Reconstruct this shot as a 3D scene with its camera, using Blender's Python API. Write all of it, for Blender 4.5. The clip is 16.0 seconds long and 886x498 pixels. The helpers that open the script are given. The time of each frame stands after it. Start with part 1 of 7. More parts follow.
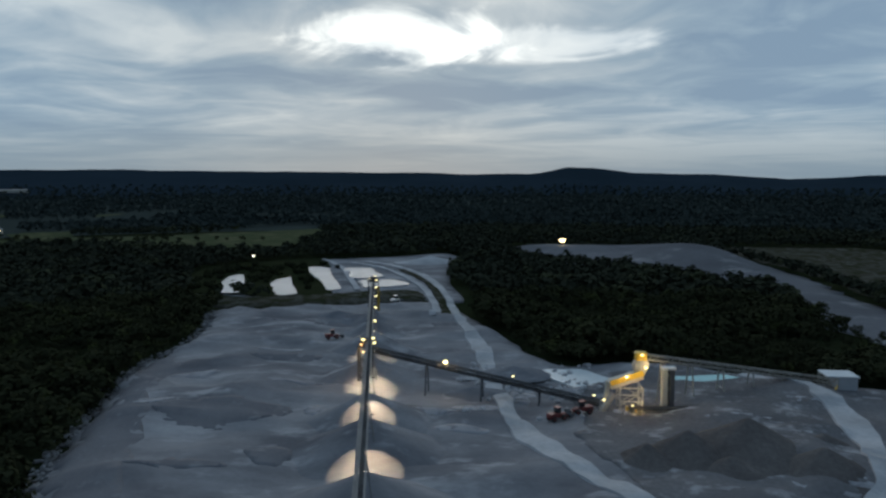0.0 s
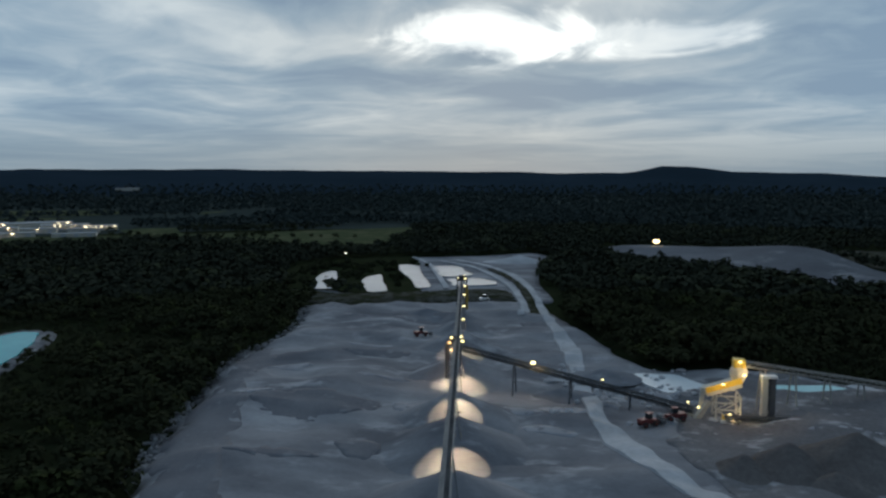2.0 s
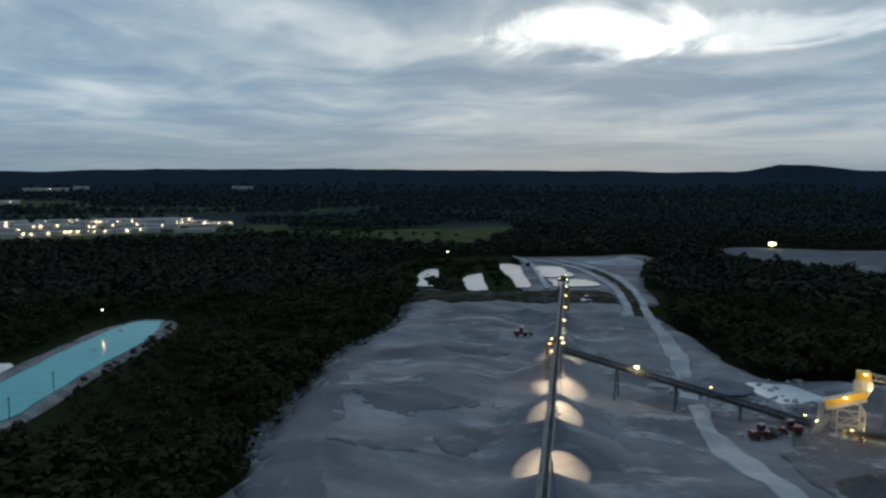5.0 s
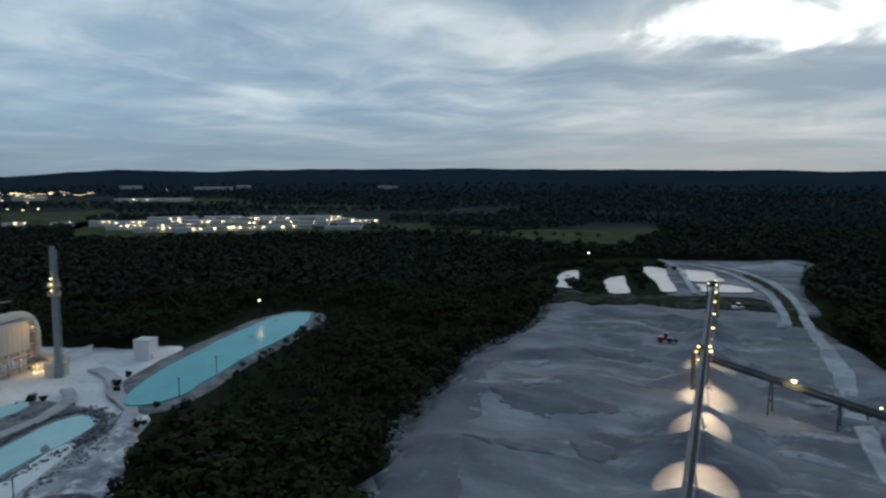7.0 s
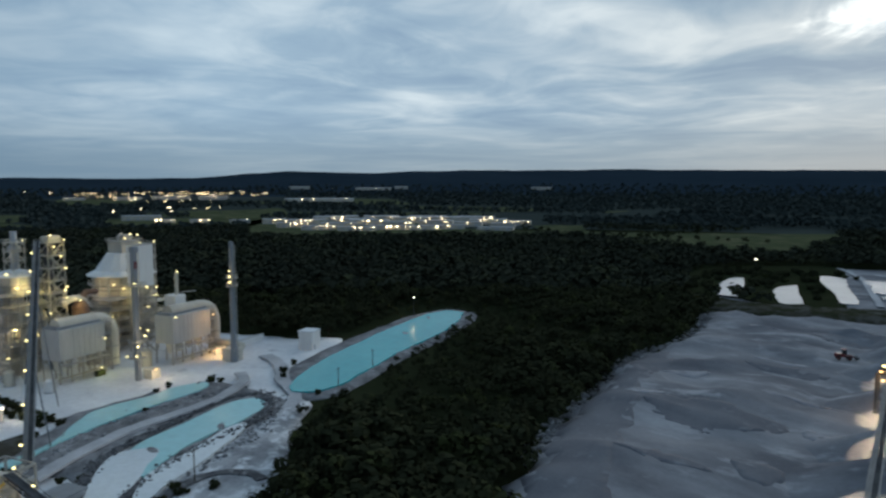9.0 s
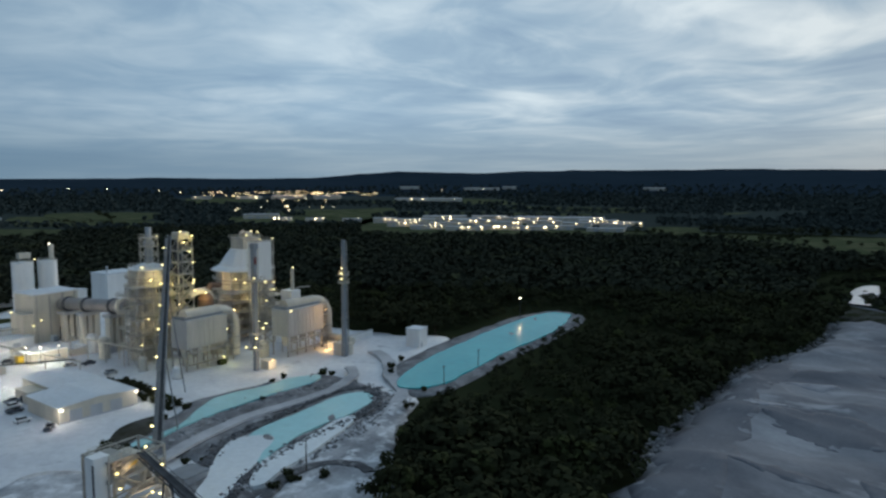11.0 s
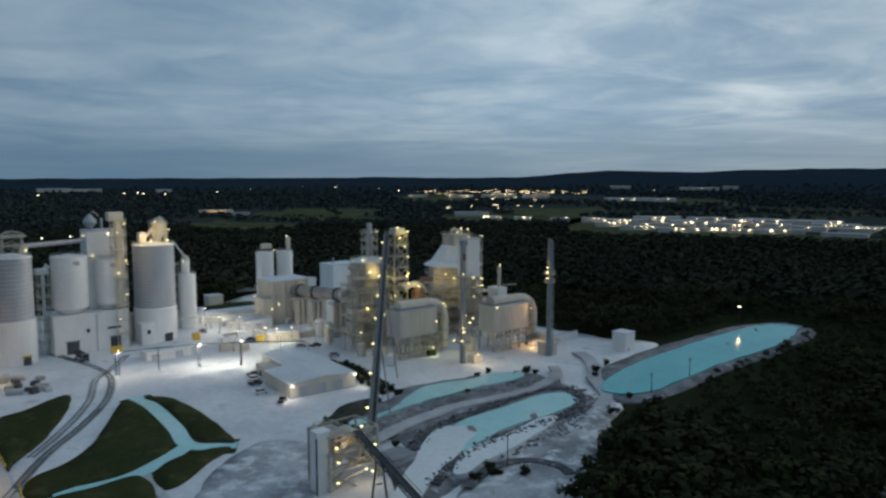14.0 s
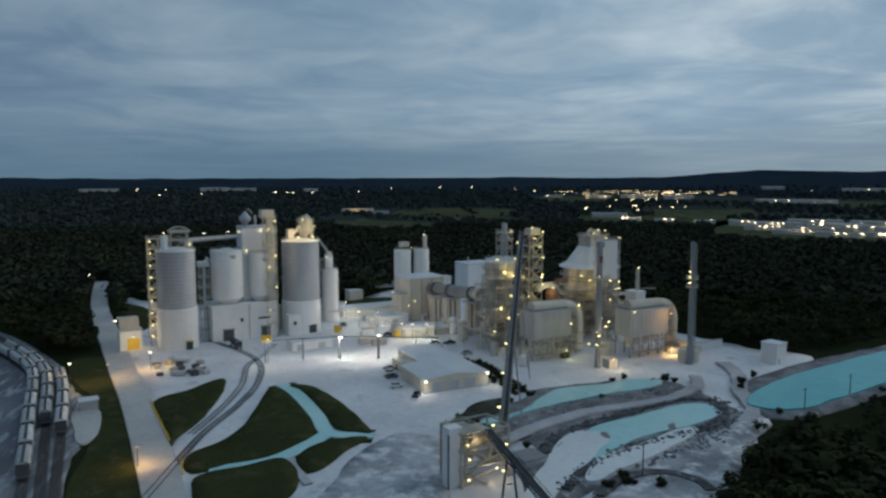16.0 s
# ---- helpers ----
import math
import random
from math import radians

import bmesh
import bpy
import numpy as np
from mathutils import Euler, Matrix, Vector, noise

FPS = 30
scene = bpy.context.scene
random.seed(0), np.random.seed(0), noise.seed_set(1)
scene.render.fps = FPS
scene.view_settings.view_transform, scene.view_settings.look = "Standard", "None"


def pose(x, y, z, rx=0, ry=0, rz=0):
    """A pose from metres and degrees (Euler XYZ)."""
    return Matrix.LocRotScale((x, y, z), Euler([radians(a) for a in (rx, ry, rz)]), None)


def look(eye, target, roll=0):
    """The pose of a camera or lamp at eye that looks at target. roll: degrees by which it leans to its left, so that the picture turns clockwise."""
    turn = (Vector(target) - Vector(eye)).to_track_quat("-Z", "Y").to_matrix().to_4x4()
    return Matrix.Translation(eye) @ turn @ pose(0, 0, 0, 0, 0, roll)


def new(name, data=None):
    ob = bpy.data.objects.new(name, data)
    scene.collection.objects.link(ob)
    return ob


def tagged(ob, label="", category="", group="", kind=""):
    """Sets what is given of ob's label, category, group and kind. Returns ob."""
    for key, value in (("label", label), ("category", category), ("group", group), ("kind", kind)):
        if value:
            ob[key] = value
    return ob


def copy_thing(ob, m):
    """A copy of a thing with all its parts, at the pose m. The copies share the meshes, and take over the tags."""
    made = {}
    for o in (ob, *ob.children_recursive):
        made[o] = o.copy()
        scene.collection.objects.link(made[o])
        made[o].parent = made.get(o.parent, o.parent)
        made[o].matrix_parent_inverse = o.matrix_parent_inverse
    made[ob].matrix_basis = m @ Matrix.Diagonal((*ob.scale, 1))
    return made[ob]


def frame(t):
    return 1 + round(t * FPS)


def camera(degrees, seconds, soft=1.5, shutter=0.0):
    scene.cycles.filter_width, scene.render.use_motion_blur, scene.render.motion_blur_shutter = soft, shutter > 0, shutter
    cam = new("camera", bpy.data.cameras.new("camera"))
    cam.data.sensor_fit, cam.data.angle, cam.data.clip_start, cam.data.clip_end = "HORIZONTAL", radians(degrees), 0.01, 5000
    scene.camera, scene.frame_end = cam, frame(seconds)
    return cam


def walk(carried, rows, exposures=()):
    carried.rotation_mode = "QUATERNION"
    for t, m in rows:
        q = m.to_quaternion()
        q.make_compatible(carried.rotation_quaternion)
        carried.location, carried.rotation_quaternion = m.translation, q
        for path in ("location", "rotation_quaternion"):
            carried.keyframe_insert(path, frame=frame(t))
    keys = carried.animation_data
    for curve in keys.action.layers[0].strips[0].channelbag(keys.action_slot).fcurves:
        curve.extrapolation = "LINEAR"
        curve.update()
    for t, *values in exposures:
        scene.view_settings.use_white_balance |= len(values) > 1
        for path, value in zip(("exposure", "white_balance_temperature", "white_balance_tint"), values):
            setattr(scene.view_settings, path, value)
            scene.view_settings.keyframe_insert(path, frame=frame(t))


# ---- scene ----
cam = camera(63.8, 16.0, soft=2.5, shutter=0.5)
EYE = 70.0
# seconds, heading to the left, pitch: a drone that hovers and turns
ROWS = [
    (0, -1.22, -5.62),
    (0.5, 0.55, -5.63),
    (1, 2.36, -5.65),
    (1.5, 4.18, -5.67),
    (2, 5.97, -5.69),
    (2.5, 7.81, -5.71),
    (3, 9.65, -5.71),
    (3.2, 10.37, -5.71),
    (5.3, 15.44, -5.76),
    (5.5, 16.56, -5.76),
    (6, 19.45, -5.78),
    (6.5, 22.41, -5.79),
    (7, 25.40, -5.78),
    (7.5, 28.46, -5.76),
    (8, 31.50, -5.75),
    (8.5, 34.53, -5.72),
    (9, 37.65, -5.69),
    (9.2, 38.90, -5.69),
    (11.3, 47.76, -5.68),
    (11.5, 48.88, -5.68),
    (12, 51.67, -5.69),
    (12.5, 54.48, -5.70),
    (13, 57.35, -5.72),
    (13.5, 60.14, -5.74),
    (14, 62.93, -5.75),
    (14.5, 65.72, -5.75),
    (15, 68.52, -5.75),
    (15.5, 71.31, -5.75),
    (16, 73.80, -5.75),
]
walk(cam, [(t, pose(0, 0, EYE, 90 + p, 0, yaw)) for t, yaw, p in ROWS],
     exposures=[(0, 0.0), (3, 0.0), (5.5, 0.05), (7, 0.13), (8.5, 0.21), (9.5, 0.25), (12.5, 0.24), (13.2, 0.2), (14, 0.03), (16, -0.04)])

# ---- sky and sun ----
SUN_AZ, SUN_EL = radians(2.6), radians(10.6)
SUN_DIR = Vector((-math.sin(SUN_AZ) * math.cos(SUN_EL), math.cos(SUN_AZ) * math.cos(SUN_EL), math.sin(SUN_EL)))


def sky():
    world = bpy.data.worlds.new("dusk_sky")
    scene.world = world
    world.use_nodes = True
    nt = world.node_tree
    nt.nodes.clear()
    N, L = nt.nodes.new, nt.links.new

    def m(op, a, b=None, clamp=False, c=None):
        n = N("ShaderNodeMath")
        n.operation, n.use_clamp = op, clamp
        for i, v in enumerate((a, b, c)):
            if v is None:
                continue
            if isinstance(v, (int, float)):
                n.inputs[i].default_value = v
            else:
                L(v, n.inputs[i])
        return n.outputs[0]

    def ramp(fac, stops):
        n = N("ShaderNodeValToRGB")
        e = n.color_ramp.elements
        while len(e) < len(stops):
            e.new(0.5)
        for k, (at, col) in enumerate(stops):
            e[k].position, e[k].color = at, (*col, 1)
        L(fac, n.inputs[0])
        return n.outputs[0]

    def mix(kind, fac, a, b):
        n = N("ShaderNodeMix")
        n.data_type, n.blend_type = "RGBA", kind
        for s, v in ((n.inputs[0], fac), (n.inputs[6], a), (n.inputs[7], b)):
            if isinstance(v, (int, float)):
                s.default_value = v
            elif isinstance(v, tuple):
                s.default_value = (*v, 1)
            else:
                L(v, s)
        return n.outputs[2]

    tc = N("ShaderNodeTexCoord")
    sep = N("ShaderNodeSeparateXYZ")
    L(tc.outputs["Generated"], sep.inputs[0])
    x, y, z = sep.outputs
    zc = m("MAXIMUM", z, 0.0)
    # a cloud deck seen from below: the plane gets denser towards the horizon
    den = m("ADD", zc, 0.12)
    comb = N("ShaderNodeCombineXYZ")
    L(m("DIVIDE", x, den), comb.inputs[0])
    L(m("DIVIDE", y, den), comb.inputs[1])

    # long flat banks of cloud, thinner towards the horizon
    span = m("SQRT", m("ADD", m("MULTIPLY", x, x), m("MULTIPLY", y, y)))
    bank = N("ShaderNodeCombineXYZ")
    L(m("DIVIDE", x, span), bank.inputs[0])
    L(m("DIVIDE", y, span), bank.inputs[1])
    L(m("DIVIDE", m("MULTIPLY", zc, 2.5), den), bank.inputs[2])

    def clouds(scale, detail, rough, distort, off, sx=1.0, src=bank):
        mp = N("ShaderNodeMapping")
        mp.inputs["Location"].default_value = off
        mp.inputs["Scale"].default_value = (sx, 1.0, 1.0)
        L(src.outputs[0], mp.inputs[0])
        n = N("ShaderNodeTexNoise")
        n.inputs["Scale"].default_value, n.inputs["Detail"].default_value = scale, detail
        n.inputs["Roughness"].default_value, n.inputs["Distortion"].default_value = rough, distort
        L(mp.outputs[0], n.inputs["Vector"])
        return n.outputs[0]

    big = clouds(0.62, 5, 0.52, 0.3, (3.1, 1.7, 0), 0.6, comb)
    fine = clouds(2.3, 5, 0.5, 0.6, (5.1, 2.7, 2.0))
    puff = clouds(6.0, 6, 0.55, 1.0, (1.3, 9.2, 5.0))
    mass = m("ADD", m("ADD", m("MULTIPLY", big, 0.30), m("MULTIPLY", fine, 0.42)), m("MULTIPLY", puff, 0.28))
    # away from the low sun the deck is smoother
    calm = N("ShaderNodeMapRange")
    L(y, calm.inputs[0])
    calm.inputs[1].default_value, calm.inputs[2].default_value = 0.2, 0.75
    calm.inputs[3].default_value, calm.inputs[4].default_value = 0.8, 1.4
    mass = m("ADD", m("MULTIPLY", m("SUBTRACT", mass, 0.5), calm.outputs[0]), 0.5)
    deck = ramp(mass, [(0.38, (0.175, 0.25, 0.345)), (0.465, (0.23, 0.31, 0.395)), (0.53, (0.31, 0.38, 0.45)), (0.64, (0.46, 0.515, 0.56))])
    # towards the sun the deck is brighter and whiter
    vd = N("ShaderNodeVectorMath")
    vd.operation = "DOT_PRODUCT"
    L(tc.outputs["Generated"], vd.inputs[0])
    vd.inputs[1].default_value = SUN_DIR + Vector((0, 0, 0.02))
    dot = vd.outputs["Value"]
    toward = m("POWER", m("MULTIPLY_ADD", dot, 0.5, True, 0.5), 2.0)
    deck = mix("MULTIPLY", 1.0, deck, ramp(toward, [(0.0, (0.60, 0.70, 0.80)), (0.35, (0.80, 0.95, 1.05)), (0.65, (1.42, 1.50, 1.51)), (0.9, (1.42, 1.45, 1.43)), (1.0, (1.42, 1.40, 1.34))]))
    # the break in the deck through which the low sun shines: wide and flat, with torn edges
    ex = m("DIVIDE", m("SUBTRACT", x, SUN_DIR.x - 0.004), 0.095)
    ez = m("DIVIDE", m("SUBTRACT", z, SUN_DIR.z + 0.002), 0.030)
    torn = m("ADD", m("MULTIPLY_ADD", fine, 4.2, False, -2.1), m("MULTIPLY_ADD", puff, 2.6, False, -1.3))
    rim = m("SUBTRACT", m("SQRT", m("ADD", m("MULTIPLY", ex, ex), m("MULTIPLY", ez, ez))), torn)
    near = N("ShaderNodeMapRange")
    near.interpolation_type = "SMOOTHSTEP"
    L(rim, near.inputs[0])
    near.inputs[1].default_value, near.inputs[2].default_value = 1.5, 0.55
    gap = m("MULTIPLY", near.outputs[0], m("GREATER_THAN", y, 0.0))
    deck = mix("ADD", gap, deck, (0.72, 0.70, 0.63))
    # thin bright rifts that trail off beside the break
    ex2 = m("DIVIDE", m("SUBTRACT", x, SUN_DIR.x + 0.21), 0.21)
    ez2 = m("DIVIDE", m("SUBTRACT", z, SUN_DIR.z - 0.002), 0.017)
    rim2 = m("SUBTRACT", m("SQRT", m("ADD", m("MULTIPLY", ex2, ex2), m("MULTIPLY", ez2, ez2))), torn)
    rift = N("ShaderNodeMapRange")
    rift.interpolation_type = "SMOOTHSTEP"
    L(rim2, rift.inputs[0])
    rift.inputs[1].default_value, rift.inputs[2].default_value = 1.25, 0.35
    deck = mix("ADD", m("MULTIPLY", rift.outputs[0], m("GREATER_THAN", y, 0.0)), deck, (0.34, 0.33, 0.30))
    # haze band low over the land
    low = N("ShaderNodeMapRange")
    low.interpolation_type = "SMOOTHSTEP"
    L(z, low.inputs[0])
    low.inputs[1].default_value, low.inputs[2].default_value = 0.10, 0.005
    haze = ramp(toward, [(0.3, (0.11, 0.20, 0.29)), (0.7, (0.20, 0.29, 0.37)), (1.0, (0.27, 0.35, 0.41))])
    deck = mix("MIX", m("MULTIPLY", low.outputs[0], 0.8), deck, haze)
    st = N("ShaderNodeTexSky")
    st.sky_type, st.sun_disc = "NISHITA", False
    st.sun_elevation, st.sun_rotation = SUN_EL, -SUN_AZ
    b1, b2, add, out = N("ShaderNodeBackground"), N("ShaderNodeBackground"), N("ShaderNodeMixShader"), N("ShaderNodeOutputWorld")
    L(st.outputs[0], b1.inputs[0])
    b1.inputs[1].default_value = 0.05
    # the deck hides nearly all of the clear sky behind it
    add.inputs[0].default_value = 0.97
    L(deck, b2.inputs[0])
    b2.inputs[1].default_value = 0.9
    L(b1.outputs[0], add.inputs[1])
    L(b2.outputs[0], add.inputs[2])
    L(add.outputs[0], out.inputs[0])
    sun = bpy.data.lights.new("sun", "SUN")
    sun.energy, sun.angle, sun.color = 0.75, radians(32), (1.0, 0.95, 0.86)
    so = new("sun", sun)
    so.matrix_world = look(SUN_DIR * 300, (0, 0, 0))


sky()


def lamp(x, y, z, watts, color=(1.0, 0.72, 0.38), radius=0.5):
    d = bpy.data.lights.new("lamp_light", "POINT")
    d.energy, d.color, d.shadow_soft_size = watts, color, radius
    o = new("lamp_light", d)
    o.location = (x, y, z)
    return o


def spot(x, y, z, watts, color, degrees):
    """A shaded lamp that shines straight down."""
    d = bpy.data.lights.new("shaded_light", "SPOT")
    d.energy, d.color, d.shadow_soft_size, d.spot_size, d.spot_blend = watts, color, 0.15, radians(degrees), 0.25
    o = new("shaded_light", d)
    o.location = (x, y, z)
    return o


WARM, COOL, AMBER = (1.0, 0.74, 0.40), (1.0, 0.90, 0.74), (1.0, 0.55, 0.18)


# ---- materials ----
def material(name, a, b, scale=0.2, fine=2.0, rough=0.85, metal=0.0, bump=0.3, dist=0.1, c=None, spot=0.6, stretch=(1, 1, 1), vary=0.0, spec=0.5, grit=0.1):
    """Colours a to b over broad stains of size 1/scale, with a finer grain; c: a third colour in patches."""
    mt = bpy.data.materials.new(name)
    mt.use_nodes = True
    nt = mt.node_tree
    N, L = nt.nodes.new, nt.links.new
    p = nt.nodes["Principled BSDF"]
    tc = N("ShaderNodeNewGeometry")
    mp = N("ShaderNodeMapping")
    mp.inputs["Scale"].default_value = stretch
    L(tc.outputs["Position"], mp.inputs[0])

    def noise_at(s, d=5, r=0.6):
        n = N("ShaderNodeTexNoise")
        n.inputs["Scale"].default_value, n.inputs["Detail"].default_value, n.inputs["Roughness"].default_value = s, d, r
        L(mp.outputs[0], n.inputs["Vector"])
        return n.outputs[0]

    def mix(fac, u, v, kind="MIX"):
        n = N("ShaderNodeMix")
        n.data_type, n.blend_type = "RGBA", kind
        for s, val in ((n.inputs[0], fac), (n.inputs[6], u), (n.inputs[7], v)):
            if isinstance(val, (int, float)):
                s.default_value = val
            elif isinstance(val, tuple):
                s.default_value = (*val, 1)
            else:
                L(val, s)
        return n.outputs[2]

    def rng(v, lo, hi):
        n = N("ShaderNodeMapRange")
        n.inputs[1].default_value, n.inputs[2].default_value = lo, hi
        L(v, n.inputs[0])
        return n.outputs[0]

    broad, grain = noise_at(scale), noise_at(fine, 6, 0.7)
    col = mix(rng(broad, 0.35, 0.65), a, b)
    if c:
        col = mix(rng(noise_at(scale * 2.7, 6, 0.62), spot - 0.06, spot + 0.06), col, c)
    g = N("ShaderNodeMapRange")
    g.inputs[1].default_value, g.inputs[2].default_value, g.inputs[3].default_value, g.inputs[4].default_value = 0.3, 0.7, 1 - grit, 1 + grit
    L(grain, g.inputs[0])
    cc = N("ShaderNodeCombineColor")
    for i in range(3):
        L(g.outputs[0], cc.inputs[i])
    col = mix(1.0, col, cc.outputs[0], "MULTIPLY")
    if vary:
        oi = N("ShaderNodeObjectInfo")
        v = N("ShaderNodeMapRange")
        v.inputs[3].default_value, v.inputs[4].default_value = 1 - vary, 1 + vary
        L(oi.outputs["Random"], v.inputs[0])
        c2 = N("ShaderNodeCombineColor")
        for i in range(3):
            L(v.outputs[0], c2.inputs[i])
        col = mix(1.0, col, c2.outputs[0], "MULTIPLY")
    L(col, p.inputs["Base Color"])
    p.inputs["Roughness"].default_value, p.inputs["Metallic"].default_value = rough, metal
    p.inputs["Specular IOR Level"].default_value = spec
    if bump:
        bn = N("ShaderNodeBump")
        bn.inputs["Strength"].default_value, bn.inputs["Distance"].default_value = bump, dist
        L(grain, bn.inputs["Height"])
        L(bn.outputs[0], p.inputs["Normal"])
    return mt


def glow(name, color, strength):
    mt = bpy.data.materials.new(name)
    mt.use_nodes = True
    p = mt.node_tree.nodes["Principled BSDF"]
    p.inputs["Base Color"].default_value = (0.8, 0.8, 0.8, 1)
    p.inputs["Emission Color"].default_value = (*color, 1)
    p.inputs["Emission Strength"].default_value = strength
    return mt


M_FLOOR = material("forest_floor", (0.030, 0.034, 0.018), (0.018, 0.024, 0.012), 0.02, 0.5, spec=0.0, grit=0.2)
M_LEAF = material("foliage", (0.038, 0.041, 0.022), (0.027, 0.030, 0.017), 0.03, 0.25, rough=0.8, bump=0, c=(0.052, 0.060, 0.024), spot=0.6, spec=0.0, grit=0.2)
# farther woods are bluer: the haze of distance is put into their base colours
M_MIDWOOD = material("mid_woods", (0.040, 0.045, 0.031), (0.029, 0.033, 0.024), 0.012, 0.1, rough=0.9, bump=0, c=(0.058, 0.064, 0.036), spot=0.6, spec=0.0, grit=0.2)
M_FAR_HAZE = material("hazy_far_woods", (0.036, 0.046, 0.044), (0.048, 0.060, 0.056), 0.004, 0.05, rough=0.9, bump=0, spec=0.0)
M_RIDGE_HAZE = material("haze_blue_ridge", (0.018, 0.030, 0.042), (0.024, 0.038, 0.053), 0.002, 0.02, rough=1.0, bump=0, spec=0.0)
M_BARK = material("bark", (0.07, 0.055, 0.04), (0.05, 0.04, 0.03), 0.5, 4, spec=0.0)
M_MEADOW = material("meadow", (0.080, 0.092, 0.050), (0.052, 0.064, 0.035), 0.012, 0.12, c=(0.105, 0.108, 0.064), spot=0.55, spec=0.0, grit=0.2)
M_LAWN = material("lawn", (0.046, 0.052, 0.024), (0.034, 0.042, 0.019), 0.05, 1.0, c=(0.070, 0.066, 0.036), spot=0.6, spec=0.0, grit=0.2)
M_SAND = material("crushed_stone", (0.305, 0.305, 0.322), (0.142, 0.142, 0.157), 0.026, 0.9, c=(0.36, 0.36, 0.378), spot=0.60, dist=0.2, bump=0.2, stretch=(0.8, 1.5, 1), spec=0.0)
M_QUARRY = material("quarry_stone", (0.165, 0.17, 0.187), (0.11, 0.114, 0.128), 0.012, 0.3, c=(0.24, 0.245, 0.26), spot=0.62, dist=0.3, bump=0.5, spec=0.0)
M_STACK = material("weathered_stack_steel", (0.19, 0.205, 0.225), (0.25, 0.265, 0.285), 0.15, 1.0, rough=0.6, bump=0.1, stretch=(1, 1, 0.3), grit=0.06)
M_TRUSS = material("weathered_truss_steel", (0.20, 0.205, 0.21), (0.27, 0.27, 0.27), 0.3, 2.0, rough=0.8, bump=0.1, spec=0.1)
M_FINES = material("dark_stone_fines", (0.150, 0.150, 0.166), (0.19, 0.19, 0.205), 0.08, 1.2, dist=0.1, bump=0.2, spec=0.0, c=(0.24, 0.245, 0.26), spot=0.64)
M_PILE = material("screened_stone", (0.22, 0.227, 0.25), (0.145, 0.152, 0.172), 0.05, 0.8, dist=0.2, bump=0.3, spec=0.0, grit=0.1, c=(0.28, 0.288, 0.31), spot=0.62)
M_BROWN = material("brown_stone", (0.105, 0.094, 0.092), (0.16, 0.145, 0.14), 0.07, 0.8, dist=0.3, bump=0.6, spec=0.0, grit=0.2)
M_DRIFT = material("lime_dust_drift", (0.40, 0.40, 0.42), (0.27, 0.27, 0.29), 0.1, 0.8, c=(0.20, 0.20, 0.22), spot=0.58, dist=0.1, spec=0.0)
M_ROAD = material("dust_road", (0.50, 0.50, 0.52), (0.33, 0.335, 0.35), 0.06, 0.8, dist=0.1, spec=0.0)
M_LIME = material("lime_yard", (0.72, 0.73, 0.74), (0.56, 0.57, 0.60), 0.035, 0.5, c=(0.42, 0.43, 0.46), spot=0.66, dist=0.1, spec=0.0)
M_RUBBLE = material("rubble_bank", (0.30, 0.30, 0.31), (0.13, 0.13, 0.138), 0.12, 0.7, c=(0.42, 0.425, 0.44), spot=0.64, bump=0.9, dist=0.5, spec=0.0, grit=0.25)
M_MOTTLE = material("tracked_lime_ground", (0.50, 0.51, 0.53), (0.24, 0.245, 0.26), 0.06, 0.7, c=(0.66, 0.67, 0.69), spot=0.56, bump=0.5, dist=0.3, spec=0.0, grit=0.2)
M_RIM = material("dark_broken_rock", (0.16, 0.16, 0.168), (0.085, 0.085, 0.09), 0.2, 0.8, c=(0.26, 0.26, 0.27), spot=0.6, bump=0.9, dist=0.4, spec=0.0, grit=0.25)
M_RAW = material("raw_stone_floor", (0.135, 0.131, 0.138), (0.18, 0.175, 0.182), 0.05, 0.8, c=(0.33, 0.33, 0.345), spot=0.6, bump=0.4, dist=0.2, spec=0.0, grit=0.15)
M_SCRUB = material("scrubby_earth", (0.060, 0.056, 0.044), (0.10, 0.098, 0.092), 0.06, 0.5, c=(0.035, 0.038, 0.022), spot=0.5, bump=0.6, dist=0.4, spec=0.0, grit=0.25)
M_RUST = material("rusty_steel", (0.16, 0.09, 0.06), (0.24, 0.15, 0.10), 0.3, 1.5, rough=0.8, grit=0.15)
M_CONC = material("concrete", (0.50, 0.50, 0.49), (0.40, 0.40, 0.40), 0.05, 0.7, spec=0.0)
M_TRACKBED = material("rail_ballast", (0.15, 0.155, 0.17), (0.23, 0.235, 0.25), 0.08, 0.9, c=(0.40, 0.41, 0.43), spot=0.57, spec=0.0, stretch=(0.35, 1.6, 1))
M_WHITE = material("dusty_white_steel", (0.80, 0.80, 0.79), (0.70, 0.70, 0.69), 0.12, 1.2, rough=0.6, bump=0.1, stretch=(1, 1, 0.25), vary=0.06, grit=0.04)
M_GREY = material("galvanised_steel", (0.48, 0.50, 0.52), (0.38, 0.40, 0.43), 0.10, 1.0, rough=0.5, metal=0.25, bump=0.1, stretch=(1, 1, 0.3), vary=0.05, grit=0.05)
M_CREAM = material("lime_coated_steel", (0.60, 0.56, 0.47), (0.46, 0.43, 0.37), 0.15, 1.2, rough=0.8, bump=0.2, stretch=(1, 1, 0.3), vary=0.08, grit=0.1)
M_BAG = material("dusty_grey_cladding", (0.46, 0.455, 0.44), (0.35, 0.35, 0.34), 0.12, 1.0, rough=0.7, bump=0.1, stretch=(1, 1, 0.25), vary=0.05, grit=0.06)
M_STEEL = material("dusty_structural_steel", (0.44, 0.42, 0.37), (0.30, 0.29, 0.27), 0.3, 2.0, rough=0.7, metal=0.2, bump=0.1, vary=0.1)
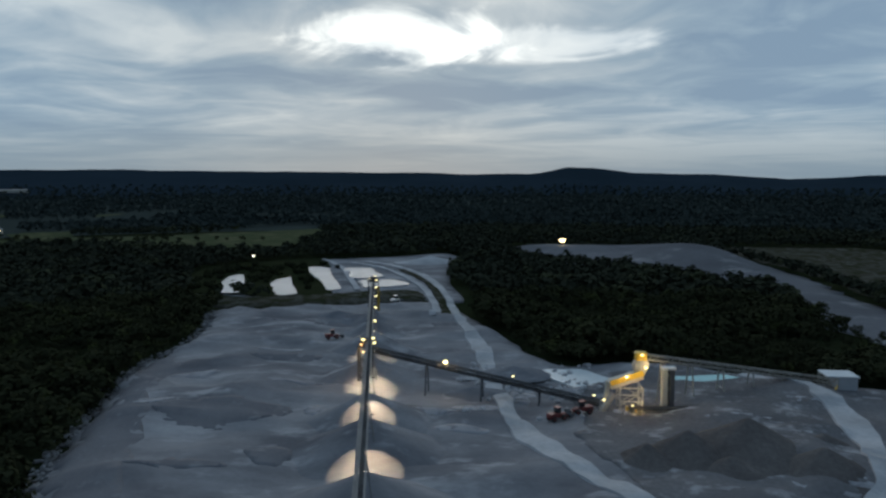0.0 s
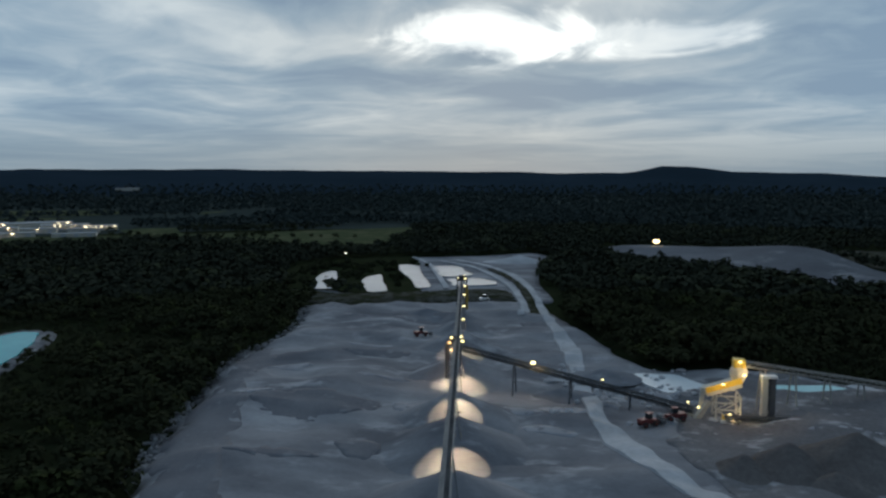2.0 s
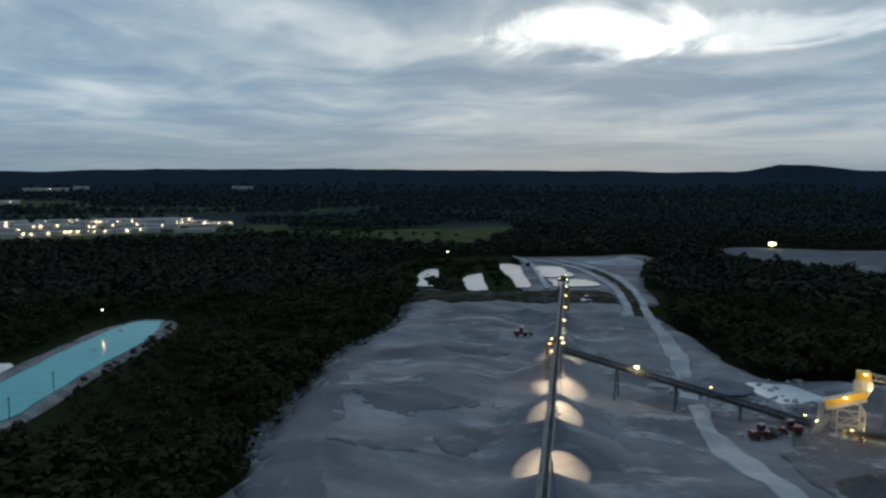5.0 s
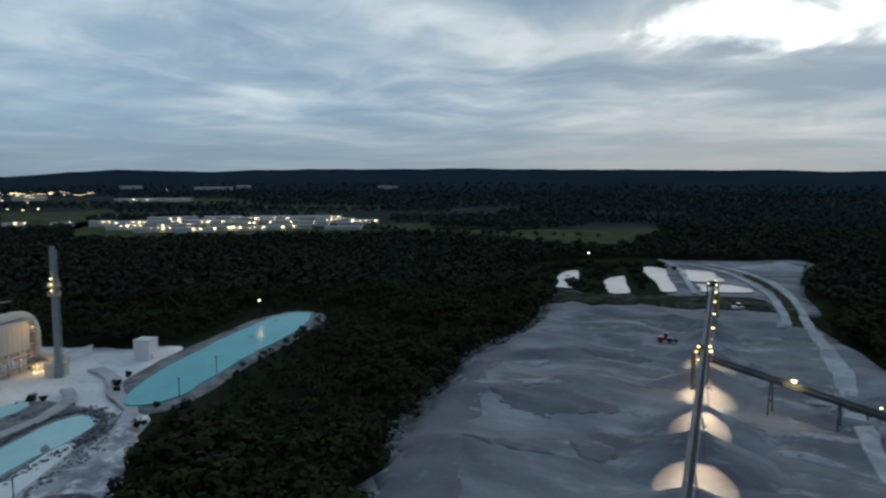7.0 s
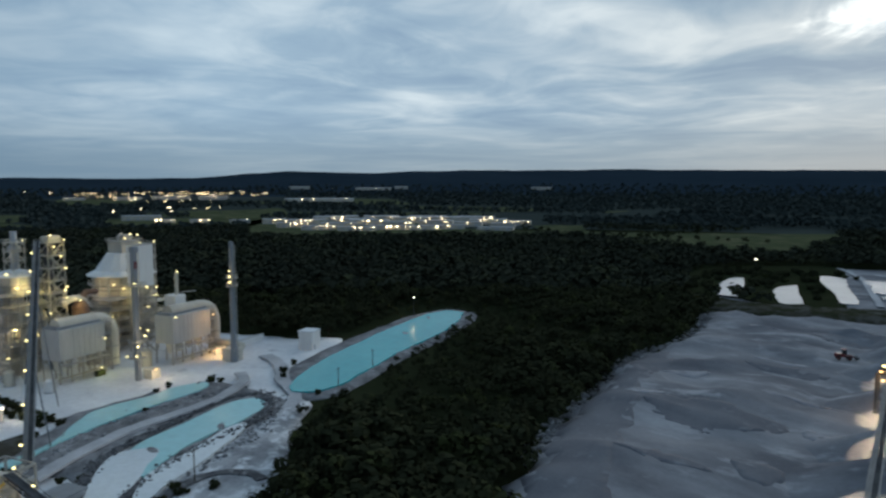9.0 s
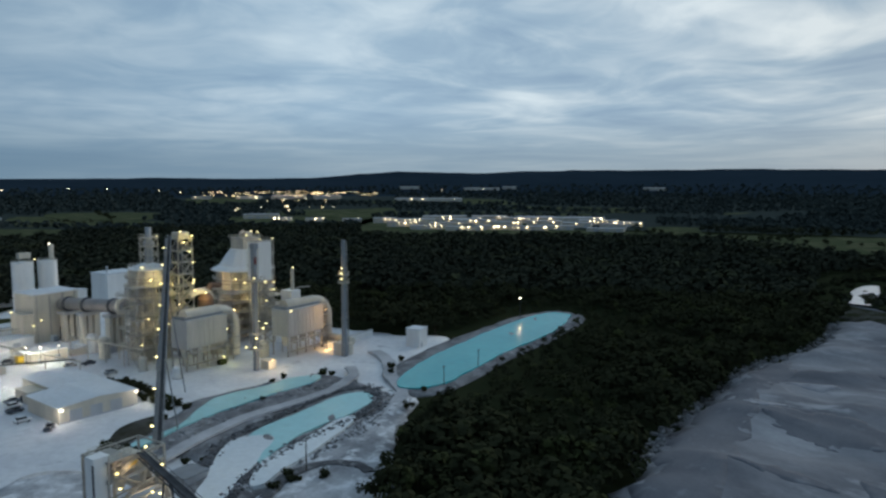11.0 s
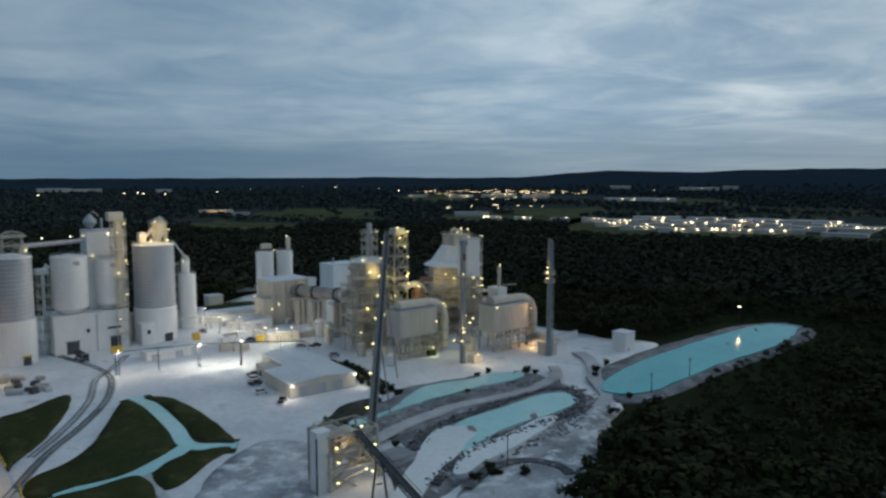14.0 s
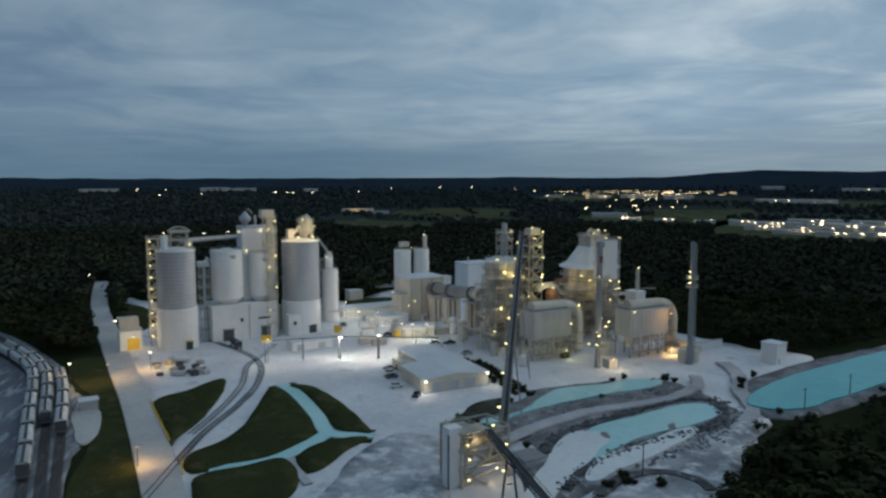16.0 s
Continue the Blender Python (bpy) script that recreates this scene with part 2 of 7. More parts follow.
M_DARK = material("dark_steel", (0.07, 0.074, 0.082), (0.11, 0.114, 0.12), 0.2, 2.0, rough=0.8, bump=0.1, spec=0.0)
M_BELT = material("rubber_belt", (0.05, 0.052, 0.055), (0.09, 0.092, 0.095), 0.2, 2.0, rough=0.9, spec=0.0)
M_KILN = material("kiln_shell", (0.23, 0.22, 0.22), (0.30, 0.28, 0.27), 0.15, 1.0, rough=0.6, metal=0.3)
M_ROOF = material("white_roof", (0.62, 0.65, 0.68), (0.54, 0.57, 0.60), 0.06, 0.8, rough=0.6, bump=0.1)
M_RED = material("red_paint", (0.17, 0.025, 0.025), (0.12, 0.02, 0.02), 0.4, 3, rough=0.5)
M_YELLOW = material("yellow_paint", (0.70, 0.46, 0.05), (0.60, 0.38, 0.04), 0.4, 3, rough=0.5)
M_GLASS = material("dark_glass", (0.02, 0.022, 0.025), (0.03, 0.032, 0.035), 0.5, 3, rough=0.1, bump=0)
M_RUBBER = material("tyre_rubber", (0.02, 0.02, 0.02), (0.03, 0.03, 0.03), 0.5, 5)
M_CARWHITE = material("white_car_paint", (0.7, 0.7, 0.7), (0.62, 0.62, 0.62), 0.5, 3, rough=0.35, bump=0)
M_CARDARK = material("dark_car_paint", (0.05, 0.06, 0.08), (0.07, 0.08, 0.10), 0.5, 3, rough=0.35, bump=0)
M_CARGREY = material("silver_car_paint", (0.35, 0.36, 0.38), (0.30, 0.31, 0.33), 0.5, 3, rough=0.35, bump=0)
M_TANK = material("hopper_car_steel", (0.58, 0.57, 0.56), (0.40, 0.40, 0.40), 0.2, 1.5, rough=0.5, metal=0.2, bump=0.1, vary=0.25)
G_WARM = glow("warm_lamp", (1.0, 0.84, 0.34), 3.2)
G_WHITE = glow("white_lamp", (1.0, 0.90, 0.68), 4.0)
G_AMBER = glow("amber_lamp", (1.0, 0.55, 0.16), 2.2)
G_TOWN = glow("town_lamp", (1.0, 0.80, 0.48), 6.5)
G_FLOOD = glow("floodlight_head", (1.0, 0.74, 0.34), 5.0)


def water(name, a, b, rough=0.12):
    mt = material(name, a, b, 0.03, 0.4, rough=rough, bump=0.04, dist=0.05)
    return mt


M_LAKE = water("turquoise_lime_water", (0.022, 0.34, 0.38), (0.04, 0.40, 0.43))
M_LAKE.node_tree.nodes["Principled BSDF"].inputs["Specular IOR Level"].default_value = 0.12
M_POND = water("milky_turquoise_water", (0.26, 0.56, 0.58), (0.34, 0.62, 0.64), 0.32)
M_PALE = water("pale_settling_water", (0.30, 0.33, 0.36), (0.36, 0.39, 0.42), 0.5)
M_PALE.node_tree.nodes["Principled BSDF"].inputs["Specular IOR Level"].default_value = 0.12
M_SILT = material("white_silt", (0.66, 0.70, 0.72), (0.58, 0.63, 0.66), 0.05, 0.6, rough=0.5)


# ---- mesh helpers ----
def link(name, bm, mat, parent=None, label="", smooth=False):
    me = bpy.data.meshes.new(name)
    bm.to_mesh(me)
    bm.free()
    if smooth:
        me.shade_smooth()
    me.materials.append(mat)
    ob = new(name, me)
    if parent:
        ob.parent = parent
    if label:
        ob["label"] = label
    return ob


def part(name, bm, mat, parent, label=""):
    return link(name, bm, mat, parent, label)


def thing(name, x, y, z, rz, label, category, group="", kind=""):
    e = new(name)
    e.matrix_world = pose(x, y, z, 0, 0, rz)
    return tagged(e, label, category, group, kind)


def box(x, y, z, sx, sy, sz, bm=None, rz=0, bevel=0.0):
    """A box whose floor's middle is (x, y, z)."""
    own = bmesh.new() if bm is None else bm
    r = bmesh.ops.create_cube(own, size=1, matrix=pose(x, y, z + sz / 2, 0, 0, rz) @ Matrix.Diagonal((sx, sy, sz, 1)))
    if bevel:
        bmesh.ops.bevel(own, geom=list({e for v in r["verts"] for e in v.link_edges}), offset=bevel, segments=2, affect="EDGES", profile=0.5)
    return own


def cyl(x, y, z0, z1, r0, r1=None, seg=24, bm=None):
    own = bmesh.new() if bm is None else bm
    bmesh.ops.create_cone(own, cap_ends=True, segments=seg, radius1=r0, radius2=r0 if r1 is None else r1, depth=z1 - z0,
                          matrix=pose(x, y, (z0 + z1) / 2))
    return own


def beam(p, q, w, h=None, bm=None):
    own = bmesh.new() if bm is None else bm
    p, q = Vector(p), Vector(q)
    d = q - p
    m = Matrix.Translation((p + q) / 2) @ d.to_track_quat("Z", "Y").to_matrix().to_4x4() @ Matrix.Diagonal((w, h or w, d.length, 1))
    bmesh.ops.create_cube(own, size=1, matrix=m)
    return own


def pipe(pts, r, seg=12, bm=None):
    """A bent pipe through the points, with closed ends."""
    own = bmesh.new() if bm is None else bm
    pts = [Vector(p) for p in pts]
    rings = []
    for i, p in enumerate(pts):
        d = (pts[min(i + 1, len(pts) - 1)] - pts[max(i - 1, 0)]).normalized()
        q = d.to_track_quat("Z", "Y").to_matrix()
        rings.append([own.verts.new(p + q @ Vector((r * math.cos(a), r * math.sin(a), 0))) for a in [2 * math.pi * k / seg for k in range(seg)]])
    for u, v in zip(rings, rings[1:]):
        best = min(range(seg), key=lambda s: (u[0].co - v[s].co).length)
        for k in range(seg):
            own.faces.new((u[k], u[(k + 1) % seg], v[(k + 1 + best) % seg], v[(k + best) % seg]))
    own.faces.new(rings[0][::-1])
    own.faces.new(rings[-1])
    return own


def lathe(profile, seg=32, bm=None, x=0, y=0):
    """A turned body from (radius, height) pairs."""
    own = bmesh.new() if bm is None else bm
    rings = [[own.verts.new((x + r * math.cos(2 * math.pi * k / seg), y + r * math.sin(2 * math.pi * k / seg), z)) for k in range(seg)] for r, z in profile]
    for u, v in zip(rings, rings[1:]):
        for k in range(seg):
            own.faces.new((u[k], u[(k + 1) % seg], v[(k + 1) % seg], v[k]))
    own.faces.new(rings[0][::-1])
    own.faces.new(rings[-1])
    return own


def spline(pts, n=6, closed=True):
    """A smooth line through the points."""
    pts = [Vector(p) for p in pts]
    out = []
    k = len(pts)
    for i in range(k if closed else k - 1):
        if closed:
            a, b, c, d = pts[i - 1], pts[i], pts[(i + 1) % k], pts[(i + 2) % k]
        else:
            a, b, c, d = pts[max(i - 1, 0)], pts[i], pts[i + 1], pts[min(i + 2, k - 1)]
        for s in range(n):
            t = s / n
            out.append(0.5 * (2 * b + (c - a) * t + (2 * a - 5 * b + 4 * c - d) * t * t + (3 * b - 3 * c + d - a) * t ** 3))
    if not closed:
        out.append(pts[-1])
    return out


def inside(px, py, poly):
    """Which of the points lie in the polygon."""
    hit = np.zeros(px.shape, bool)
    k = len(poly)
    for i in range(k):
        (x0, y0), (x1, y1) = poly[i], poly[(i + 1) % k]
        if y0 == y1:
            continue
        hit ^= ((y0 > py) != (y1 > py)) & (px < (x1 - x0) * (py - y0) / (y1 - y0) + x0)
    return hit


def edge_distance(px, py, poly):
    best = np.full(px.shape, 1e9)
    for i in range(len(poly)):
        (x0, y0), (x1, y1) = poly[i], poly[(i + 1) % len(poly)]
        dx, dy = x1 - x0, y1 - y0
        t = np.clip(((px - x0) * dx + (py - y0) * dy) / max(dx * dx + dy * dy, 1e-9), 0, 1)
        best = np.minimum(best, np.hypot(px - x0 - t * dx, py - y0 - t * dy))
    return best


def patch(name, pts, z, mat, label, category, cell=0.0, height=None, smooth=True, ragged=0.0, kind="structure", skirt=0.6):
    """A sheet of ground with that outline, cut into cells and raised by height(x, y, distance to the edge)."""
    line = spline([(x, y, 0) for x, y in pts]) if smooth else [Vector((x, y, 0)) for x, y in pts]
    if ragged:
        line = [v + Vector((noise.noise(v * 0.11), noise.noise(v * 0.13 + Vector((9, 3, 1))), 0)) * ragged for v in line]
    outline = [(v.x, v.y) for v in line]
    bm = bmesh.new()
    f = bm.faces.new([bm.verts.new((*p, 0)) for p in outline])
    f.normal_update()
    if f.normal.z < 0:
        f.normal_flip()
    if cell:
        for axis in (0, 1):
            lo, hi = min(p[axis] for p in outline), max(p[axis] for p in outline)
            for k in range(1, int((hi - lo) / cell) + 1):
                no = (1, 0, 0) if axis == 0 else (0, 1, 0)
                co = tuple(v * (lo + k * cell) for v in no)
                bmesh.ops.bisect_plane(bm, geom=bm.faces[:] + bm.edges[:] + bm.verts[:], plane_co=co, plane_no=no)
    bmesh.ops.triangulate(bm, faces=[f for f in bm.faces if len(f.verts) > 4])
    if height:
        co = np.array([v.co[:2] for v in bm.verts])
        d = edge_distance(co[:, 0], co[:, 1], outline)
        for v, dd in zip(bm.verts, d):
            v.co.z = height(v.co.x, v.co.y, dd)
    rim = [e for e in bm.edges if e.is_boundary]
    low = bmesh.ops.extrude_edge_only(bm, edges=rim)
    for v in low["geom"]:
        if isinstance(v, bmesh.types.BMVert):
            v.co.z = -skirt
    ob = link(name, bm, mat, smooth=bool(height))
    ob.location.z = z
    return tagged(ob, label, category, kind=kind), outline


def fbm(x, y, s, seed=0.0, octaves=4):
    return noise.fractal(Vector((x * s, y * s, seed)), 1.0, 2.0, octaves)


def strip(name, pts, width, z, mat, label, category, kind="structure", rise=0.08, parent=None, n=6, over=None):
    """A road-like band along a smooth line."""
    line = spline([(*p, 0) for p in pts], n=n, closed=False)
    bm = bmesh.new()
    rows = []
    for i, p in enumerate(line):
        d = (line[min(i + 1, len(line) - 1)] - line[max(i - 1, 0)]).normalized()
        side = Vector((-d.y, d.x, 0))
        w = width(i / (len(line) - 1)) if callable(width) else width
        cut = ((-0.5, -0.5), (-0.47, rise), (-0.25, rise), (0, rise), (0.25, rise), (0.47, rise), (0.5, -0.5)) if over else ((-0.5, -0.5), (-0.47, rise), (0.47, rise), (0.5, -0.5))
        row = []
        for s, h in cut:
            q = p + side * w * (s + (0.16 * noise.noise(Vector((p.x * 0.13, p.y * 0.13, s * 3))) if over else 0))
            row.append(bm.verts.new(q + Vector((0, 0, h + (over(q.x, q.y) if over else 0)))))
        rows.append(row)
    for u, v in zip(rows, rows[1:]):
        for k in range(len(u) - 1):
            bm.faces.new((u[k], v[k], v[k + 1], u[k + 1]))
    bmesh.ops.recalc_face_normals(bm, faces=bm.faces)
    ob = link(name, bm, mat, parent)
    ob.location.z = z
    if not parent:
        tagged(ob, label, category, kind=kind)
    return ob, [(p.x, p.y) for p in line]


# ---- the land ----
# skyline: heading in degrees, height of the ridge over eye level in units of distance
SKYLINE = [(-50, 4), (-32, 5), (-27, -1), (-22, 8), (-16, 11), (-13, 19), (-11, 20), (-8.5, 9), (-3, 9), (5, 12), (12, 13), (22, 15),
           (34, 14), (40, 13), (43, 9), (46, 9), (50, 12), (54, 5), (57, 0), (62, -1), (69, 0), (80, -2), (95, -2), (112, -1), (130, 0)]


def skyline(az):
    return np.interp(az, [a for a, _ in SKYLINE], [h / 1260 for _, h in SKYLINE])


def land_z(r, d):
    """The land's height at a distance and heading."""
    far = max(0.0, (r - 3000) / 1900)
    if far > 0:
        crest = EYE + 4500 * float(skyline(d)) + 6 * noise.noise(Vector((d * 0.35, 1.3, 0))) + 3 * noise.noise(Vector((d * 1.1, 5.3, 0)))
        return crest * math.sin(min(1.0, far / 0.84) * math.pi / 2) ** 1.5
    if r > 900:
        a = radians(d)
        return 6 * max(0.0, noise.noise(Vector((r * math.cos(a) / 700, r * math.sin(a) / 700, 2)))) * min(1, (r - 900) / 600)
    return 0.0


def land():
    az = np.radians(np.arange(-180, 180, 1.0))
    radii = np.concatenate([[20, 60, 110], np.geomspace(150, 3000, 36), np.linspace(3150, 4900, 12)])
    verts, faces = [(0, 0, 0)], []
    for r in radii:
        for a in az:
            verts.append((-r * math.sin(a), r * math.cos(a), land_z(r, math.degrees(a))))
    n = len(az)
    for k in range(n):
        faces.append((0, 1 + (k + 1) % n, 1 + k)[::-1])
    for i in range(len(radii) - 1):
        for k in range(n):
            a, b = 1 + i * n + k, 1 + i * n + (k + 1) % n
            faces.append((a, b, b + n, a + n))
    me = bpy.data.meshes.new("ground")
    me.from_pydata(verts, [], faces)
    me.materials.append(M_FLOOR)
    me.materials.append(M_RIDGE_HAZE)
    me.materials.append(M_FAR_HAZE)
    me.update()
    # far plain and ridges take the colours with haze painted in
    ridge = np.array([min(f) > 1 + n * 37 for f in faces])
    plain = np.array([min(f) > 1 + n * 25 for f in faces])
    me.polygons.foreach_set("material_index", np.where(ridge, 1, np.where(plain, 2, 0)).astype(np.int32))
    me.shade_smooth()
    tagged(new("ground", me), "dark wooded land rolling to low ridges coloured haze blue", "ground", kind="structure")


land()

CLEAR = []

# piles in a row under the long conveyor: x, y, height
PILES = [(-12.8, 138, 11), (-15.1, 171, 11), (-16.8, 193, 10.5), (-19.4, 235, 10.5), (-22.2, 277, 10), (-24.5, 311, 8), (-26.5, 340, 6)]


def stone_height(x, y, d):
    h = 2.6 * fbm(x, y, 0.014, 3.0) + 0.9 * fbm(x, y, 0.05, 8.0) + 2.0
    h += 3.6 * max(0, 1 - abs(fbm(x * 0.55, y, 0.02, 15.0)) * 4) * 0.5
    # a long low bank on the wooded side of the piles
    bank = 4.0 * math.exp(-((x + 62) / 26) ** 2) * max(0, min(1, (330 - y) / 90)) * (0.7 + 0.5 * fbm(x, y, 0.03, 4))
    h = h + bank
    return max(0.05, h) * min(1, d / 7) ** 0.8


STONE = [(-72, 112), (-88, 153), (-95, 180), (-99, 208), (-106, 248), (-106, 271), (-102, 299), (-107, 345), (-112, 364), (-107, 375), (-88, 374),
         (-64, 382), (-34, 390), (-8, 398), (8, 390), (22, 350), (36, 300), (48, 262), (75, 262), (111, 250), (131, 231), (158, 226), (215, 190), (200, 120), (120, 80), (0, 70)]
_, STONE_LINE = o = patch("stone_field", STONE, 0.1, M_SAND, "grey crushed limestone field in low dunes and ridges", "ground", 3.5, stone_height, ragged=4)
CLEAR.append(STONE_LINE)


def ground_z(x, y):
    """The height of the stone field or the ground beside it."""
    px, py = np.array([x]), np.array([y])
    if not inside(px, py, STONE_LINE)[0]:
        return 0.9 if y > 395 else 0.1
    return 0.1 + stone_height(x, y, float(edge_distance(px, py, STONE_LINE)[0]))


PONDGROUND = [(-150, 440), (-172, 520), (-165, 575), (-115, 612), (-82, 622), (-29, 640), (17, 665), (30, 600), (18, 530), (15, 470), (20, 400), (-10, 412), (-50, 418), (-90, 415), (-120, 425)]
_, o = patch("pond_ground", PONDGROUND, 0.12, M_SAND, "pale stony ground between settling ponds", "ground", 8, lambda x, y, d: min(1, d / 8) * (0.4 + 0.5 * abs(fbm(x, y, 0.05, 5))))
CLEAR.append(o)
patch("pond_scrub", [(-148, 438), (-171, 520), (-164, 574), (-115, 611), (-88, 618), (-80, 575), (-74, 520), (-64, 455), (-60, 424), (-90, 418), (-120, 428)], 1.35, M_FLOOR, "dark scrubby ground between the ponds", "ground", ragged=3)
for pts in ([(-140, 500), (-134, 510), (-125, 485), (-118, 455), (-113, 432), (-126, 430), (-130, 452), (-137, 472)],
            [(-102, 486), (-96, 495), (-88, 460), (-79, 426), (-90, 421), (-97, 445), (-104, 470)],
            [(-93, 550), (-78, 550), (-68, 502), (-55, 447), (-63, 440), (-70, 470), (-80, 500)],
            [(-64, 545), (-44, 545), (-38, 520), (-31, 498), (-52, 492), (-58, 520)],
            [(-46, 478), (-26, 482), (-14, 470), (-15, 457), (-39, 450), (-43, 464)]):
    patch("settling_pond", pts, 1.6, M_PALE, "pale still settling pond in stony banks", "pond", ragged=1.5, skirt=1.6)

CLEAR.append([(-145, 434), (-105, 412), (-5, 445), (30, 470), (26, 392), (23, 350), (8, 380), (-34, 385), (-107, 370), (-135, 396)])

QUARRY = [(112, 590), (66, 680), (90, 722), (150, 728), (213, 722), (248, 692), (264, 640), (270, 560), (264, 480), (252, 420), (240, 345), (205, 285), (188, 320), (208, 420), (182, 484), (148, 540)]


def mound_height(x, y, d):
    u = math.exp(-((x - 226) / 48) ** 2 - ((y - 605) / 85) ** 2)
    u2 = math.exp(-((x - 120) / 70) ** 2 - ((y - 690) / 40) ** 2)
    return min(1, d / 22) * (13 * u + 5 * u2 + 2.0 * max(0, fbm(x, y, 0.012, 7)) + 0.8)


_, o = patch("quarry_mound", QUARRY, 0.1, M_QUARRY, "broad smooth mound of grey quarry stone", "mound", 9, mound_height, ragged=6)
CLEAR.append(o)
_, o = patch("quarry_pit_edge", [(268, 690), (330, 720), (430, 690), (470, 560), (420, 450), (330, 400), (262, 380), (276, 480), (282, 560), (276, 640)], 0.1, M_SCRUB, "dark worked ground beyond the quarry mound", "ground", 14,
             lambda x, y, d: min(1, d / 20) * (1.5 + 4 * max(0, fbm(x, y, 0.015, 17))), ragged=8)
CLEAR.append(o)

MEADOW = [(-520, 760), (-407, 860), (-306, 905), (-215, 1075), (-150, 1010), (-124, 720), (-180, 660), (-260, 700), (-380, 730)]
_, o = patch("meadow", MEADOW, 0.3, M_MEADOW, "dull green meadow among dark woods", "field", ragged=12)
CLEAR.append(o)
FIELDS = [[(-1350, 760), (-1000, 1080), (-560, 1260), (-470, 1120), (-900, 950), (-1200, 700)],
          [(-1500, 300), (-1300, 420), (-1000, 470), (-1050, 340), (-1300, 230)],
          [(-1900, 1250), (-1400, 1560), (-1250, 1420), (-1700, 1150)],
          [(-330, 1290), (-180, 1330), (-150, 1250), (-300, 1210)],
          [(-1400, 900), (-1310, 1060), (-1090, 890), (-1170, 750)],
          [(-1250, 1290), (-880, 1440), (-775, 1285), (-960, 1220)],
          [(-1250, 180), (-950, 260), (-900, 180), (-1150, 110)],
          [(-519, 912), (-467, 937), (-399, 804), (-455, 798)],
          [(-633, 1377), (-537, 1482), (-445, 1359), (-520, 1206)],
          [(-1904, 1649), (-1527, 1702), (-1275, 1420), (-1537, 1295)],
          [(-1362, 874), (-1158, 925), (-989, 779), (-1118, 717)],
          [(-1124, 155), (-1057, 285), (-910, 246), (-921, 135)],
          [(-1534, 414), (-1433, 563), (-1221, 480), (-1297, 361)],
          [(-2400, 1080), (-2150, 1180), (-1668, 907), (-1784, 800)]]
for i, pts in enumerate(FIELDS):
    _, o = patch("field", pts, 0.35 + 0.07 * i, M_MEADOW, "distant green field between woods", "field", ragged=20)
    CLEAR.append(o)

# ground cleared for the town and its works
for a0, a1, r0, r1 in ((29.5, 53, 815, 1220), (52, 63, 1080, 1330), (50, 67, 2150, 2900), (46, 50, 2050, 2250), (78, 82, 1330, 1480)):
    CLEAR.append([(-r * math.sin(radians(a)), r * math.cos(radians(a))) for a, r in [(a0 + (a1 - a0) * k / 8, r0) for k in range(9)] + [(a1 - (a1 - a0) * k / 8, r1) for k in range(9)]])

for a0, a1, r0, r1 in ((29.5, 53, 830, 1220), (52, 63, 1090, 1330)):
    patch("field", [(-r * math.sin(radians(a)), r * math.cos(radians(a))) for a, r in [(a0 + (a1 - a0) * k / 6, r0) for k in range(7)] + [(a1 - (a1 - a0) * k / 6, r1) for k in range(7)]],
          0.22, M_MEADOW, "dull green ground round the distant works", "field", ragged=15)

# the works' yard
YARD = [(-100, 62), (-118, 96), (-139, 114), (-154, 131), (-166, 148), (-182, 152), (-200, 176), (-212, 205), (-225, 215), (-240, 204), (-262, 194), (-300, 176),
        (-330, 165), (-400, 165), (-440, 150), (-430, 92), (-400, 60), (-400, 0), (-430, -50), (-440, -62), (-330, -50), (-250, -33), (-175, -20), (-120, -8), (-95, 20)]
_, o = patch("yard", YARD, 0.1, M_LIME, "works yard white with lime dust", "yard", 12, lambda x, y, d: min(1, d / 10) * (0.25 + 0.25 * fbm(x, y, 0.03, 6)), ragged=3)
CLEAR.append(o)
RAILYARD = [(-120, -34), (-168, -39), (-197, -42), (-235, -45), (-256, -54), (-298, -69), (-350, -97), (-420, -150), (-400, -190), (-300, -150), (-200, -110), (-120, -80)]
_, o = patch("rail_yard", RAILYARD, 0.14, M_TRACKBED, "grey ballast of the rail yard", "ground", ragged=2)
CLEAR.append(o)
_, o = strip("haul_road", [(-110, -9), (-162, -17), (-232, -31), (-290, -44.5), (-420, -73), (-518, -88)], lambda s: 9.5 if s < 0.75 else 8.5, 0.5, M_CONC, "pale dusty concrete works road", "road")
CLEAR.append([(-110, -4), (-232, -24), (-420, -66), (-520, -80), (-522, -97), (-420, -82), (-232, -38), (-110, -16)])
CLEAR.append([(-100, -15), (-168, -26), (-232, -38), (-300, -50), (-300, -70), (-235, -46), (-160, -42), (-100, -36)])
patch("verge", [(-110, -10), (-163, -18), (-228, -31), (-290, -45), (-297, -62), (-262, -54), (-234, -42), (-205, -39), (-165, -38), (-110, -34)], 0.25, M_LAWN,
      "dark green grass verge beside the road", "grass", ragged=1)
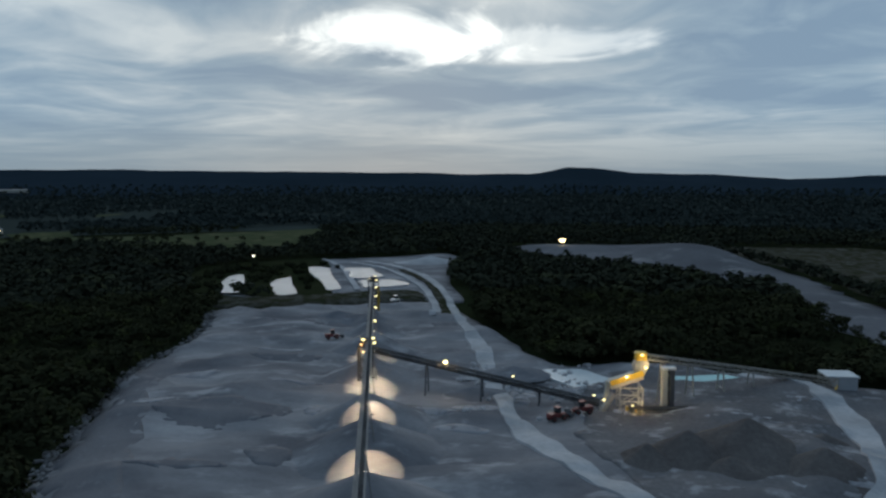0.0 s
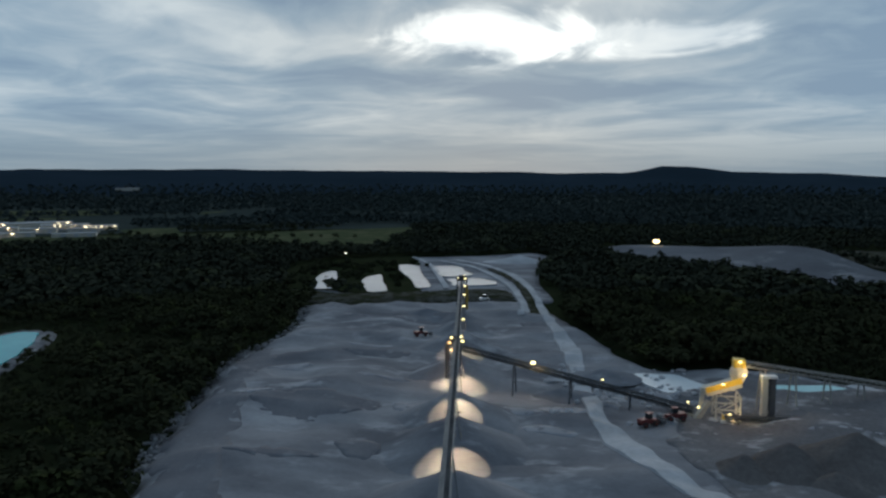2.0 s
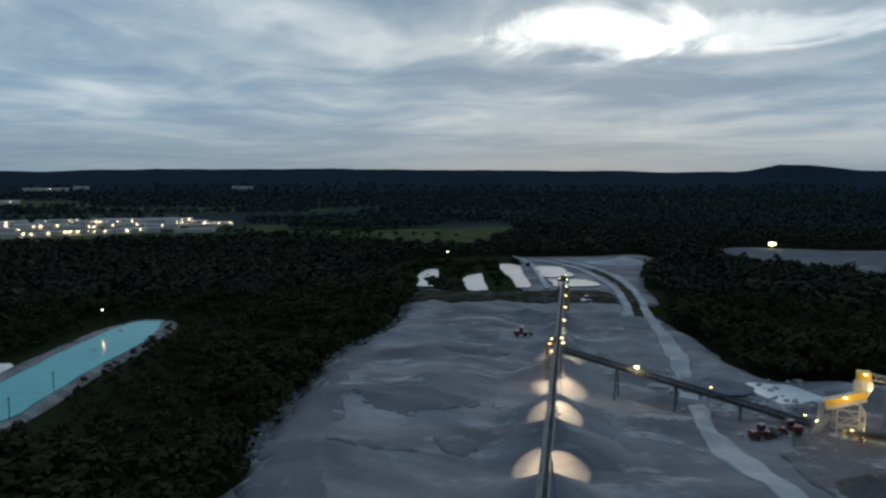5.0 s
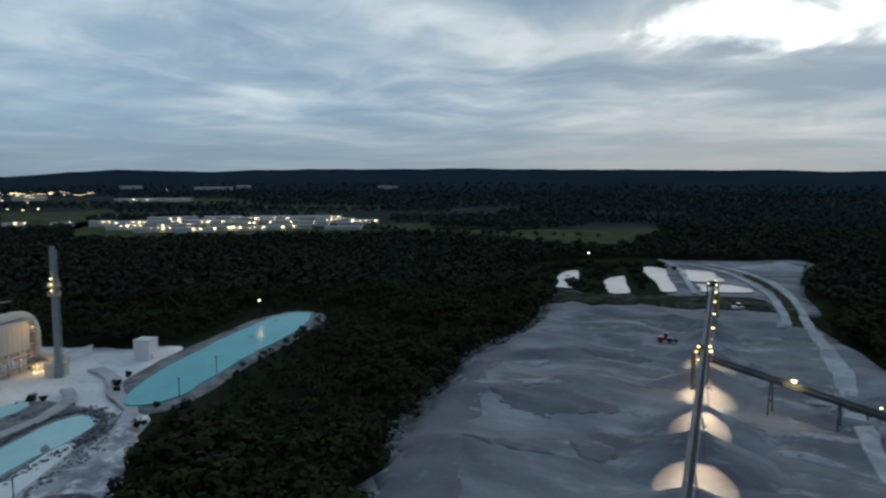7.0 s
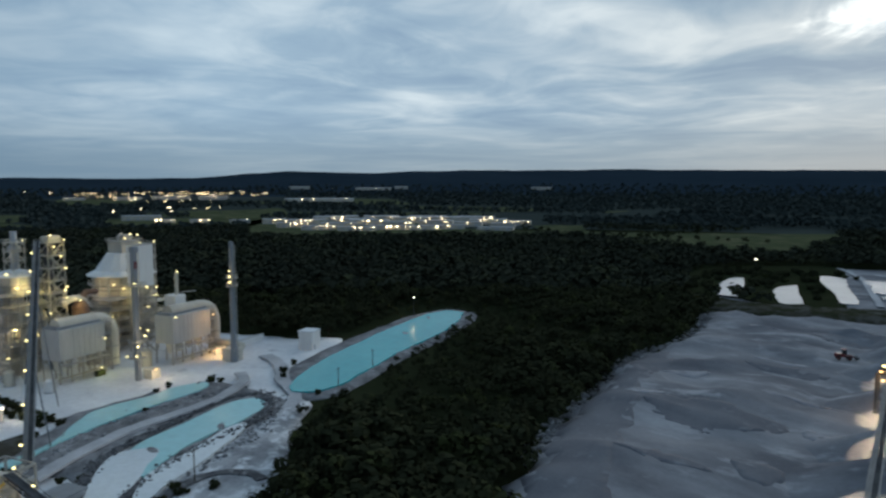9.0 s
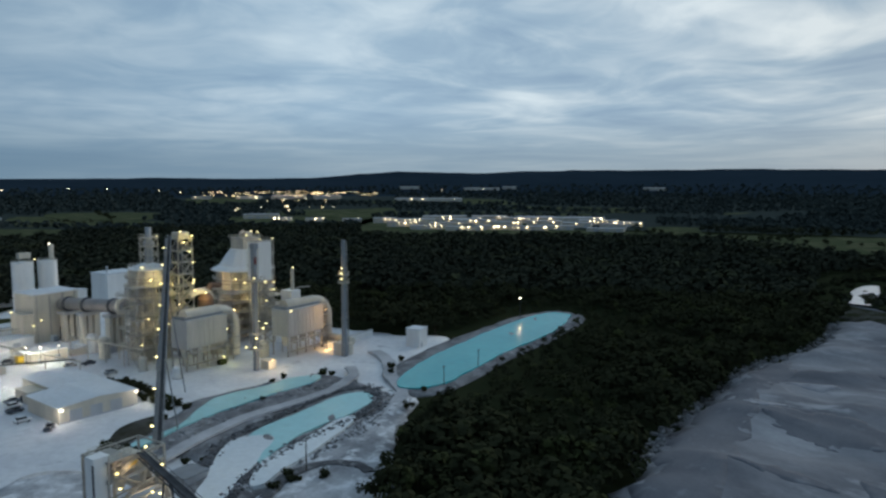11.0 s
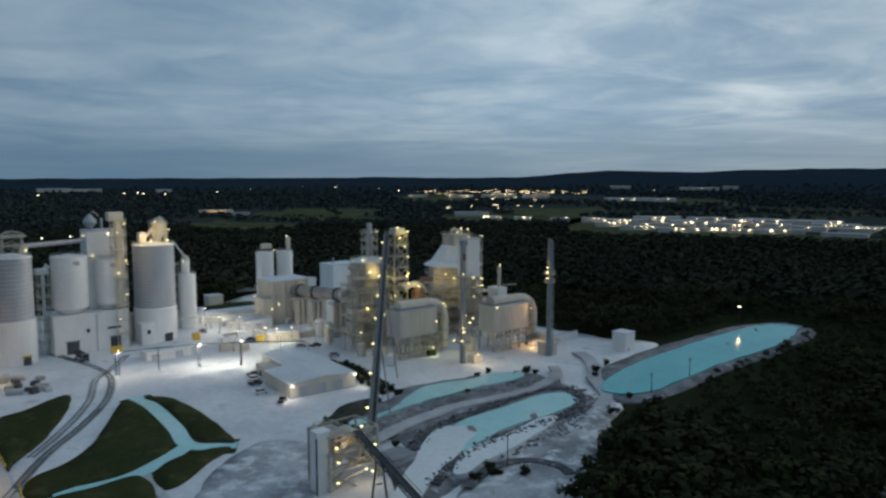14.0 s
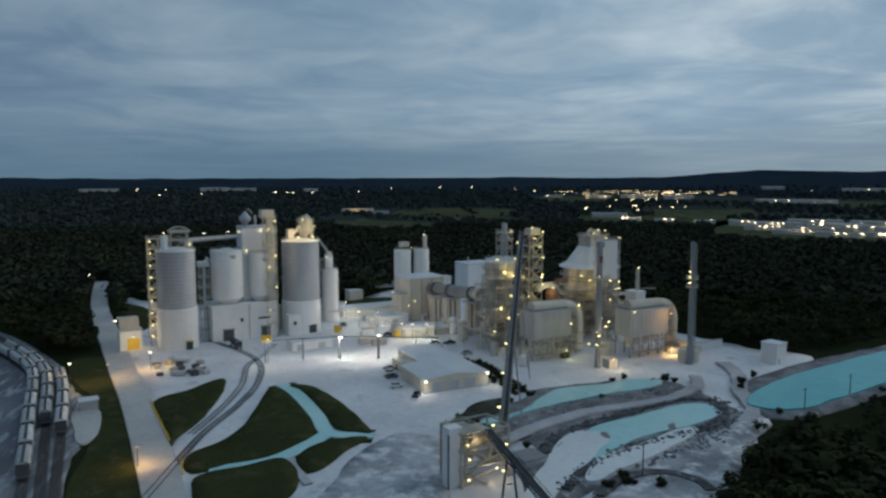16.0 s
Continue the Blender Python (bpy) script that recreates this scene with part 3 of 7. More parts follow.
LAWNS = [[(-232, -26), (-241, -17.5), (-252, -6), (-235, -6), (-214, -10.5), (-197, -17), (-193, -18.5), (-212, -22.5)],
         [(-172, -12), (-184, -13), (-197, -1.5), (-237, 9.5), (-229, 13.6), (-205, 18), (-191, 18.4), (-182, 12), (-176, 0)],
         [(-238, 15.5), (-232, 24), (-207, 31), (-186, 34), (-191, 26.5), (-201, 23.5), (-224, 21)],
         [(-168, -11), (-172.5, 0), (-175, 9.5), (-162, 12), (-150, 8), (-140, 0), (-150, -8)],
         [(-176, 13.5), (-183.5, 21.5), (-183, 32), (-176, 26), (-165, 16.6), (-166, 13)],
         [(-345, -44), (-372, -38), (-400, -46), (-420, -60), (-385, -60)],
         [(-400, 62), (-385, 56), (-378, 66), (-384, 84), (-400, 84)]]
for pts in LAWNS:
    patch("lawn", pts, 0.75, M_LAWN, "dark mown grass island edged by lime dust", "grass", 4, lambda x, y, d: 0.1 + 0.5 * min(1, d / 6), ragged=0.8)
for i, pts in enumerate(([(-240, 13), (-228, 17), (-205, 21), (-189, 23), (-184, 34)], [(-189, 22), (-182, 16), (-174, 6), (-172, -8)])):
    strip("drain_bank", pts, 10.0, 0.50 + 0.02 * i, M_LAWN, "grassy banks of the shallow drain", "grass")
    strip("drain", pts, 4.6, 0.72 + 0.02 * i, M_POND, "shallow milky drain between grass islands", "drain")
strip("side_drain", [(-176, 11), (-166, 12.5), (-158, 14)], 2.2, 0.68, M_ROAD, "pale silted side drain between grass islands", "drain")

LAKE = [(-183, 154), (-174, 148), (-169, 162), (-182, 206), (-193, 252), (-207, 284), (-214, 292), (-222, 290), (-223, 273), (-216, 241), (-203, 197), (-195, 176)]
patch("lake_bank", [(-180, 150), (-171, 144), (-164, 160), (-177, 206), (-188, 252), (-201, 288), (-214, 300), (-228, 297), (-231, 275), (-225, 243), (-214, 200), (-205, 176), (-196, 160)],
      0.2, M_RUBBLE, "grey stony lake bank", "bank", 4, lambda x, y, d: min(1, d / 3) * (0.7 + 0.9 * abs(fbm(x, y, 0.2, 3))), ragged=1.5)
CLEAR.append([(-180, 150), (-172, 143), (-166, 160), (-179, 206), (-190, 252), (-203, 288), (-214, 302), (-230, 299), (-236, 275), (-230, 243), (-222, 200), (-212, 176), (-196, 160)])
patch("lake", LAKE, 1.5, M_LAKE, "still turquoise lime water in a long narrow lake", "lake", ragged=1.2, skirt=1.2)
POND_A = [(-150, 83), (-158, 84), (-165, 86), (-172, 95), (-176, 110), (-181, 127), (-178, 136), (-171, 133), (-164, 118), (-162, 105), (-159, 97), (-155, 90)]
POND_B = [(-185, 66), (-190, 80), (-204, 95), (-207, 104), (-206, 114), (-209, 126), (-206, 136), (-200, 131), (-197, 113), (-193, 95), (-187, 78), (-181, 66)]


def bank_h(x, y, d):
    return min(1, d / 3) * (0.9 + 1.3 * abs(fbm(x, y, 0.18, 3)))


patch("pond_bank", [(-130, 58), (-150, 62), (-166, 72), (-178, 62), (-192, 66), (-203, 84), (-212, 96), (-213, 128), (-208, 142), (-196, 144), (-178, 144), (-165, 138), (-156, 118), (-152, 100), (-140, 82)],
      0.2, M_RUBBLE, "rubble banks and haul track round the ponds", "bank", 3, bank_h, ragged=1.5)
patch("silt_shore", [(-128, 56), (-136, 57), (-147, 66), (-164, 79), (-169, 86), (-164, 94), (-156, 87), (-150, 81), (-143, 72), (-132, 62)], 1.78, M_SILT, "smooth white silt shore of the pond", "shore", ragged=0.8, skirt=1.6)
patch("silt_shore", [(-141, 75), (-150, 83), (-157, 100), (-163, 117), (-159, 117), (-149, 99), (-143, 85), (-139, 77)], 1.9, M_SILT, "white lime spill along the pond's rim", "shore", ragged=0.8, skirt=1.6)
patch("pond", POND_A, 1.75, M_POND, "milky turquoise settling pond with a silted end", "pond", ragged=0.8, skirt=1.5)
patch("pond", POND_B, 1.75, M_POND, "narrow turquoise settling pond beside the works", "pond", ragged=0.8, skirt=1.5)


patch("tracked_ground", [(-92, 48), (-112, 92), (-135, 112), (-150, 128), (-163, 145), (-173, 143), (-162, 124), (-154, 100), (-144, 84), (-126, 66), (-110, 46)], 0.7, M_MOTTLE,
      "mottled grey and white ground churned by trucks", "ground", 4, lambda x, y, d: min(1, d / 4) * (0.3 + 0.8 * abs(fbm(x, y, 0.1, 12))), ragged=2)
patch("tracked_ground", [(-112, 6), (-140, 12), (-170, 26), (-184, 40), (-176, 52), (-160, 50), (-140, 42), (-112, 36)], 0.5, M_MOTTLE,
      "mottled lime ground streaked by truck tyres", "ground", 4, lambda x, y, d: min(1, d / 6) * (0.2 + 0.3 * abs(fbm(x, y, 0.1, 13))), ragged=2)


CLEAR.append([(-104, 81), (-113, 90), (-122, 100), (-135, 118), (-143, 136), (-148, 159), (-172, 186), (-167, 159), (-158, 138), (-143, 117), (-132, 106), (-121, 94)])

# ---- woods ----
def crown_template(seed, leaves, size):
    """A crown of loose leaf clumps set round several limbs: unit height 1, from 0.25 up."""
    rnd = np.random.RandomState(seed)
    lobes = [(0, 0, 0.62, 0.30)]
    for k in range(6):
        a = k * 1.05 + rnd.uniform(-0.3, 0.3)
        rr = rnd.uniform(0.16, 0.30)
        lobes.append((rr * math.cos(a), rr * math.sin(a), rnd.uniform(0.42, 0.80), rnd.uniform(0.14, 0.22)))
    v, f = [], []
    for k in range(leaves):
        lx, ly, lz, lr = lobes[rnd.randint(len(lobes))]
        d = rnd.normal(size=3)
        d /= np.linalg.norm(d)
        c = np.array((lx, ly, lz)) + d * lr * rnd.uniform(0.65, 1.05) * (1, 1, 0.85)
        c[2] = max(c[2], 0.2)
        n = d * 0.7 + rnd.normal(size=3) * 0.10 + (0, 0, 0.45)
        n /= np.linalg.norm(n)
        u = np.cross(n, rnd.normal(size=3))
        u /= np.linalg.norm(u)
        w = np.cross(n, u)
        s = size * rnd.uniform(0.6, 1.3)
        i = len(v)
        v += [c + u * s, c + w * s * 0.8 + n * s * 0.2, c - u * s, c - w * s * 0.8 + n * s * 0.25]
        f.append((i, i + 1, i + 2, i + 3))
    return np.array(v), np.array(f)


def scatter(name, px, py, heights, templates, mat, label, category):
    """One mesh of many trees."""
    rnd = np.random.RandomState(5)
    vs, fs, base = [], [], 0
    for x, y, h in zip(px, py, heights):
        v, f = templates[rnd.randint(len(templates))]
        a = rnd.uniform(0, 6.28)
        wd = h * rnd.uniform(0.85, 1.25)
        c, s = math.cos(a) * wd, math.sin(a) * wd
        q = np.empty_like(v)
        q[:, 0], q[:, 1], q[:, 2] = v[:, 0] * c - v[:, 1] * s + x, v[:, 0] * s + v[:, 1] * c + y, v[:, 2] * h + land_z(math.hypot(x, y), math.degrees(math.atan2(-x, y)))
        vs.append(q)
        fs.append(f + base)
        base += len(v)
    V, Fq = np.concatenate(vs), np.concatenate(fs)
    me = bpy.data.meshes.new(name)
    me.vertices.add(len(V))
    me.vertices.foreach_set("co", V.ravel())
    k = Fq.shape[1]
    me.loops.add(Fq.size)
    me.loops.foreach_set("vertex_index", Fq.ravel().astype(np.int32))
    me.polygons.add(len(Fq))
    me.polygons.foreach_set("loop_start", np.arange(0, Fq.size, k, dtype=np.int32))
    me.update(calc_edges=True)
    me.materials.append(mat)
    return tagged(new(name, me), label, category, kind="stuff")


def ring_points(r0, r1, spacing, a0=-42, a1=116, seed=1):
    """Uneven points over a sector; spacing may grow with the distance."""
    rnd = np.random.RandomState(seed)
    xs, ys = [], []
    r = r0
    while r < r1:
        s = spacing(r)
        n = max(1, int(radians(a1 - a0) * r / s))
        a = np.radians(a0) + radians(a1 - a0) * (np.arange(n) + rnd.uniform(0, 1) + rnd.uniform(-0.4, 0.4, n)) / n
        rr = r + rnd.uniform(-0.45, 0.45, n) * s
        xs.append(-rr * np.sin(a))
        ys.append(rr * np.cos(a))
        r += s
    x, y = np.concatenate(xs), np.concatenate(ys)
    keep = np.ones(x.shape, bool)
    for poly in CLEAR:
        keep &= ~inside(x, y, poly)
    return x[keep], y[keep]


NEAR_T = [crown_template(k, 150, 0.075) for k in range(6)]
MID_T = [crown_template(20 + k, 34, 0.15) for k in range(6)]
FAR_T = [crown_template(40 + k, 9, 0.30) for k in range(5)]
x, y = ring_points(95, 420, lambda r: 6.0)
rr = np.random.RandomState(3)
big = np.array([0.75 + 0.5 * fbm(a, b, 0.02, 1) for a, b in zip(x, y)])
low = np.clip(edge_distance(x, y, LAKE) / 40, 0.45, 1) * np.where(edge_distance(x, y, LAKE) < 14, 0.8, 1)
scatter("woods", x, y, rr.uniform(7, 15, len(x)) * big * low, NEAR_T, M_LEAF, "dense dark broadleaf woods at dusk", "woods")
x, y = ring_points(420, 1000, lambda r: 7 + (r - 420) * 0.008, seed=2)
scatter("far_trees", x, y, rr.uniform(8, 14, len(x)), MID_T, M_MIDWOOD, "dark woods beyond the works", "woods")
# the farthest trees carry the haze in their colour
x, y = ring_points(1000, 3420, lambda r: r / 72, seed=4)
scatter("distant_trees", x, y, rr.uniform(9, 13, len(x)) * (0.7 + np.hypot(x, y) / 5000), FAR_T, M_FAR_HAZE, "distant dark woods with a haze tint running to the ridges", "woods")

hx, hy = [], []
for (ax, ay), (bx, by) in (((-480, 800), (-170, 800)), ((-420, 930), (-250, 960)), ((-330, 760), (-260, 1010)), ((-1000, 900), (-700, 1060)), ((-1250, 330), (-1000, 400)), ((-1500, 480), (-1230, 420)), ((-520, 870), (-440, 790))):
    k = int(math.hypot(bx - ax, by - ay) / 9)
    u = (np.arange(k) + rr.uniform(-0.3, 0.3, k)) / k
    keep = rr.uniform(0, 1, k) < 0.7
    hx.append((ax + (bx - ax) * u + rr.normal(size=k) * 4)[keep])
    hy.append((ay + (by - ay) * u + rr.normal(size=k) * 4)[keep])
hx, hy = np.concatenate(hx), np.concatenate(hy)
scatter("hedgerow_trees", hx, hy, rr.uniform(5, 10, len(hx)), MID_T, M_LEAF, "dark straggling hedgerow trees across the fields", "woods")


# ---- the lime works ----
RZ = 14.0
SITE = Matrix.Rotation(radians(RZ), 3, "Z")


def bulb(r=0.42, flat=0.6):
    bm = bmesh.new()
    bmesh.ops.create_icosphere(bm, subdivisions=1, radius=r, matrix=Matrix.Diagonal((1, 1, flat, 1)))
    return bm


BULB = {}


def add_lamp(parent, x, y, z, mat=None, r=0.42):
    """A lamp head as a part of the thing it is fixed to."""
    mat = mat or G_WARM
    key = (mat.name, r)
    if key not in BULB:
        me = bpy.data.meshes.new("lamp")
        b = bulb(r)
        b.to_mesh(me)
        b.free()
        me.materials.append(mat)
        BULB[key] = me
    ob = new("lamp", BULB[key])
    ob.parent, ob.location = parent, (x, y, z)
    ob["label"] = "glowing lamp head"
    return ob


def rail(parent, w, d, z, mat=None, x=0, y=0):
    """A guard rail round a platform."""
    mat = mat or M_STEEL
    for sx, sy, lx, ly in ((0, -1, d, 0), (0, 1, d, 0), (-1, 0, 0, w), (1, 0, 0, w)):
        bm = bmesh.new()
        a = Vector((x + sx * d / 2 - lx / 2, y + sy * w / 2 - ly / 2, z))
        b = a + Vector((lx, ly, 0))
        for h in (0.55, 1.1):
            beam(a + Vector((0, 0, h)), b + Vector((0, 0, h)), 0.09, bm=bm)
        n = max(2, int((b - a).length / 2))
        for k in range(n + 1):
            p = a.lerp(b, k / n)
            beam(p, p + Vector((0, 0, 1.1)), 0.09, bm=bm)
        part("guard_rail", bm, mat, parent)


def lattice(parent, w, d, z0, z1, levels, mat=None, leg=0.4, x=0, y=0, floors=True):
    """A braced steel frame: legs, cross beams, diagonals and grating floors."""
    mat = mat or M_STEEL
    c = [(x - d / 2, y - w / 2), (x + d / 2, y - w / 2), (x + d / 2, y + w / 2), (x - d / 2, y + w / 2)]
    for p in c:
        part("leg", beam((*p, z0), (*p, z1), leg), mat, parent)
    for k in range(levels):
        a, b = z0 + (z1 - z0) * k / levels, z0 + (z1 - z0) * (k + 1) / levels
        for i in range(4):
            p, q = c[i], c[(i + 1) % 4]
            part("cross_beam", beam((*p, b), (*q, b), leg * 0.75), mat, parent)
            s, t = (p, q) if (k + i) % 2 else (q, p)
            part("brace", beam((*s, a), (*t, b), leg * 0.5), mat, parent)
        if floors:
            part("floor_grating", box(x, y, b, d + 0.8, w + 0.8, 0.15), mat, parent)
            rail(parent, w + 0.8, d + 0.8, b + 0.15, mat, x, y)


def stairs(parent, w, z0, z1, flights, x, y, mat=None):
    """Zigzag flights of stairs on the side of a tower."""
    mat = mat or M_STEEL
    for k in range(flights):
        a, b = z0 + (z1 - z0) * k / flights, z0 + (z1 - z0) * (k + 1) / flights
        s = 1 if k % 2 else -1
        bm = bmesh.new()
        for off in (-0.45, 0.45):
            beam((x + off, y - s * w / 2, a), (x + off, y + s * w / 2, b), 0.12, 0.3, bm)
        for i in range(10):
            t = (i + 0.5) / 10
            box(x, y - s * w / 2 + s * w * t, a + (b - a) * t, 0.9, w / 12, 0.06, bm)
        part("stair_flight", bm, mat, parent)
        part("landing", box(x, y + s * w / 2, b - 0.1, 1.4, 1.4, 0.1), mat, parent)


def ribbed(r, z0, z1, step=1.25, depth=0.12, top=True):
    prof = []
    n = int((z1 - z0) / step)
    for k in range(n):
        z = z0 + (z1 - z0) * k / n
        prof += [(r, z), (r, z + step * 0.72), (r + depth, z + step * 0.8), (r + depth, z + step * 0.95)]
    prof.append((r, z1))
    return prof


def silo_roof(parent, r, z, mat):
    part("roof", lathe([(r + 0.15, z), (r + 0.15, z + 0.3), (r * 0.25, z + r * 0.16), (0.1, z + r * 0.17)], 40), mat, parent)


def ring_rail(parent, r, z, mat=None):
    bm = bmesh.new()
    n = 24
    pts = [Vector((r * math.cos(2 * math.pi * k / n), r * math.sin(2 * math.pi * k / n), z)) for k in range(n)]
    for k in range(n):
        a, b = pts[k], pts[(k + 1) % n]
        for h in (0.55, 1.1):
            beam(a + Vector((0, 0, h)), b + Vector((0, 0, h)), 0.09, bm=bm)
        beam(a, a + Vector((0, 0, 1.1)), 0.09, bm=bm)
    part("roof_rail", bm, mat or M_STEEL, parent)


# -- great silo with the stair tower
s = thing("silo", -308.2, -24.4, 0.2, RZ, "tall grey ribbed steel lime silo with a pale concrete base", "silo", "product silos")
part("base", lathe([(8.0, 0), (8.0, 16.2), (7.9, 16.6), (7.7, 16.8)], 48), M_WHITE, s, "pale smooth concrete base")
part("shell", lathe(ribbed(7.6, 16.8, 40.0, 1.5, 0.14), 48), M_GREY, s, "grey ribbed steel shell")
part("roof", lathe([(7.8, 40), (7.8, 40.4), (3, 41.4), (0.2, 41.6)], 40), M_WHITE, s)
ring_rail(s, 7.4, 40.3)
part("service_door", box(7.9, 3.0, 0, 0.5, 2.6, 3.4), M_DARK, s)
part("door_frame", box(8.0, 3.0, 3.4, 0.6, 3.2, 0.5), M_YELLOW, s)
lattice(s, 6.5, 4, 41, 47.5, 2, M_CREAM, 0.3, 0, 1.5)
part("canopy", pipe([(-3, -2.2, 47.8), (-3, 0, 49.2), (-3, 2.2, 49.6), (-3, 4.6, 49.0), (-3, 6.5, 47.6)], 0.35, 8), M_STEEL, s)
part("canopy_roof", box(0, 2, 47.8, 5, 8, 0.3), M_CREAM, s)
part("dust_filter", cyl(0.5, -4.2, 41, 46.5, 1.5, 1.5, 16), M_WHITE, s)
part("screw_housing", box(0, 5, 41.2, 2, 3, 3.5, bevel=0.3), M_CREAM, s)
for q in ((0.5, -4.2, 47.4), (2.5, 5.4, 42.6)):
    add_lamp(s, *q)
t = thing("stair_tower", -313.5, -33.4, 0.2, RZ, "lit open steel stair tower beside the silo", "stair tower")
lattice(t, 4.2, 4, 0, 44.5, 11, M_CREAM, 0.32)
stairs(t, 3.2, 0.5, 44, 11, 0.6, 0, M_CREAM)
for k in range(9):
    add_lamp(t, 2.6, -1.6, 4.5 + k * 4.9, G_WARM, 0.45)
lamp(-308.5, -36.5, 40, 500, WARM)
lamp(-308.5, -36.5, 24, 500, WARM)
lamp(-308, -36.0, 9, 700, WARM)

# -- twin silos over the loading hall
s = thing("loading_hall", -321.5, 1.0, 0.2, RZ, "white loading hall with two drive-through bays", "building")
part("wall", box(0, 0, 0, 15, 28, 15.3, bevel=0.15), M_WHITE, s)
part("wall_joint", box(7.5, 1.5, 0, 0.3, 0.5, 15.3), M_GREY, s)
for yy, w in ((-7.5, 4.6), (8.5, 4.0)):
    part("bay_door", box(7.45, yy, 0, 0.4, w, 5.2), M_DARK, s)
    part("bay_lintel", box(7.6, yy, 5.2, 0.6, w + 1.2, 0.5), M_GREY, s)
part("wall_vent", box(7.55, -1.8, 8.0, 0.3, 1.2, 1.6), M_DARK, s)
part("wall_panel", box(7.55, 8.0, 8.4, 0.25, 5.2, 0.9), M_DARK, s)
part("parapet", box(0, 0, 15.3, 15.3, 28.3, 0.5), M_WHITE, s)
for (x, y, r, z1, lab) in ((-318.5, -4.6, 6.6, 38.6, "wide white lime silo on the loading hall"), (-321.8, 9.4, 4.7, 36.5, "narrow white lime silo on the loading hall")):
    o = thing("silo", x, y, 16.0, RZ, lab, "silo", "product silos")
    part("cone", lathe([(r * 0.55, -0.2), (r * 0.6, 0), (r, 2.4), (r, 2.6)], 40), M_WHITE, o)
    part("shell", lathe(ribbed(r, 2.6, z1 - 16, 2.4, 0.05), 40), M_WHITE, o)
    silo_roof(o, r, z1 - 16, M_WHITE)
    ring_rail(o, r - 0.2, z1 - 16 + 0.3)
    part("top_vent", box(r * 0.5, 1.0, z1 - 16 - 3.0, r, 2.6, 1.6, bevel=0.1), M_GREY, o, "grey vent box")
b = thing("silo_head_house", -328.0, 8.0, 16.0, RZ, "white clad head house over the silos", "building")
part("wall", box(0, 0, 0, 9, 14.5, 32, bevel=0.12), M_WHITE, b)
part("floor_band", box(0, 0, 21.5, 9.3, 14.8, 0.4), M_GREY, b)
part("parapet", box(0, 0, 32, 9.3, 14.8, 0.6), M_GREY, b)
part("roof_hopper", lathe([(0.6, 32.6), (2.6, 35.4), (2.6, 36.2), (0.5, 39)], 12, y=-4.5), M_GREY, b)
part("roof_pipe", pipe([(0, -4.5, 38.5), (0.8, -3.4, 40.2), (1, -1.5, 38)], 0.4, 8), M_STEEL, b)
part("roof_vent", cyl(1, -0.3, 32.6, 37.2, 0.5), M_GREY, b)
add_lamp(b, 4.9, 1.0, 30.8, G_WHITE, 0.5)
add_lamp(b, 4.9, -5.4, 22, G_WARM, 0.45)
t = thing("bucket_elevator", -318.6, 13.6, 0.2, RZ, "lit bucket elevator tower between the silos", "elevator")
lattice(t, 4.5, 4.5, 0, 52, 9, M_CREAM, 0.3)
part("casing", box(0, 0, 0, 1.8, 2.2, 54, bevel=0.1), M_CREAM, t)
part("head", box(0, -1.0, 52.2, 3.5, 6, 3.6, bevel=0.4), M_CREAM, t)
for k, z in enumerate((12, 22, 31, 36, 47.5, 51)):
    add_lamp(t, 2.9, 1.8 if k % 2 else -1.2, z)
lamp(-312.5, 16.0, 36, 500, WARM)
lamp(-312.5, 16.0, 50, 400, WARM)

# -- the broad silo with lit machinery on its roof
s = thing("silo", -327.8, 27.6, 0.2, RZ, "broad ribbed lime silo with floodlit machinery on top", "silo", "product silos")
part("base", lathe([(8.7, 0), (8.7, 14.2), (8.4, 14.6)], 48), M_WHITE, s, "smooth white concrete base")
part("shell", lathe(ribbed(8.3, 14.6, 41, 1.15, 0.13), 48), M_GREY, s, "grey ribbed steel shell")
silo_roof(s, 8.3, 41, M_WHITE)
ring_rail(s, 8.2, 41.4, M_CREAM)
part("bay_door", box(8.4, 2.2, 0, 0.9, 3.4, 3.6), M_DARK, s)
part("annex", box(7.0, -6.5, 0, 6, 5.5, 9, bevel=0.1), M_WHITE, s)
part("annex_window", box(10.05, -6.5, 4.6, 0.15, 1.3, 1.7), M_GLASS, s)
part("cyclone", lathe([(1.0, 42), (2.6, 45.5), (2.6, 50.5), (1.4, 52.2), (0.9, 52.4)], 18, y=2.0), M_CREAM, s)
part("cyclone_duct", pipe([(0, 2, 52), (0.4, 3.2, 52.6), (0.5, 4.6, 51), (0.5, 5.0, 47), (0.5, 5.0, 42)], 0.7, 10), M_CREAM, s)
part("dust_filter", box(0.5, -4.8, 42, 3, 3, 4.6, bevel=0.2), M_CREAM, s)
part("feed_chute", beam((0.5, -4.5, 43), (0.5, 1.0, 49.5), 0.9), M_CREAM, s)
lattice(s, 6.0, 4.5, 42, 50, 2, M_CREAM, 0.22, 0, 2.4)
for q in ((6.0, -3, 43.2), (6.0, 4, 43.2), (3.2, 5.8, 47.5), (3, 0.2, 51)):
    add_lamp(s, *q)
lamp(-321.5, 24.5, 45.0, 900, WARM)
lamp(-321.5, 33.0, 45.0, 900, WARM)
part("spout", beam((2, 8.2, 41.5), (1, 14.5, 33), 0.7), M_GREY, s)
s = thing("silo", -345.0, 43.0, 0.2, RZ, "slim white silo with a dust filter on top", "silo", "product silos")
part("shell", lathe([(3.9, 0), (3.9, 24.6), (3.7, 25)], 32), M_WHITE, s)
silo_roof(s, 3.9, 25, M_WHITE)
part("dust_filter", cyl(0.6, -0.8, 25.4, 32.5, 1.9, 1.9, 18), M_WHITE, s)
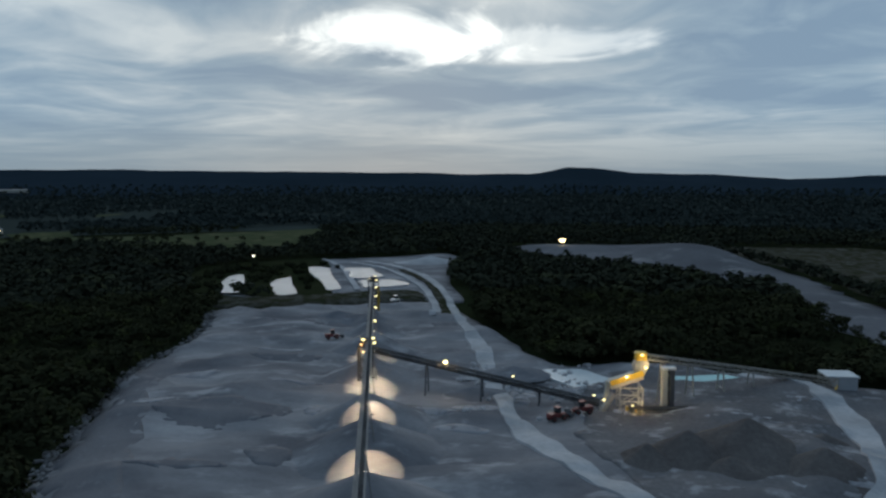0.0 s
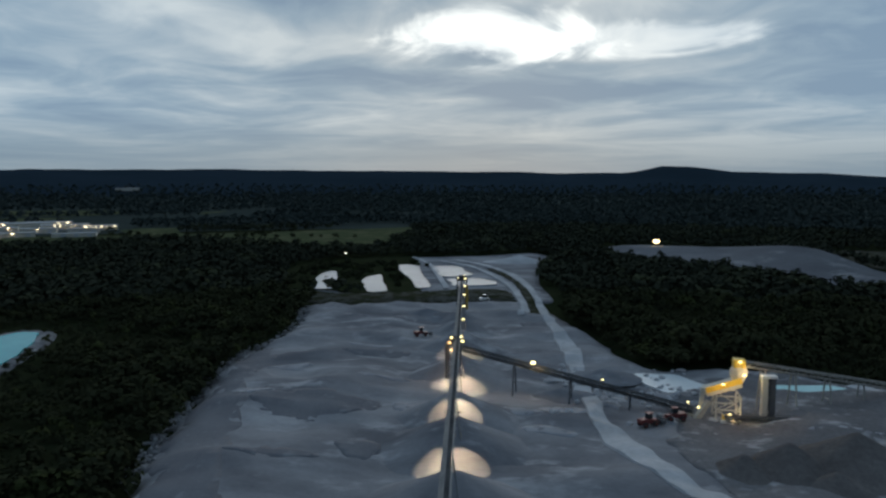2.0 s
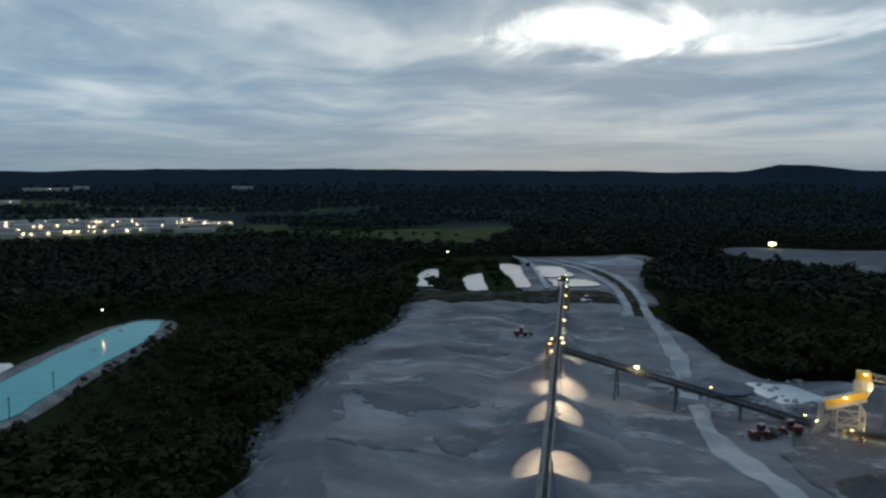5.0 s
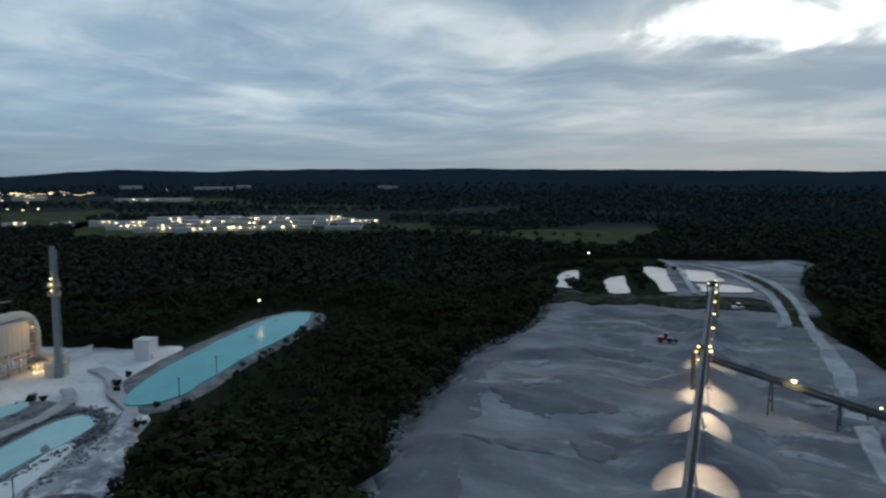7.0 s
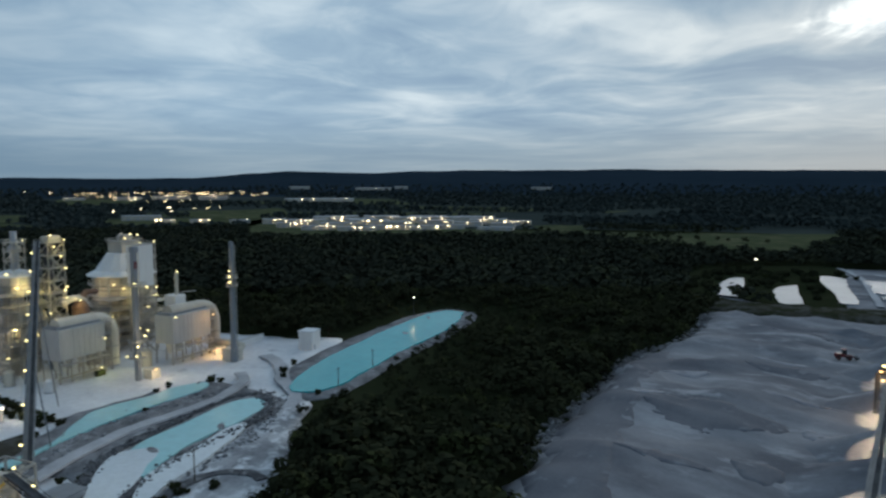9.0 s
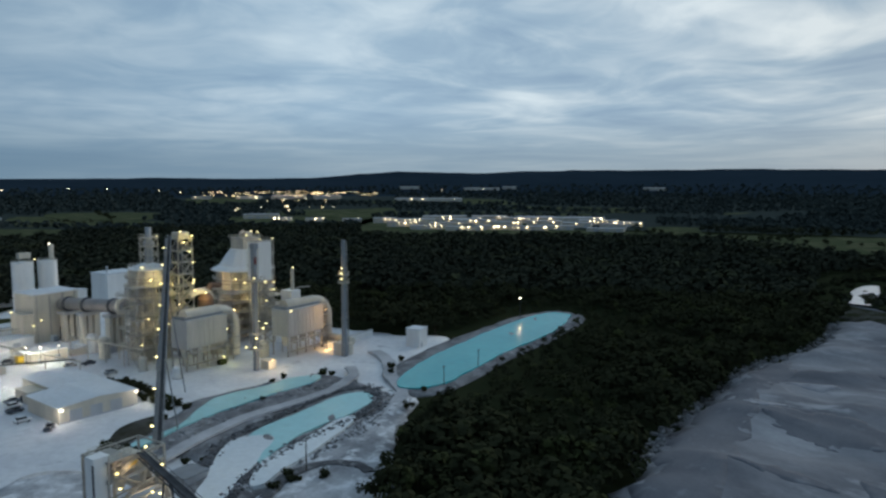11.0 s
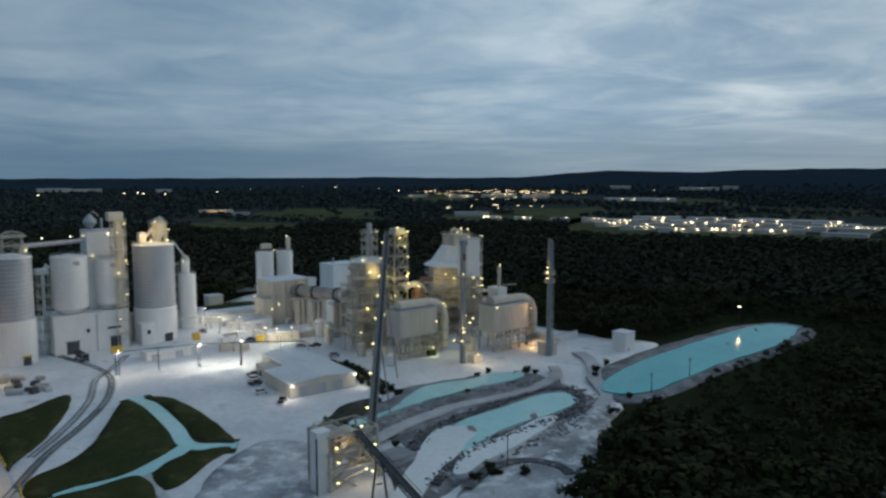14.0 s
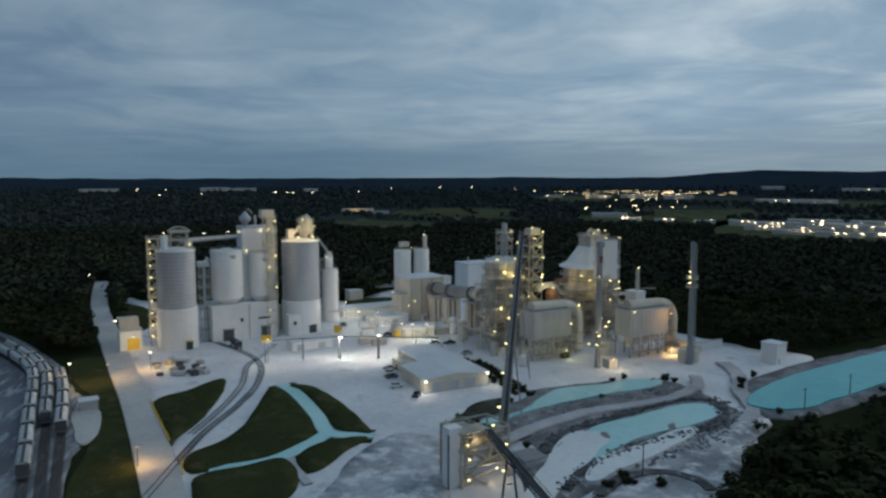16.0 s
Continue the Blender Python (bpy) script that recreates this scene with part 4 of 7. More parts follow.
part("filter_hood", lathe([(1.9, 32.5), (1.2, 34), (0.3, 34.2)], 18, x=0.6, y=-0.8), M_CREAM, s)
add_lamp(s, 2.6, -2.6, 31.5)
ring_rail(s, 3.7, 25.2)
lattice(s, 3.0, 3.0, 0, 30, 6, M_STEEL, 0.22, -1, -5.4)

# -- gallery between the silo tops
g = thing("gallery", -317.5, -10.0, 0.2, RZ, "slender conveyor gallery between the silo tops", "gallery")
part("deck", beam((4.0, -14.2, 43.2), (-6.0, 16, 43.6), 1.8, 0.4), M_GREY, g)
for k in (-0.9, 0.9):
    part("side_truss", beam((4.0 + k, -14.2, 44.6), (-6.0 + k, 16, 45), 0.2, 0.2), M_STEEL, g)
part("cover", beam((4.0, -14.2, 44.1), (-6.0, 16, 44.5), 1.2, 0.8), M_WHITE, g)
for q in (0.35, 0.72):
    part("lamp_post", beam((4 - 10 * q, -14.2 + 30 * q, 44.5), (4 - 10 * q, -14.2 + 30 * q, 46), 0.12), M_STEEL, g)
    add_lamp(g, 4 - 10 * q, -14.2 + 30 * q, 46.2, G_WHITE, 0.4)
add_lamp(g, -5, 12.5, 46.0)
o = thing("pipe_rack", -318.5, -14.0, 0.2, RZ, "pale steel pipe rack between the silos", "pipe rack")
lattice(o, 4.0, 4.0, 0, 32, 7, M_CREAM, 0.25)
part("riser", pipe([(0, 0, 0), (0, 0, 33), (0, 1.5, 35.5), (0, 2.5, 34)], 0.7, 10), M_WHITE, o)
part("bin", box(0.5, -0.5, 32, 3.5, 4.5, 2.2, bevel=0.2), M_WHITE, o)

# -- pair of small silos and the kiln hood building
for x, y, r, lab in ((-366, 84, 4.5, "white round silo beside its twin"), (-366.5, 94.4, 4.1, "white round silo with a mast on top")):
    o = thing("silo", x, y, 0.2, RZ, lab, "silo", "fuel silos")
    part("shell", lathe([(r, 0), (r, 31), (r - 0.1, 31.3)], 36), M_WHITE, o)
    silo_roof(o, r, 31.3, M_WHITE)
    ring_rail(o, r - 0.2, 31.5)
    if r < 4.3:
        part("mast", cyl(1.2, 1.5, 31.5, 39, 1.1, 1.1, 12), M_CREAM, o)
        add_lamp(o, 1.5, 0.5, 39.6, G_WHITE, 0.5)
    else:
        part("dust_filter", box(1, 0.3, 33.4, 2.4, 5.4, 2.6, bevel=0.2), M_CREAM, o)
        for k in (-1.8, 2.2):
            part("filter_leg", beam((1, k, 31.5), (1, k, 33.6), 0.3), M_STEEL, o)
        add_lamp(o, 2, 4.5, 32.6)
b = thing("kiln_hood_building", -341.5, 87.0, 0.2, RZ, "tall dusty cream building at the kiln's firing end", "building")
part("wall", box(0, 0, 0, 15, 19.5, 20.6, bevel=0.12), M_CREAM, b)
part("roof", box(0, 0, 20.6, 15.8, 20.3, 0.6), M_ROOF, b)
part("annex", box(2, -11.5, 0, 10, 5, 13, bevel=0.1), M_CREAM, b)
for k in range(4):
    part("column", box(7.6, -8.5 + k * 5.6, 0, 0.4, 0.6, 20.6), M_STEEL, b)
part("doorway", box(7.55, 3.4, 0, 0.5, 5, 6.0), M_DARK, b)
part("side_shed", box(9, 12.0, 0, 12, 6, 13, bevel=0.1), M_CREAM, b)
for q in ((8.4, -10.5, 8), (8.4, 8.3, 12.8), (8.4, 9.8, 11.6), (8.2, -7, 10)):
    add_lamp(b, *q)
lamp(-330, 98.5, 12, 700, AMBER)

k_ = thing("rotary_kiln", -309, 97.5, 0.2, RZ, "long inclined steel rotary kiln on concrete piers", "kiln")
p0, p1 = Vector((-28, 0.2, 15.6)), Vector((24, -1.6, 19.4))
part("shell", pipe([p0.lerp(p1, t / 8) for t in range(9)], 2.7, 24), M_KILN, k_)
for t_ in (0.14, 0.42, 0.80):
    c = p0.lerp(p1, t_)
    d = (p1 - p0).normalized()
    part("riding_ring", pipe([c - d * 0.7, c + d * 0.7], 3.15, 24), M_DARK, k_)
c = p0.lerp(p1, 0.93)
part("end_seal", pipe([c - d * 1.2, c + d * 1.2], 3.4, 24), M_CREAM, k_)
for t_ in (0.14, 0.42, 0.80):
    c = p0.lerp(p1, t_)
    part("pier_cap", box(c.x, c.y, c.z - 4.2, 5, 8, 1.2), M_CONC, k_)
    for q in (-2.6, 0, 2.6):
        part("pier", box(c.x, c.y + q, 0, 3, 1.5, c.z - 4.2), M_CREAM, k_)
part("walkway", beam(p0 + Vector((0, 3.8, -2.4)), p1 + Vector((0, 3.8, -2.4)), 1.2, 0.15), M_STEEL, k_)
for t_ in (0.25, 0.55, 0.72):
    add_lamp(k_, *(p0.lerp(p1, t_) + Vector((3.2, 3.6, 0.8))), G_WHITE, 0.5)
b = thing("substation_building", -409, 139, 0.2, RZ, "pale grey clad building behind the kiln", "building")
part("wall", box(0, 0, 0, 15, 19, 18, bevel=0.1), M_WHITE, b)
part("roof", box(0, 0, 18, 15.5, 19.5, 0.5), M_ROOF, b)
part("vent_pipe", cyl(2, -6, 18.5, 22, 0.5), M_GREY, b)


# -- the two preheater towers
def preheater(x, y, lab, z_deck, z_top, r, cone_top, lamps):
    t = thing("preheater_tower", x, y, 0.2, RZ, lab, "preheater", "preheaters")
    for k in range(8):
        a = 2 * math.pi * (k + 0.5) / 8
        part("column", beam((r * 0.95 * math.cos(a), r * 0.95 * math.sin(a), 0), (r * 0.95 * math.cos(a), r * 0.95 * math.sin(a), z_deck), 0.6), M_CREAM, t)
    for z in (z_deck * 0.33, z_deck * 0.66, z_deck):
        part("deck", lathe([(r * 1.12, z), (r * 1.12, z + 0.35)], 8), M_STEEL, t)
        ring_rail(t, r * 1.1, z + 0.35, M_CREAM)
    part("hopper", lathe([(1.6, z_deck * 0.35), (1.8, z_deck * 0.5), (r * 0.8, z_deck * 0.97)], 8), M_CREAM, t)
    part("drum", lathe([(r, z_deck + 0.35), (r, z_top)], 16), M_CREAM, t, "cream steel preheater drum")
    for k in range(16):
        a = 2 * math.pi * k / 16
        part("drum_rib", box(r * math.cos(a), r * math.sin(a), z_deck + 0.4, 0.35, 0.35, z_top - z_deck - 0.5, rz=math.degrees(a)), M_STEEL, t)
    part("drum_band", lathe([(r + 0.25, (z_deck + z_top) / 2), (r + 0.25, (z_deck + z_top) / 2 + 0.5)], 16), M_STEEL, t)
    for z in (z_deck + (z_top - z_deck) * 0.3, z_deck + (z_top - z_deck) * 0.68):
        part("service_deck", lathe([(r, z), (r * 1.16, z), (r * 1.16, z + 0.18), (r, z + 0.18)], 24), M_STEEL, t)
        ring_rail(t, r * 1.15, z + 0.18, M_CREAM)
    for k in range(10):
        a = -1.5 + 0.33 * k
        part("riser_pipe", beam((r * 1.06 * math.cos(a), r * 1.06 * math.sin(a), z_deck * (0.2 + 0.07 * (k % 4))), (r * 1.06 * math.cos(a), r * 1.06 * math.sin(a), z_top - 1 - (k * 7 % 5)), 0.28 + 0.1 * (k % 3)), (M_CREAM, M_GREY, M_STEEL)[k % 3], t)
    for k, a in enumerate((-1.0, -0.3, 0.5, 1.1, 0.0)):
        add_lamp(t, (r * 1.2) * math.cos(a), (r * 1.2) * math.sin(a), z_deck * (0.28 + 0.16 * k), G_WARM, 0.42)
    if cone_top:
        part("cone_roof", lathe([(r * 1.2, z_top), (r * 1.18, z_top + 0.5), (r * 0.9, z_top + 2.0), (r * 0.52, cone_top - 0.8), (r * 0.48, cone_top)], 16), M_WHITE, t, "flared pale conical roof")
    else:
        part("roof", lathe([(r * 1.05, z_top), (r * 1.0, z_top + 0.7), (2, z_top + 2.2), (0.5, z_top + 2.3)], 16), M_WHITE, t)
        ring_rail(t, r * 0.98, z_top + 0.7, M_CREAM)
    part("lower_house", box(0, -2, 0, r * 1.1, r * 1.2, z_deck * 0.5, bevel=0.1), M_CREAM, t)
    lattice(t, r * 2.35, r * 2.1, 0, z_deck - 0.4, 4, M_CREAM, 0.35)
    lattice(t, r * 0.9, r * 0.8, 0, z_deck + 4, 5, M_STEEL, 0.28, r * 0.9, -r * 1.25)
    part("dust_pipe", pipe([(r * 0.7, r * 0.9, 2), (r * 0.7, r * 0.9, z_deck * 0.7), (r * 0.4, r * 0.95, z_deck + 3)], 0.7, 10), M_CREAM, t)
    part("gas_pipe", pipe([(r * 1.0, -r * 0.5, z_deck * 0.3), (r * 1.15, -r * 0.2, z_deck * 0.6), (r * 0.9, r * 0.3, z_deck * 0.95)], 0.9, 10), M_STEEL, t)
    for k, (a, z) in enumerate(lamps):
        add_lamp(t, (r + 0.9) * math.cos(a), (r + 0.9) * math.sin(a), z, G_WARM, 0.5)
    return t


t = preheater(-275, 105.9, "round cream preheater tower with lit decks", 25.5, 35.2, 7.4, 0, [(-0.55, 31.6), (0.35, 31.6), (0.95, 28.6), (-0.9, 36.6), (0.2, 14)])
lattice(t, 4.5, 4.5, 37, 47, 3, M_CREAM, 0.3, 0, 0.5)
part("exhaust_pipe", lathe([(1.5, 36), (1.5, 44), (2.1, 44.3), (2.1, 45.2), (1.1, 46.5), (1.1, 51)], 16, y=0.5), M_GREY, t)
part("green_hatch", box(7.4, 0.4, 26.5, 0.6, 4.2, 2.4), M_LAWN, t)
add_lamp(t, 1.0, 3.4, 47.6)
lamp(-265.2, 104.2, 32.2, 650, (1.0, 0.80, 0.34))
lamp(-265.4, 111.1, 30.8, 650, (1.0, 0.84, 0.34))
t2 = preheater(-291.6, 154.4, "round preheater tower under a flared pale cone", 17.5, 29.4, 11.6, 38.5, [(-1.0, 26.4), (-0.7, 24.6), (0.1, 24.2), (0.5, 20.0), (-0.4, 12)])
part("top_house", box(0, 1.8, 38.5, 8, 10, 4.6, bevel=0.1), M_CREAM, t2)
part("top_deck", box(0, 1.8, 43.1, 9, 11.4, 0.3), M_STEEL, t2)
rail(t2, 11.4, 9, 43.4, M_CREAM, 0, 1.8)
part("drive_housing", box(-0.5, 3.4, 43.4, 3, 4, 2.4, bevel=0.3), M_CREAM, t2)
part("head_duct", pipe([(1.5, -3.0, 43.4), (1.5, -2.6, 45.6), (1.2, -0.6, 46.4), (0.8, 1.2, 45.2)], 0.6, 10), M_STEEL, t2)
for q in ((4.9, -2.2, 44.8), (4.9, 0.6, 46.4), (4.9, 5.5, 42.2), (2.0, 7.2, 45.6)):
    add_lamp(t2, *q)
lamp(-283.0, 139.5, 25.0, 650, WARM)
lamp(-276.6, 151.5, 24.2, 650, (1.0, 0.80, 0.36))
lamp(-284.0, 154.0, 47.5, 450, WARM)

for q in ((-263.5, 100.7, 18.0), (-264.0, 112.7, 22.0), (-279.5, 143.0, 14.0), (-276.5, 150.0, 21.0), (-262.0, 117.5, 30.0), (-236.0, 118.0, 16.0)):
    o = thing("floodlight", *q, RZ, "small floodlight among the kiln steelwork", "lamp", "plant floodlights")
    part("bracket", beam((-3.2, 0, 0), (-0.2, 0, 0), 0.15), M_STEEL, o)
    add_lamp(o, 0, 0, 0)
    lamp(q[0] + 0.6, q[1], q[2] - 0.4, 280, (1.0, 0.80, 0.36), 0.3)

o = thing("cooling_cyclone", -268.5, 125.5, 0.2, RZ, "rust brown cyclone in a cream steel frame", "cyclone")
part("body", lathe([(0.8, 9), (3.0, 15), (3.0, 22), (2.2, 23.5), (1.2, 24.5)], 20), M_RUST, o)
lattice(o, 8, 7.5, 0, 16, 3, M_CREAM, 0.32)
part("inlet_duct", pipe([(0, -8, 24), (0, -3, 25.5), (0, 1, 24.5), (0, 3, 22)], 1.2, 12), M_CREAM, o)
part("outlet_duct", pipe([(0, 0, 24), (-0.5, 3, 27), (-1, 8, 26.5)], 1.1, 12), M_RUST, o)
part("low_tank", cyl(4.5, 1.0, 0, 9.5, 2.6, 2.6, 20), M_CREAM, o)
add_lamp(o, 3.9, -3, 25)
add_lamp(o, 4.2, 2.5, 17)
lamp(-263.5, 122.5, 24.5, 500, (1.0, 0.78, 0.34))
g = thing("gallery", -274, 120.5, 24.0, RZ, "cream walkway gallery between the preheater towers", "gallery")
part("deck", box(3.5, 0, 0, 2.2, 19, 0.3), M_STEEL, g)
rail(g, 19, 2.2, 0.3, M_CREAM, 3.5, 0)
part("pipe_run", pipe([(2.2, -10, 1.5), (2.2, 10, 1.5)], 0.5, 8), M_CREAM, g)

# -- steel towers beside them
t = thing("elevator_tower", -269.9, 116.3, 0.2, RZ, "tall braced steel elevator tower with yellow-lit head", "steel tower")
lattice(t, 6.5, 6, 0, 46.5, 10, M_STEEL, 0.4)
part("casing", box(-0.5, -0.6, 0, 1.8, 2.2, 49, bevel=0.1), M_DARK, t)
part("head_house", box(0, 0.5, 46.6, 4, 5, 2.4, bevel=0.2), M_CREAM, t)
stairs(t, 4.5, 0, 46, 10, 3.2, 0)
for q in ((3.6, -2.4, 49.5), (3.6, 3.0, 47.6), (3.6, -1, 45.2), (3.6, 3.3, 37), (3.6, 3.3, 30), (3.6, 3.4, 26), (3.6, 1.5, 41.5)):
    add_lamp(t, *q)
lamp(-264.4, 119.2, 46.5, 700, (1.0, 0.78, 0.25))
t = thing("conveyor_tower", -268.5, 150.4, 0.2, RZ, "braced steel tower with a white clad upper enclosure", "steel tower")
lattice(t, 8.2, 6, 0, 43.5, 8, M_STEEL, 0.4)
part("enclosure", box(0.3, -1.0, 27, 6.6, 7.2, 16.4, bevel=0.12), M_WHITE, t, "white sheet-metal enclosure")
stairs(t, 4.5, 0, 27, 6, 3.2, 0)
for q in ((3.6, 3.4, 44.6), (3.6, 3.6, 26), (3.6, 3.6, 23), (3.6, 3.9, 15)):
    add_lamp(t, *q)
t = thing("bucket_elevator", -230.5, 126.2, 0.2, RZ, "dark slender bucket elevator with lit landings", "elevator")
part("casing", box(0, 0, 0, 1.6, 1.6, 44.5, bevel=0.15), M_STACK, t)
part("head", box(0, 0.2, 44.5, 2.2, 2.6, 2.2, bevel=0.4), M_STACK, t)
part("red_panel", box(0.86, 0, 39.0, 0.16, 1.3, 2.6), M_RED, t, "rust red panel")
for z in (8, 13.5, 33):
    part("landing", box(0.5, 0, z, 4.2, 5, 0.25), M_STEEL, t)
    rail(t, 5, 4.2, z + 0.25, M_STEEL, 0.5, 0)
for q in ((1.8, -1.8, 34.2), (2.6, 1.2, 15.8), (2.6, -2.0, 12.6), (2.6, 2.6, 17.4), (2.4, -2.6, 9.4)):
    add_lamp(t, *q, G_WARM, 0.45)
part("boot_house", box(1.5, 4.6, 0, 4, 4, 3.4, bevel=0.15), M_CREAM, t)
add_lamp(t, 4.2, 4.0, 3.6, G_AMBER, 0.45)
lamp(-224.5, 131.0, 4.6, 700, WARM)
lamp(-226.5, 124.5, 14.5, 400, WARM)
o = thing("transfer_building", -262, 160.5, 0.2, RZ, "pale grey transfer building with a small stack", "building")
part("wall", box(0, 0, 0, 6, 5.6, 22.5, bevel=0.1), M_WHITE, o)
part("vent_pipe", cyl(1, 0, 22.5, 31.5, 0.75, 0.75, 14), M_CREAM, o)
part("arm", beam((0, 3, 23), (0, 12, 22.5), 0.4), M_STEEL, o)
add_lamp(o, 1.6, 0, 32.2)


# -- bag filters with their arched ducts
def bag_filter(x, y, w, lab, duct_r, drop):
    f = thing("bag_filter", x, y, 0.2, RZ, lab, "bag filter", "bag filters")
    part("casing", box(0, 0, 8, 9, w, 10.6, bevel=0.15), M_BAG, f)
    for k in range(int(w / 2.2)):
        part("casing_rib", box(4.5, -w / 2 + 1.1 + k * 2.2, 8, 0.14, 0.2, 10.4), M_BAG, f)
    part("top_plenum", box(-0.5, 0, 18.6, 7, w - 1, 0.9, bevel=0.15), M_STACK, f)
    n = 4
    for k in range(n):
        yy = -w / 2 + w * (k + 0.5) / n
        part("hopper", lathe([(0.5, 3.6), (2.1, 8.0)], 4, y=yy), M_CREAM, f)
    for k in range(n + 1):
        for xx in (-4, 4):
            part("leg", beam((xx, -w / 2 + w * k / n, 0), (xx, -w / 2 + w * k / n, 8), 0.4), M_STEEL, f)
    part("walkway", box(5.4, 0, 6.6, 1.6, w, 0.2), M_STEEL, f)
    part("walkway_rail", beam((6.1, -w / 2, 7.8), (6.1, w / 2, 7.8), 0.1), M_STEEL, f)
    part("low_walkway", box(5.4, 0, 2.4, 1.6, w, 0.2), M_STEEL, f)
    part("end_panel", box(0, w / 2 + 0.2, 8, 8, 0.3, 9.5), M_DARK, f)
    arc = [(0, -w / 2 + 2, 19.6), (0, w / 2 - 1, 19.2)]
    for k in range(9):
        a = math.pi / 2 * k / 8
        arc.append((0, w / 2 + drop * math.sin(a), 19 - drop + drop * math.cos(a)))
    arc += [(0, w / 2 + drop, 8), (0, w / 2 + drop, 1)]
    part("arched_duct", pipe(arc, duct_r, 18), M_CREAM, f, "fat cream duct arching to the ground")
    for z in (3.5, 8):
        part("duct_flange", lathe([(duct_r + 0.25, z), (duct_r + 0.25, z + 0.4)], 18, y=w / 2 + drop), M_STEEL, f)
    lattice(f, 3.5, 5, 0, 18, 4, M_STEEL, 0.25, 1, w / 2 + 1.6)
    return f


f = bag_filter(-252, 115, 18.5, "dusty white bag filter with an arched duct", 2.5, 6.6)
part("green_pump", box(6.5, 4.5, 0.1, 2.0, 3.5, 2.0, bevel=0.3), M_LAWN, f)
add_lamp(f, 6.5, 5.4, 3.0, (G_WARM))
add_lamp(f, 6.6, 16.5, 4.2)
lamp(-243.6, 121.5, 3.6, 350, (0.95, 0.95, 0.35))
lamp(-241.0, 132.5, 4.2, 300, (1.0, 0.85, 0.35))
f = bag_filter(-245.1, 153.3, 20.0, "long white bag filter joined to the stack", 2.5, 6.6)
add_lamp(f, 5.6, 10.3, 16.0, G_AMBER, 0.45)
add_lamp(f, 6.6, 9.0, 1.6, G_AMBER, 0.45)
add_lamp(f, 5.6, -9.6, 18.5)
lamp(-237.0, 162.0, 2.6, 900, AMBER)
lamp(-238.5, 163.0, 15.8, 500, AMBER)
part("stack_duct", pipe([(0, 16.2, 3), (4, 16.2, 3.5), (18, 12, 4)], 1.6, 14), M_CREAM, f)

# -- the exhaust stack
s = thing("chimney", -225.6, 162.0, 0.2, RZ, "slender grey steel exhaust stack with a service platform", "chimney")
part("shaft", lathe([(1.5, 0), (1.45, 2), (1.1, 8), (0.95, 30), (0.84, 45.6), (0.84, 46)], 24), M_STACK, s)
for z in (8, 15, 22, 29, 38, 45):
    part("band", lathe([(1.34 - 0.009 * z, z), (1.34 - 0.009 * z, z + 0.3)], 24), M_STACK, s)
for z in (29, 32.2):
    part("platform", lathe([(2.2, z), (2.2, z + 0.25)], 16), M_STEEL, s)
    ring_rail(s, 2.1, z + 0.25)
part("cable_ladder", beam((1.2, 1.0, 1), (0.9, 0.8, 45), 0.3), M_STEEL, s)
part("breeching", box(-2, 1.5, 0, 6, 5, 5, bevel=0.2), M_CREAM, s)
for z in (31.0, 33.2, 35.2):
    add_lamp(s, 0.8, -2.3, z, G_WARM, 0.45)
lamp(-225.5, 157.5, 33.5, 250, AMBER)
b = thing("pump_house", -219.5, 194.5, 0.2, RZ + 4, "small plain white pump house by the lake", "building")
part("wall", box(0, 0, 0, 6.4, 6.6, 7.4, bevel=0.1), M_WHITE, b)
part("roof", box(0, 0, 7.4, 6.8, 7.0, 0.35), M_ROOF, b)
part("door", box(3.22, -1.5, 0, 0.12, 1.1, 2.1), M_GREY, b)
w = thing("low_wall", -243, 177.5, 0.2, RZ, "long low white retaining wall behind the yard", "wall")
part("wall_face", box(0, 0, 0, 0.8, 30, 2.8), M_WHITE, w)
part("coping", box(0, 0, 2.8, 1.1, 30.4, 0.25), M_CONC, w)

# -- inclined conveyor from the screening tower to the elevator tower
A, B = Vector((-154.7, 60.3, 9.7)), Vector((-268, 111.5, 46.5))


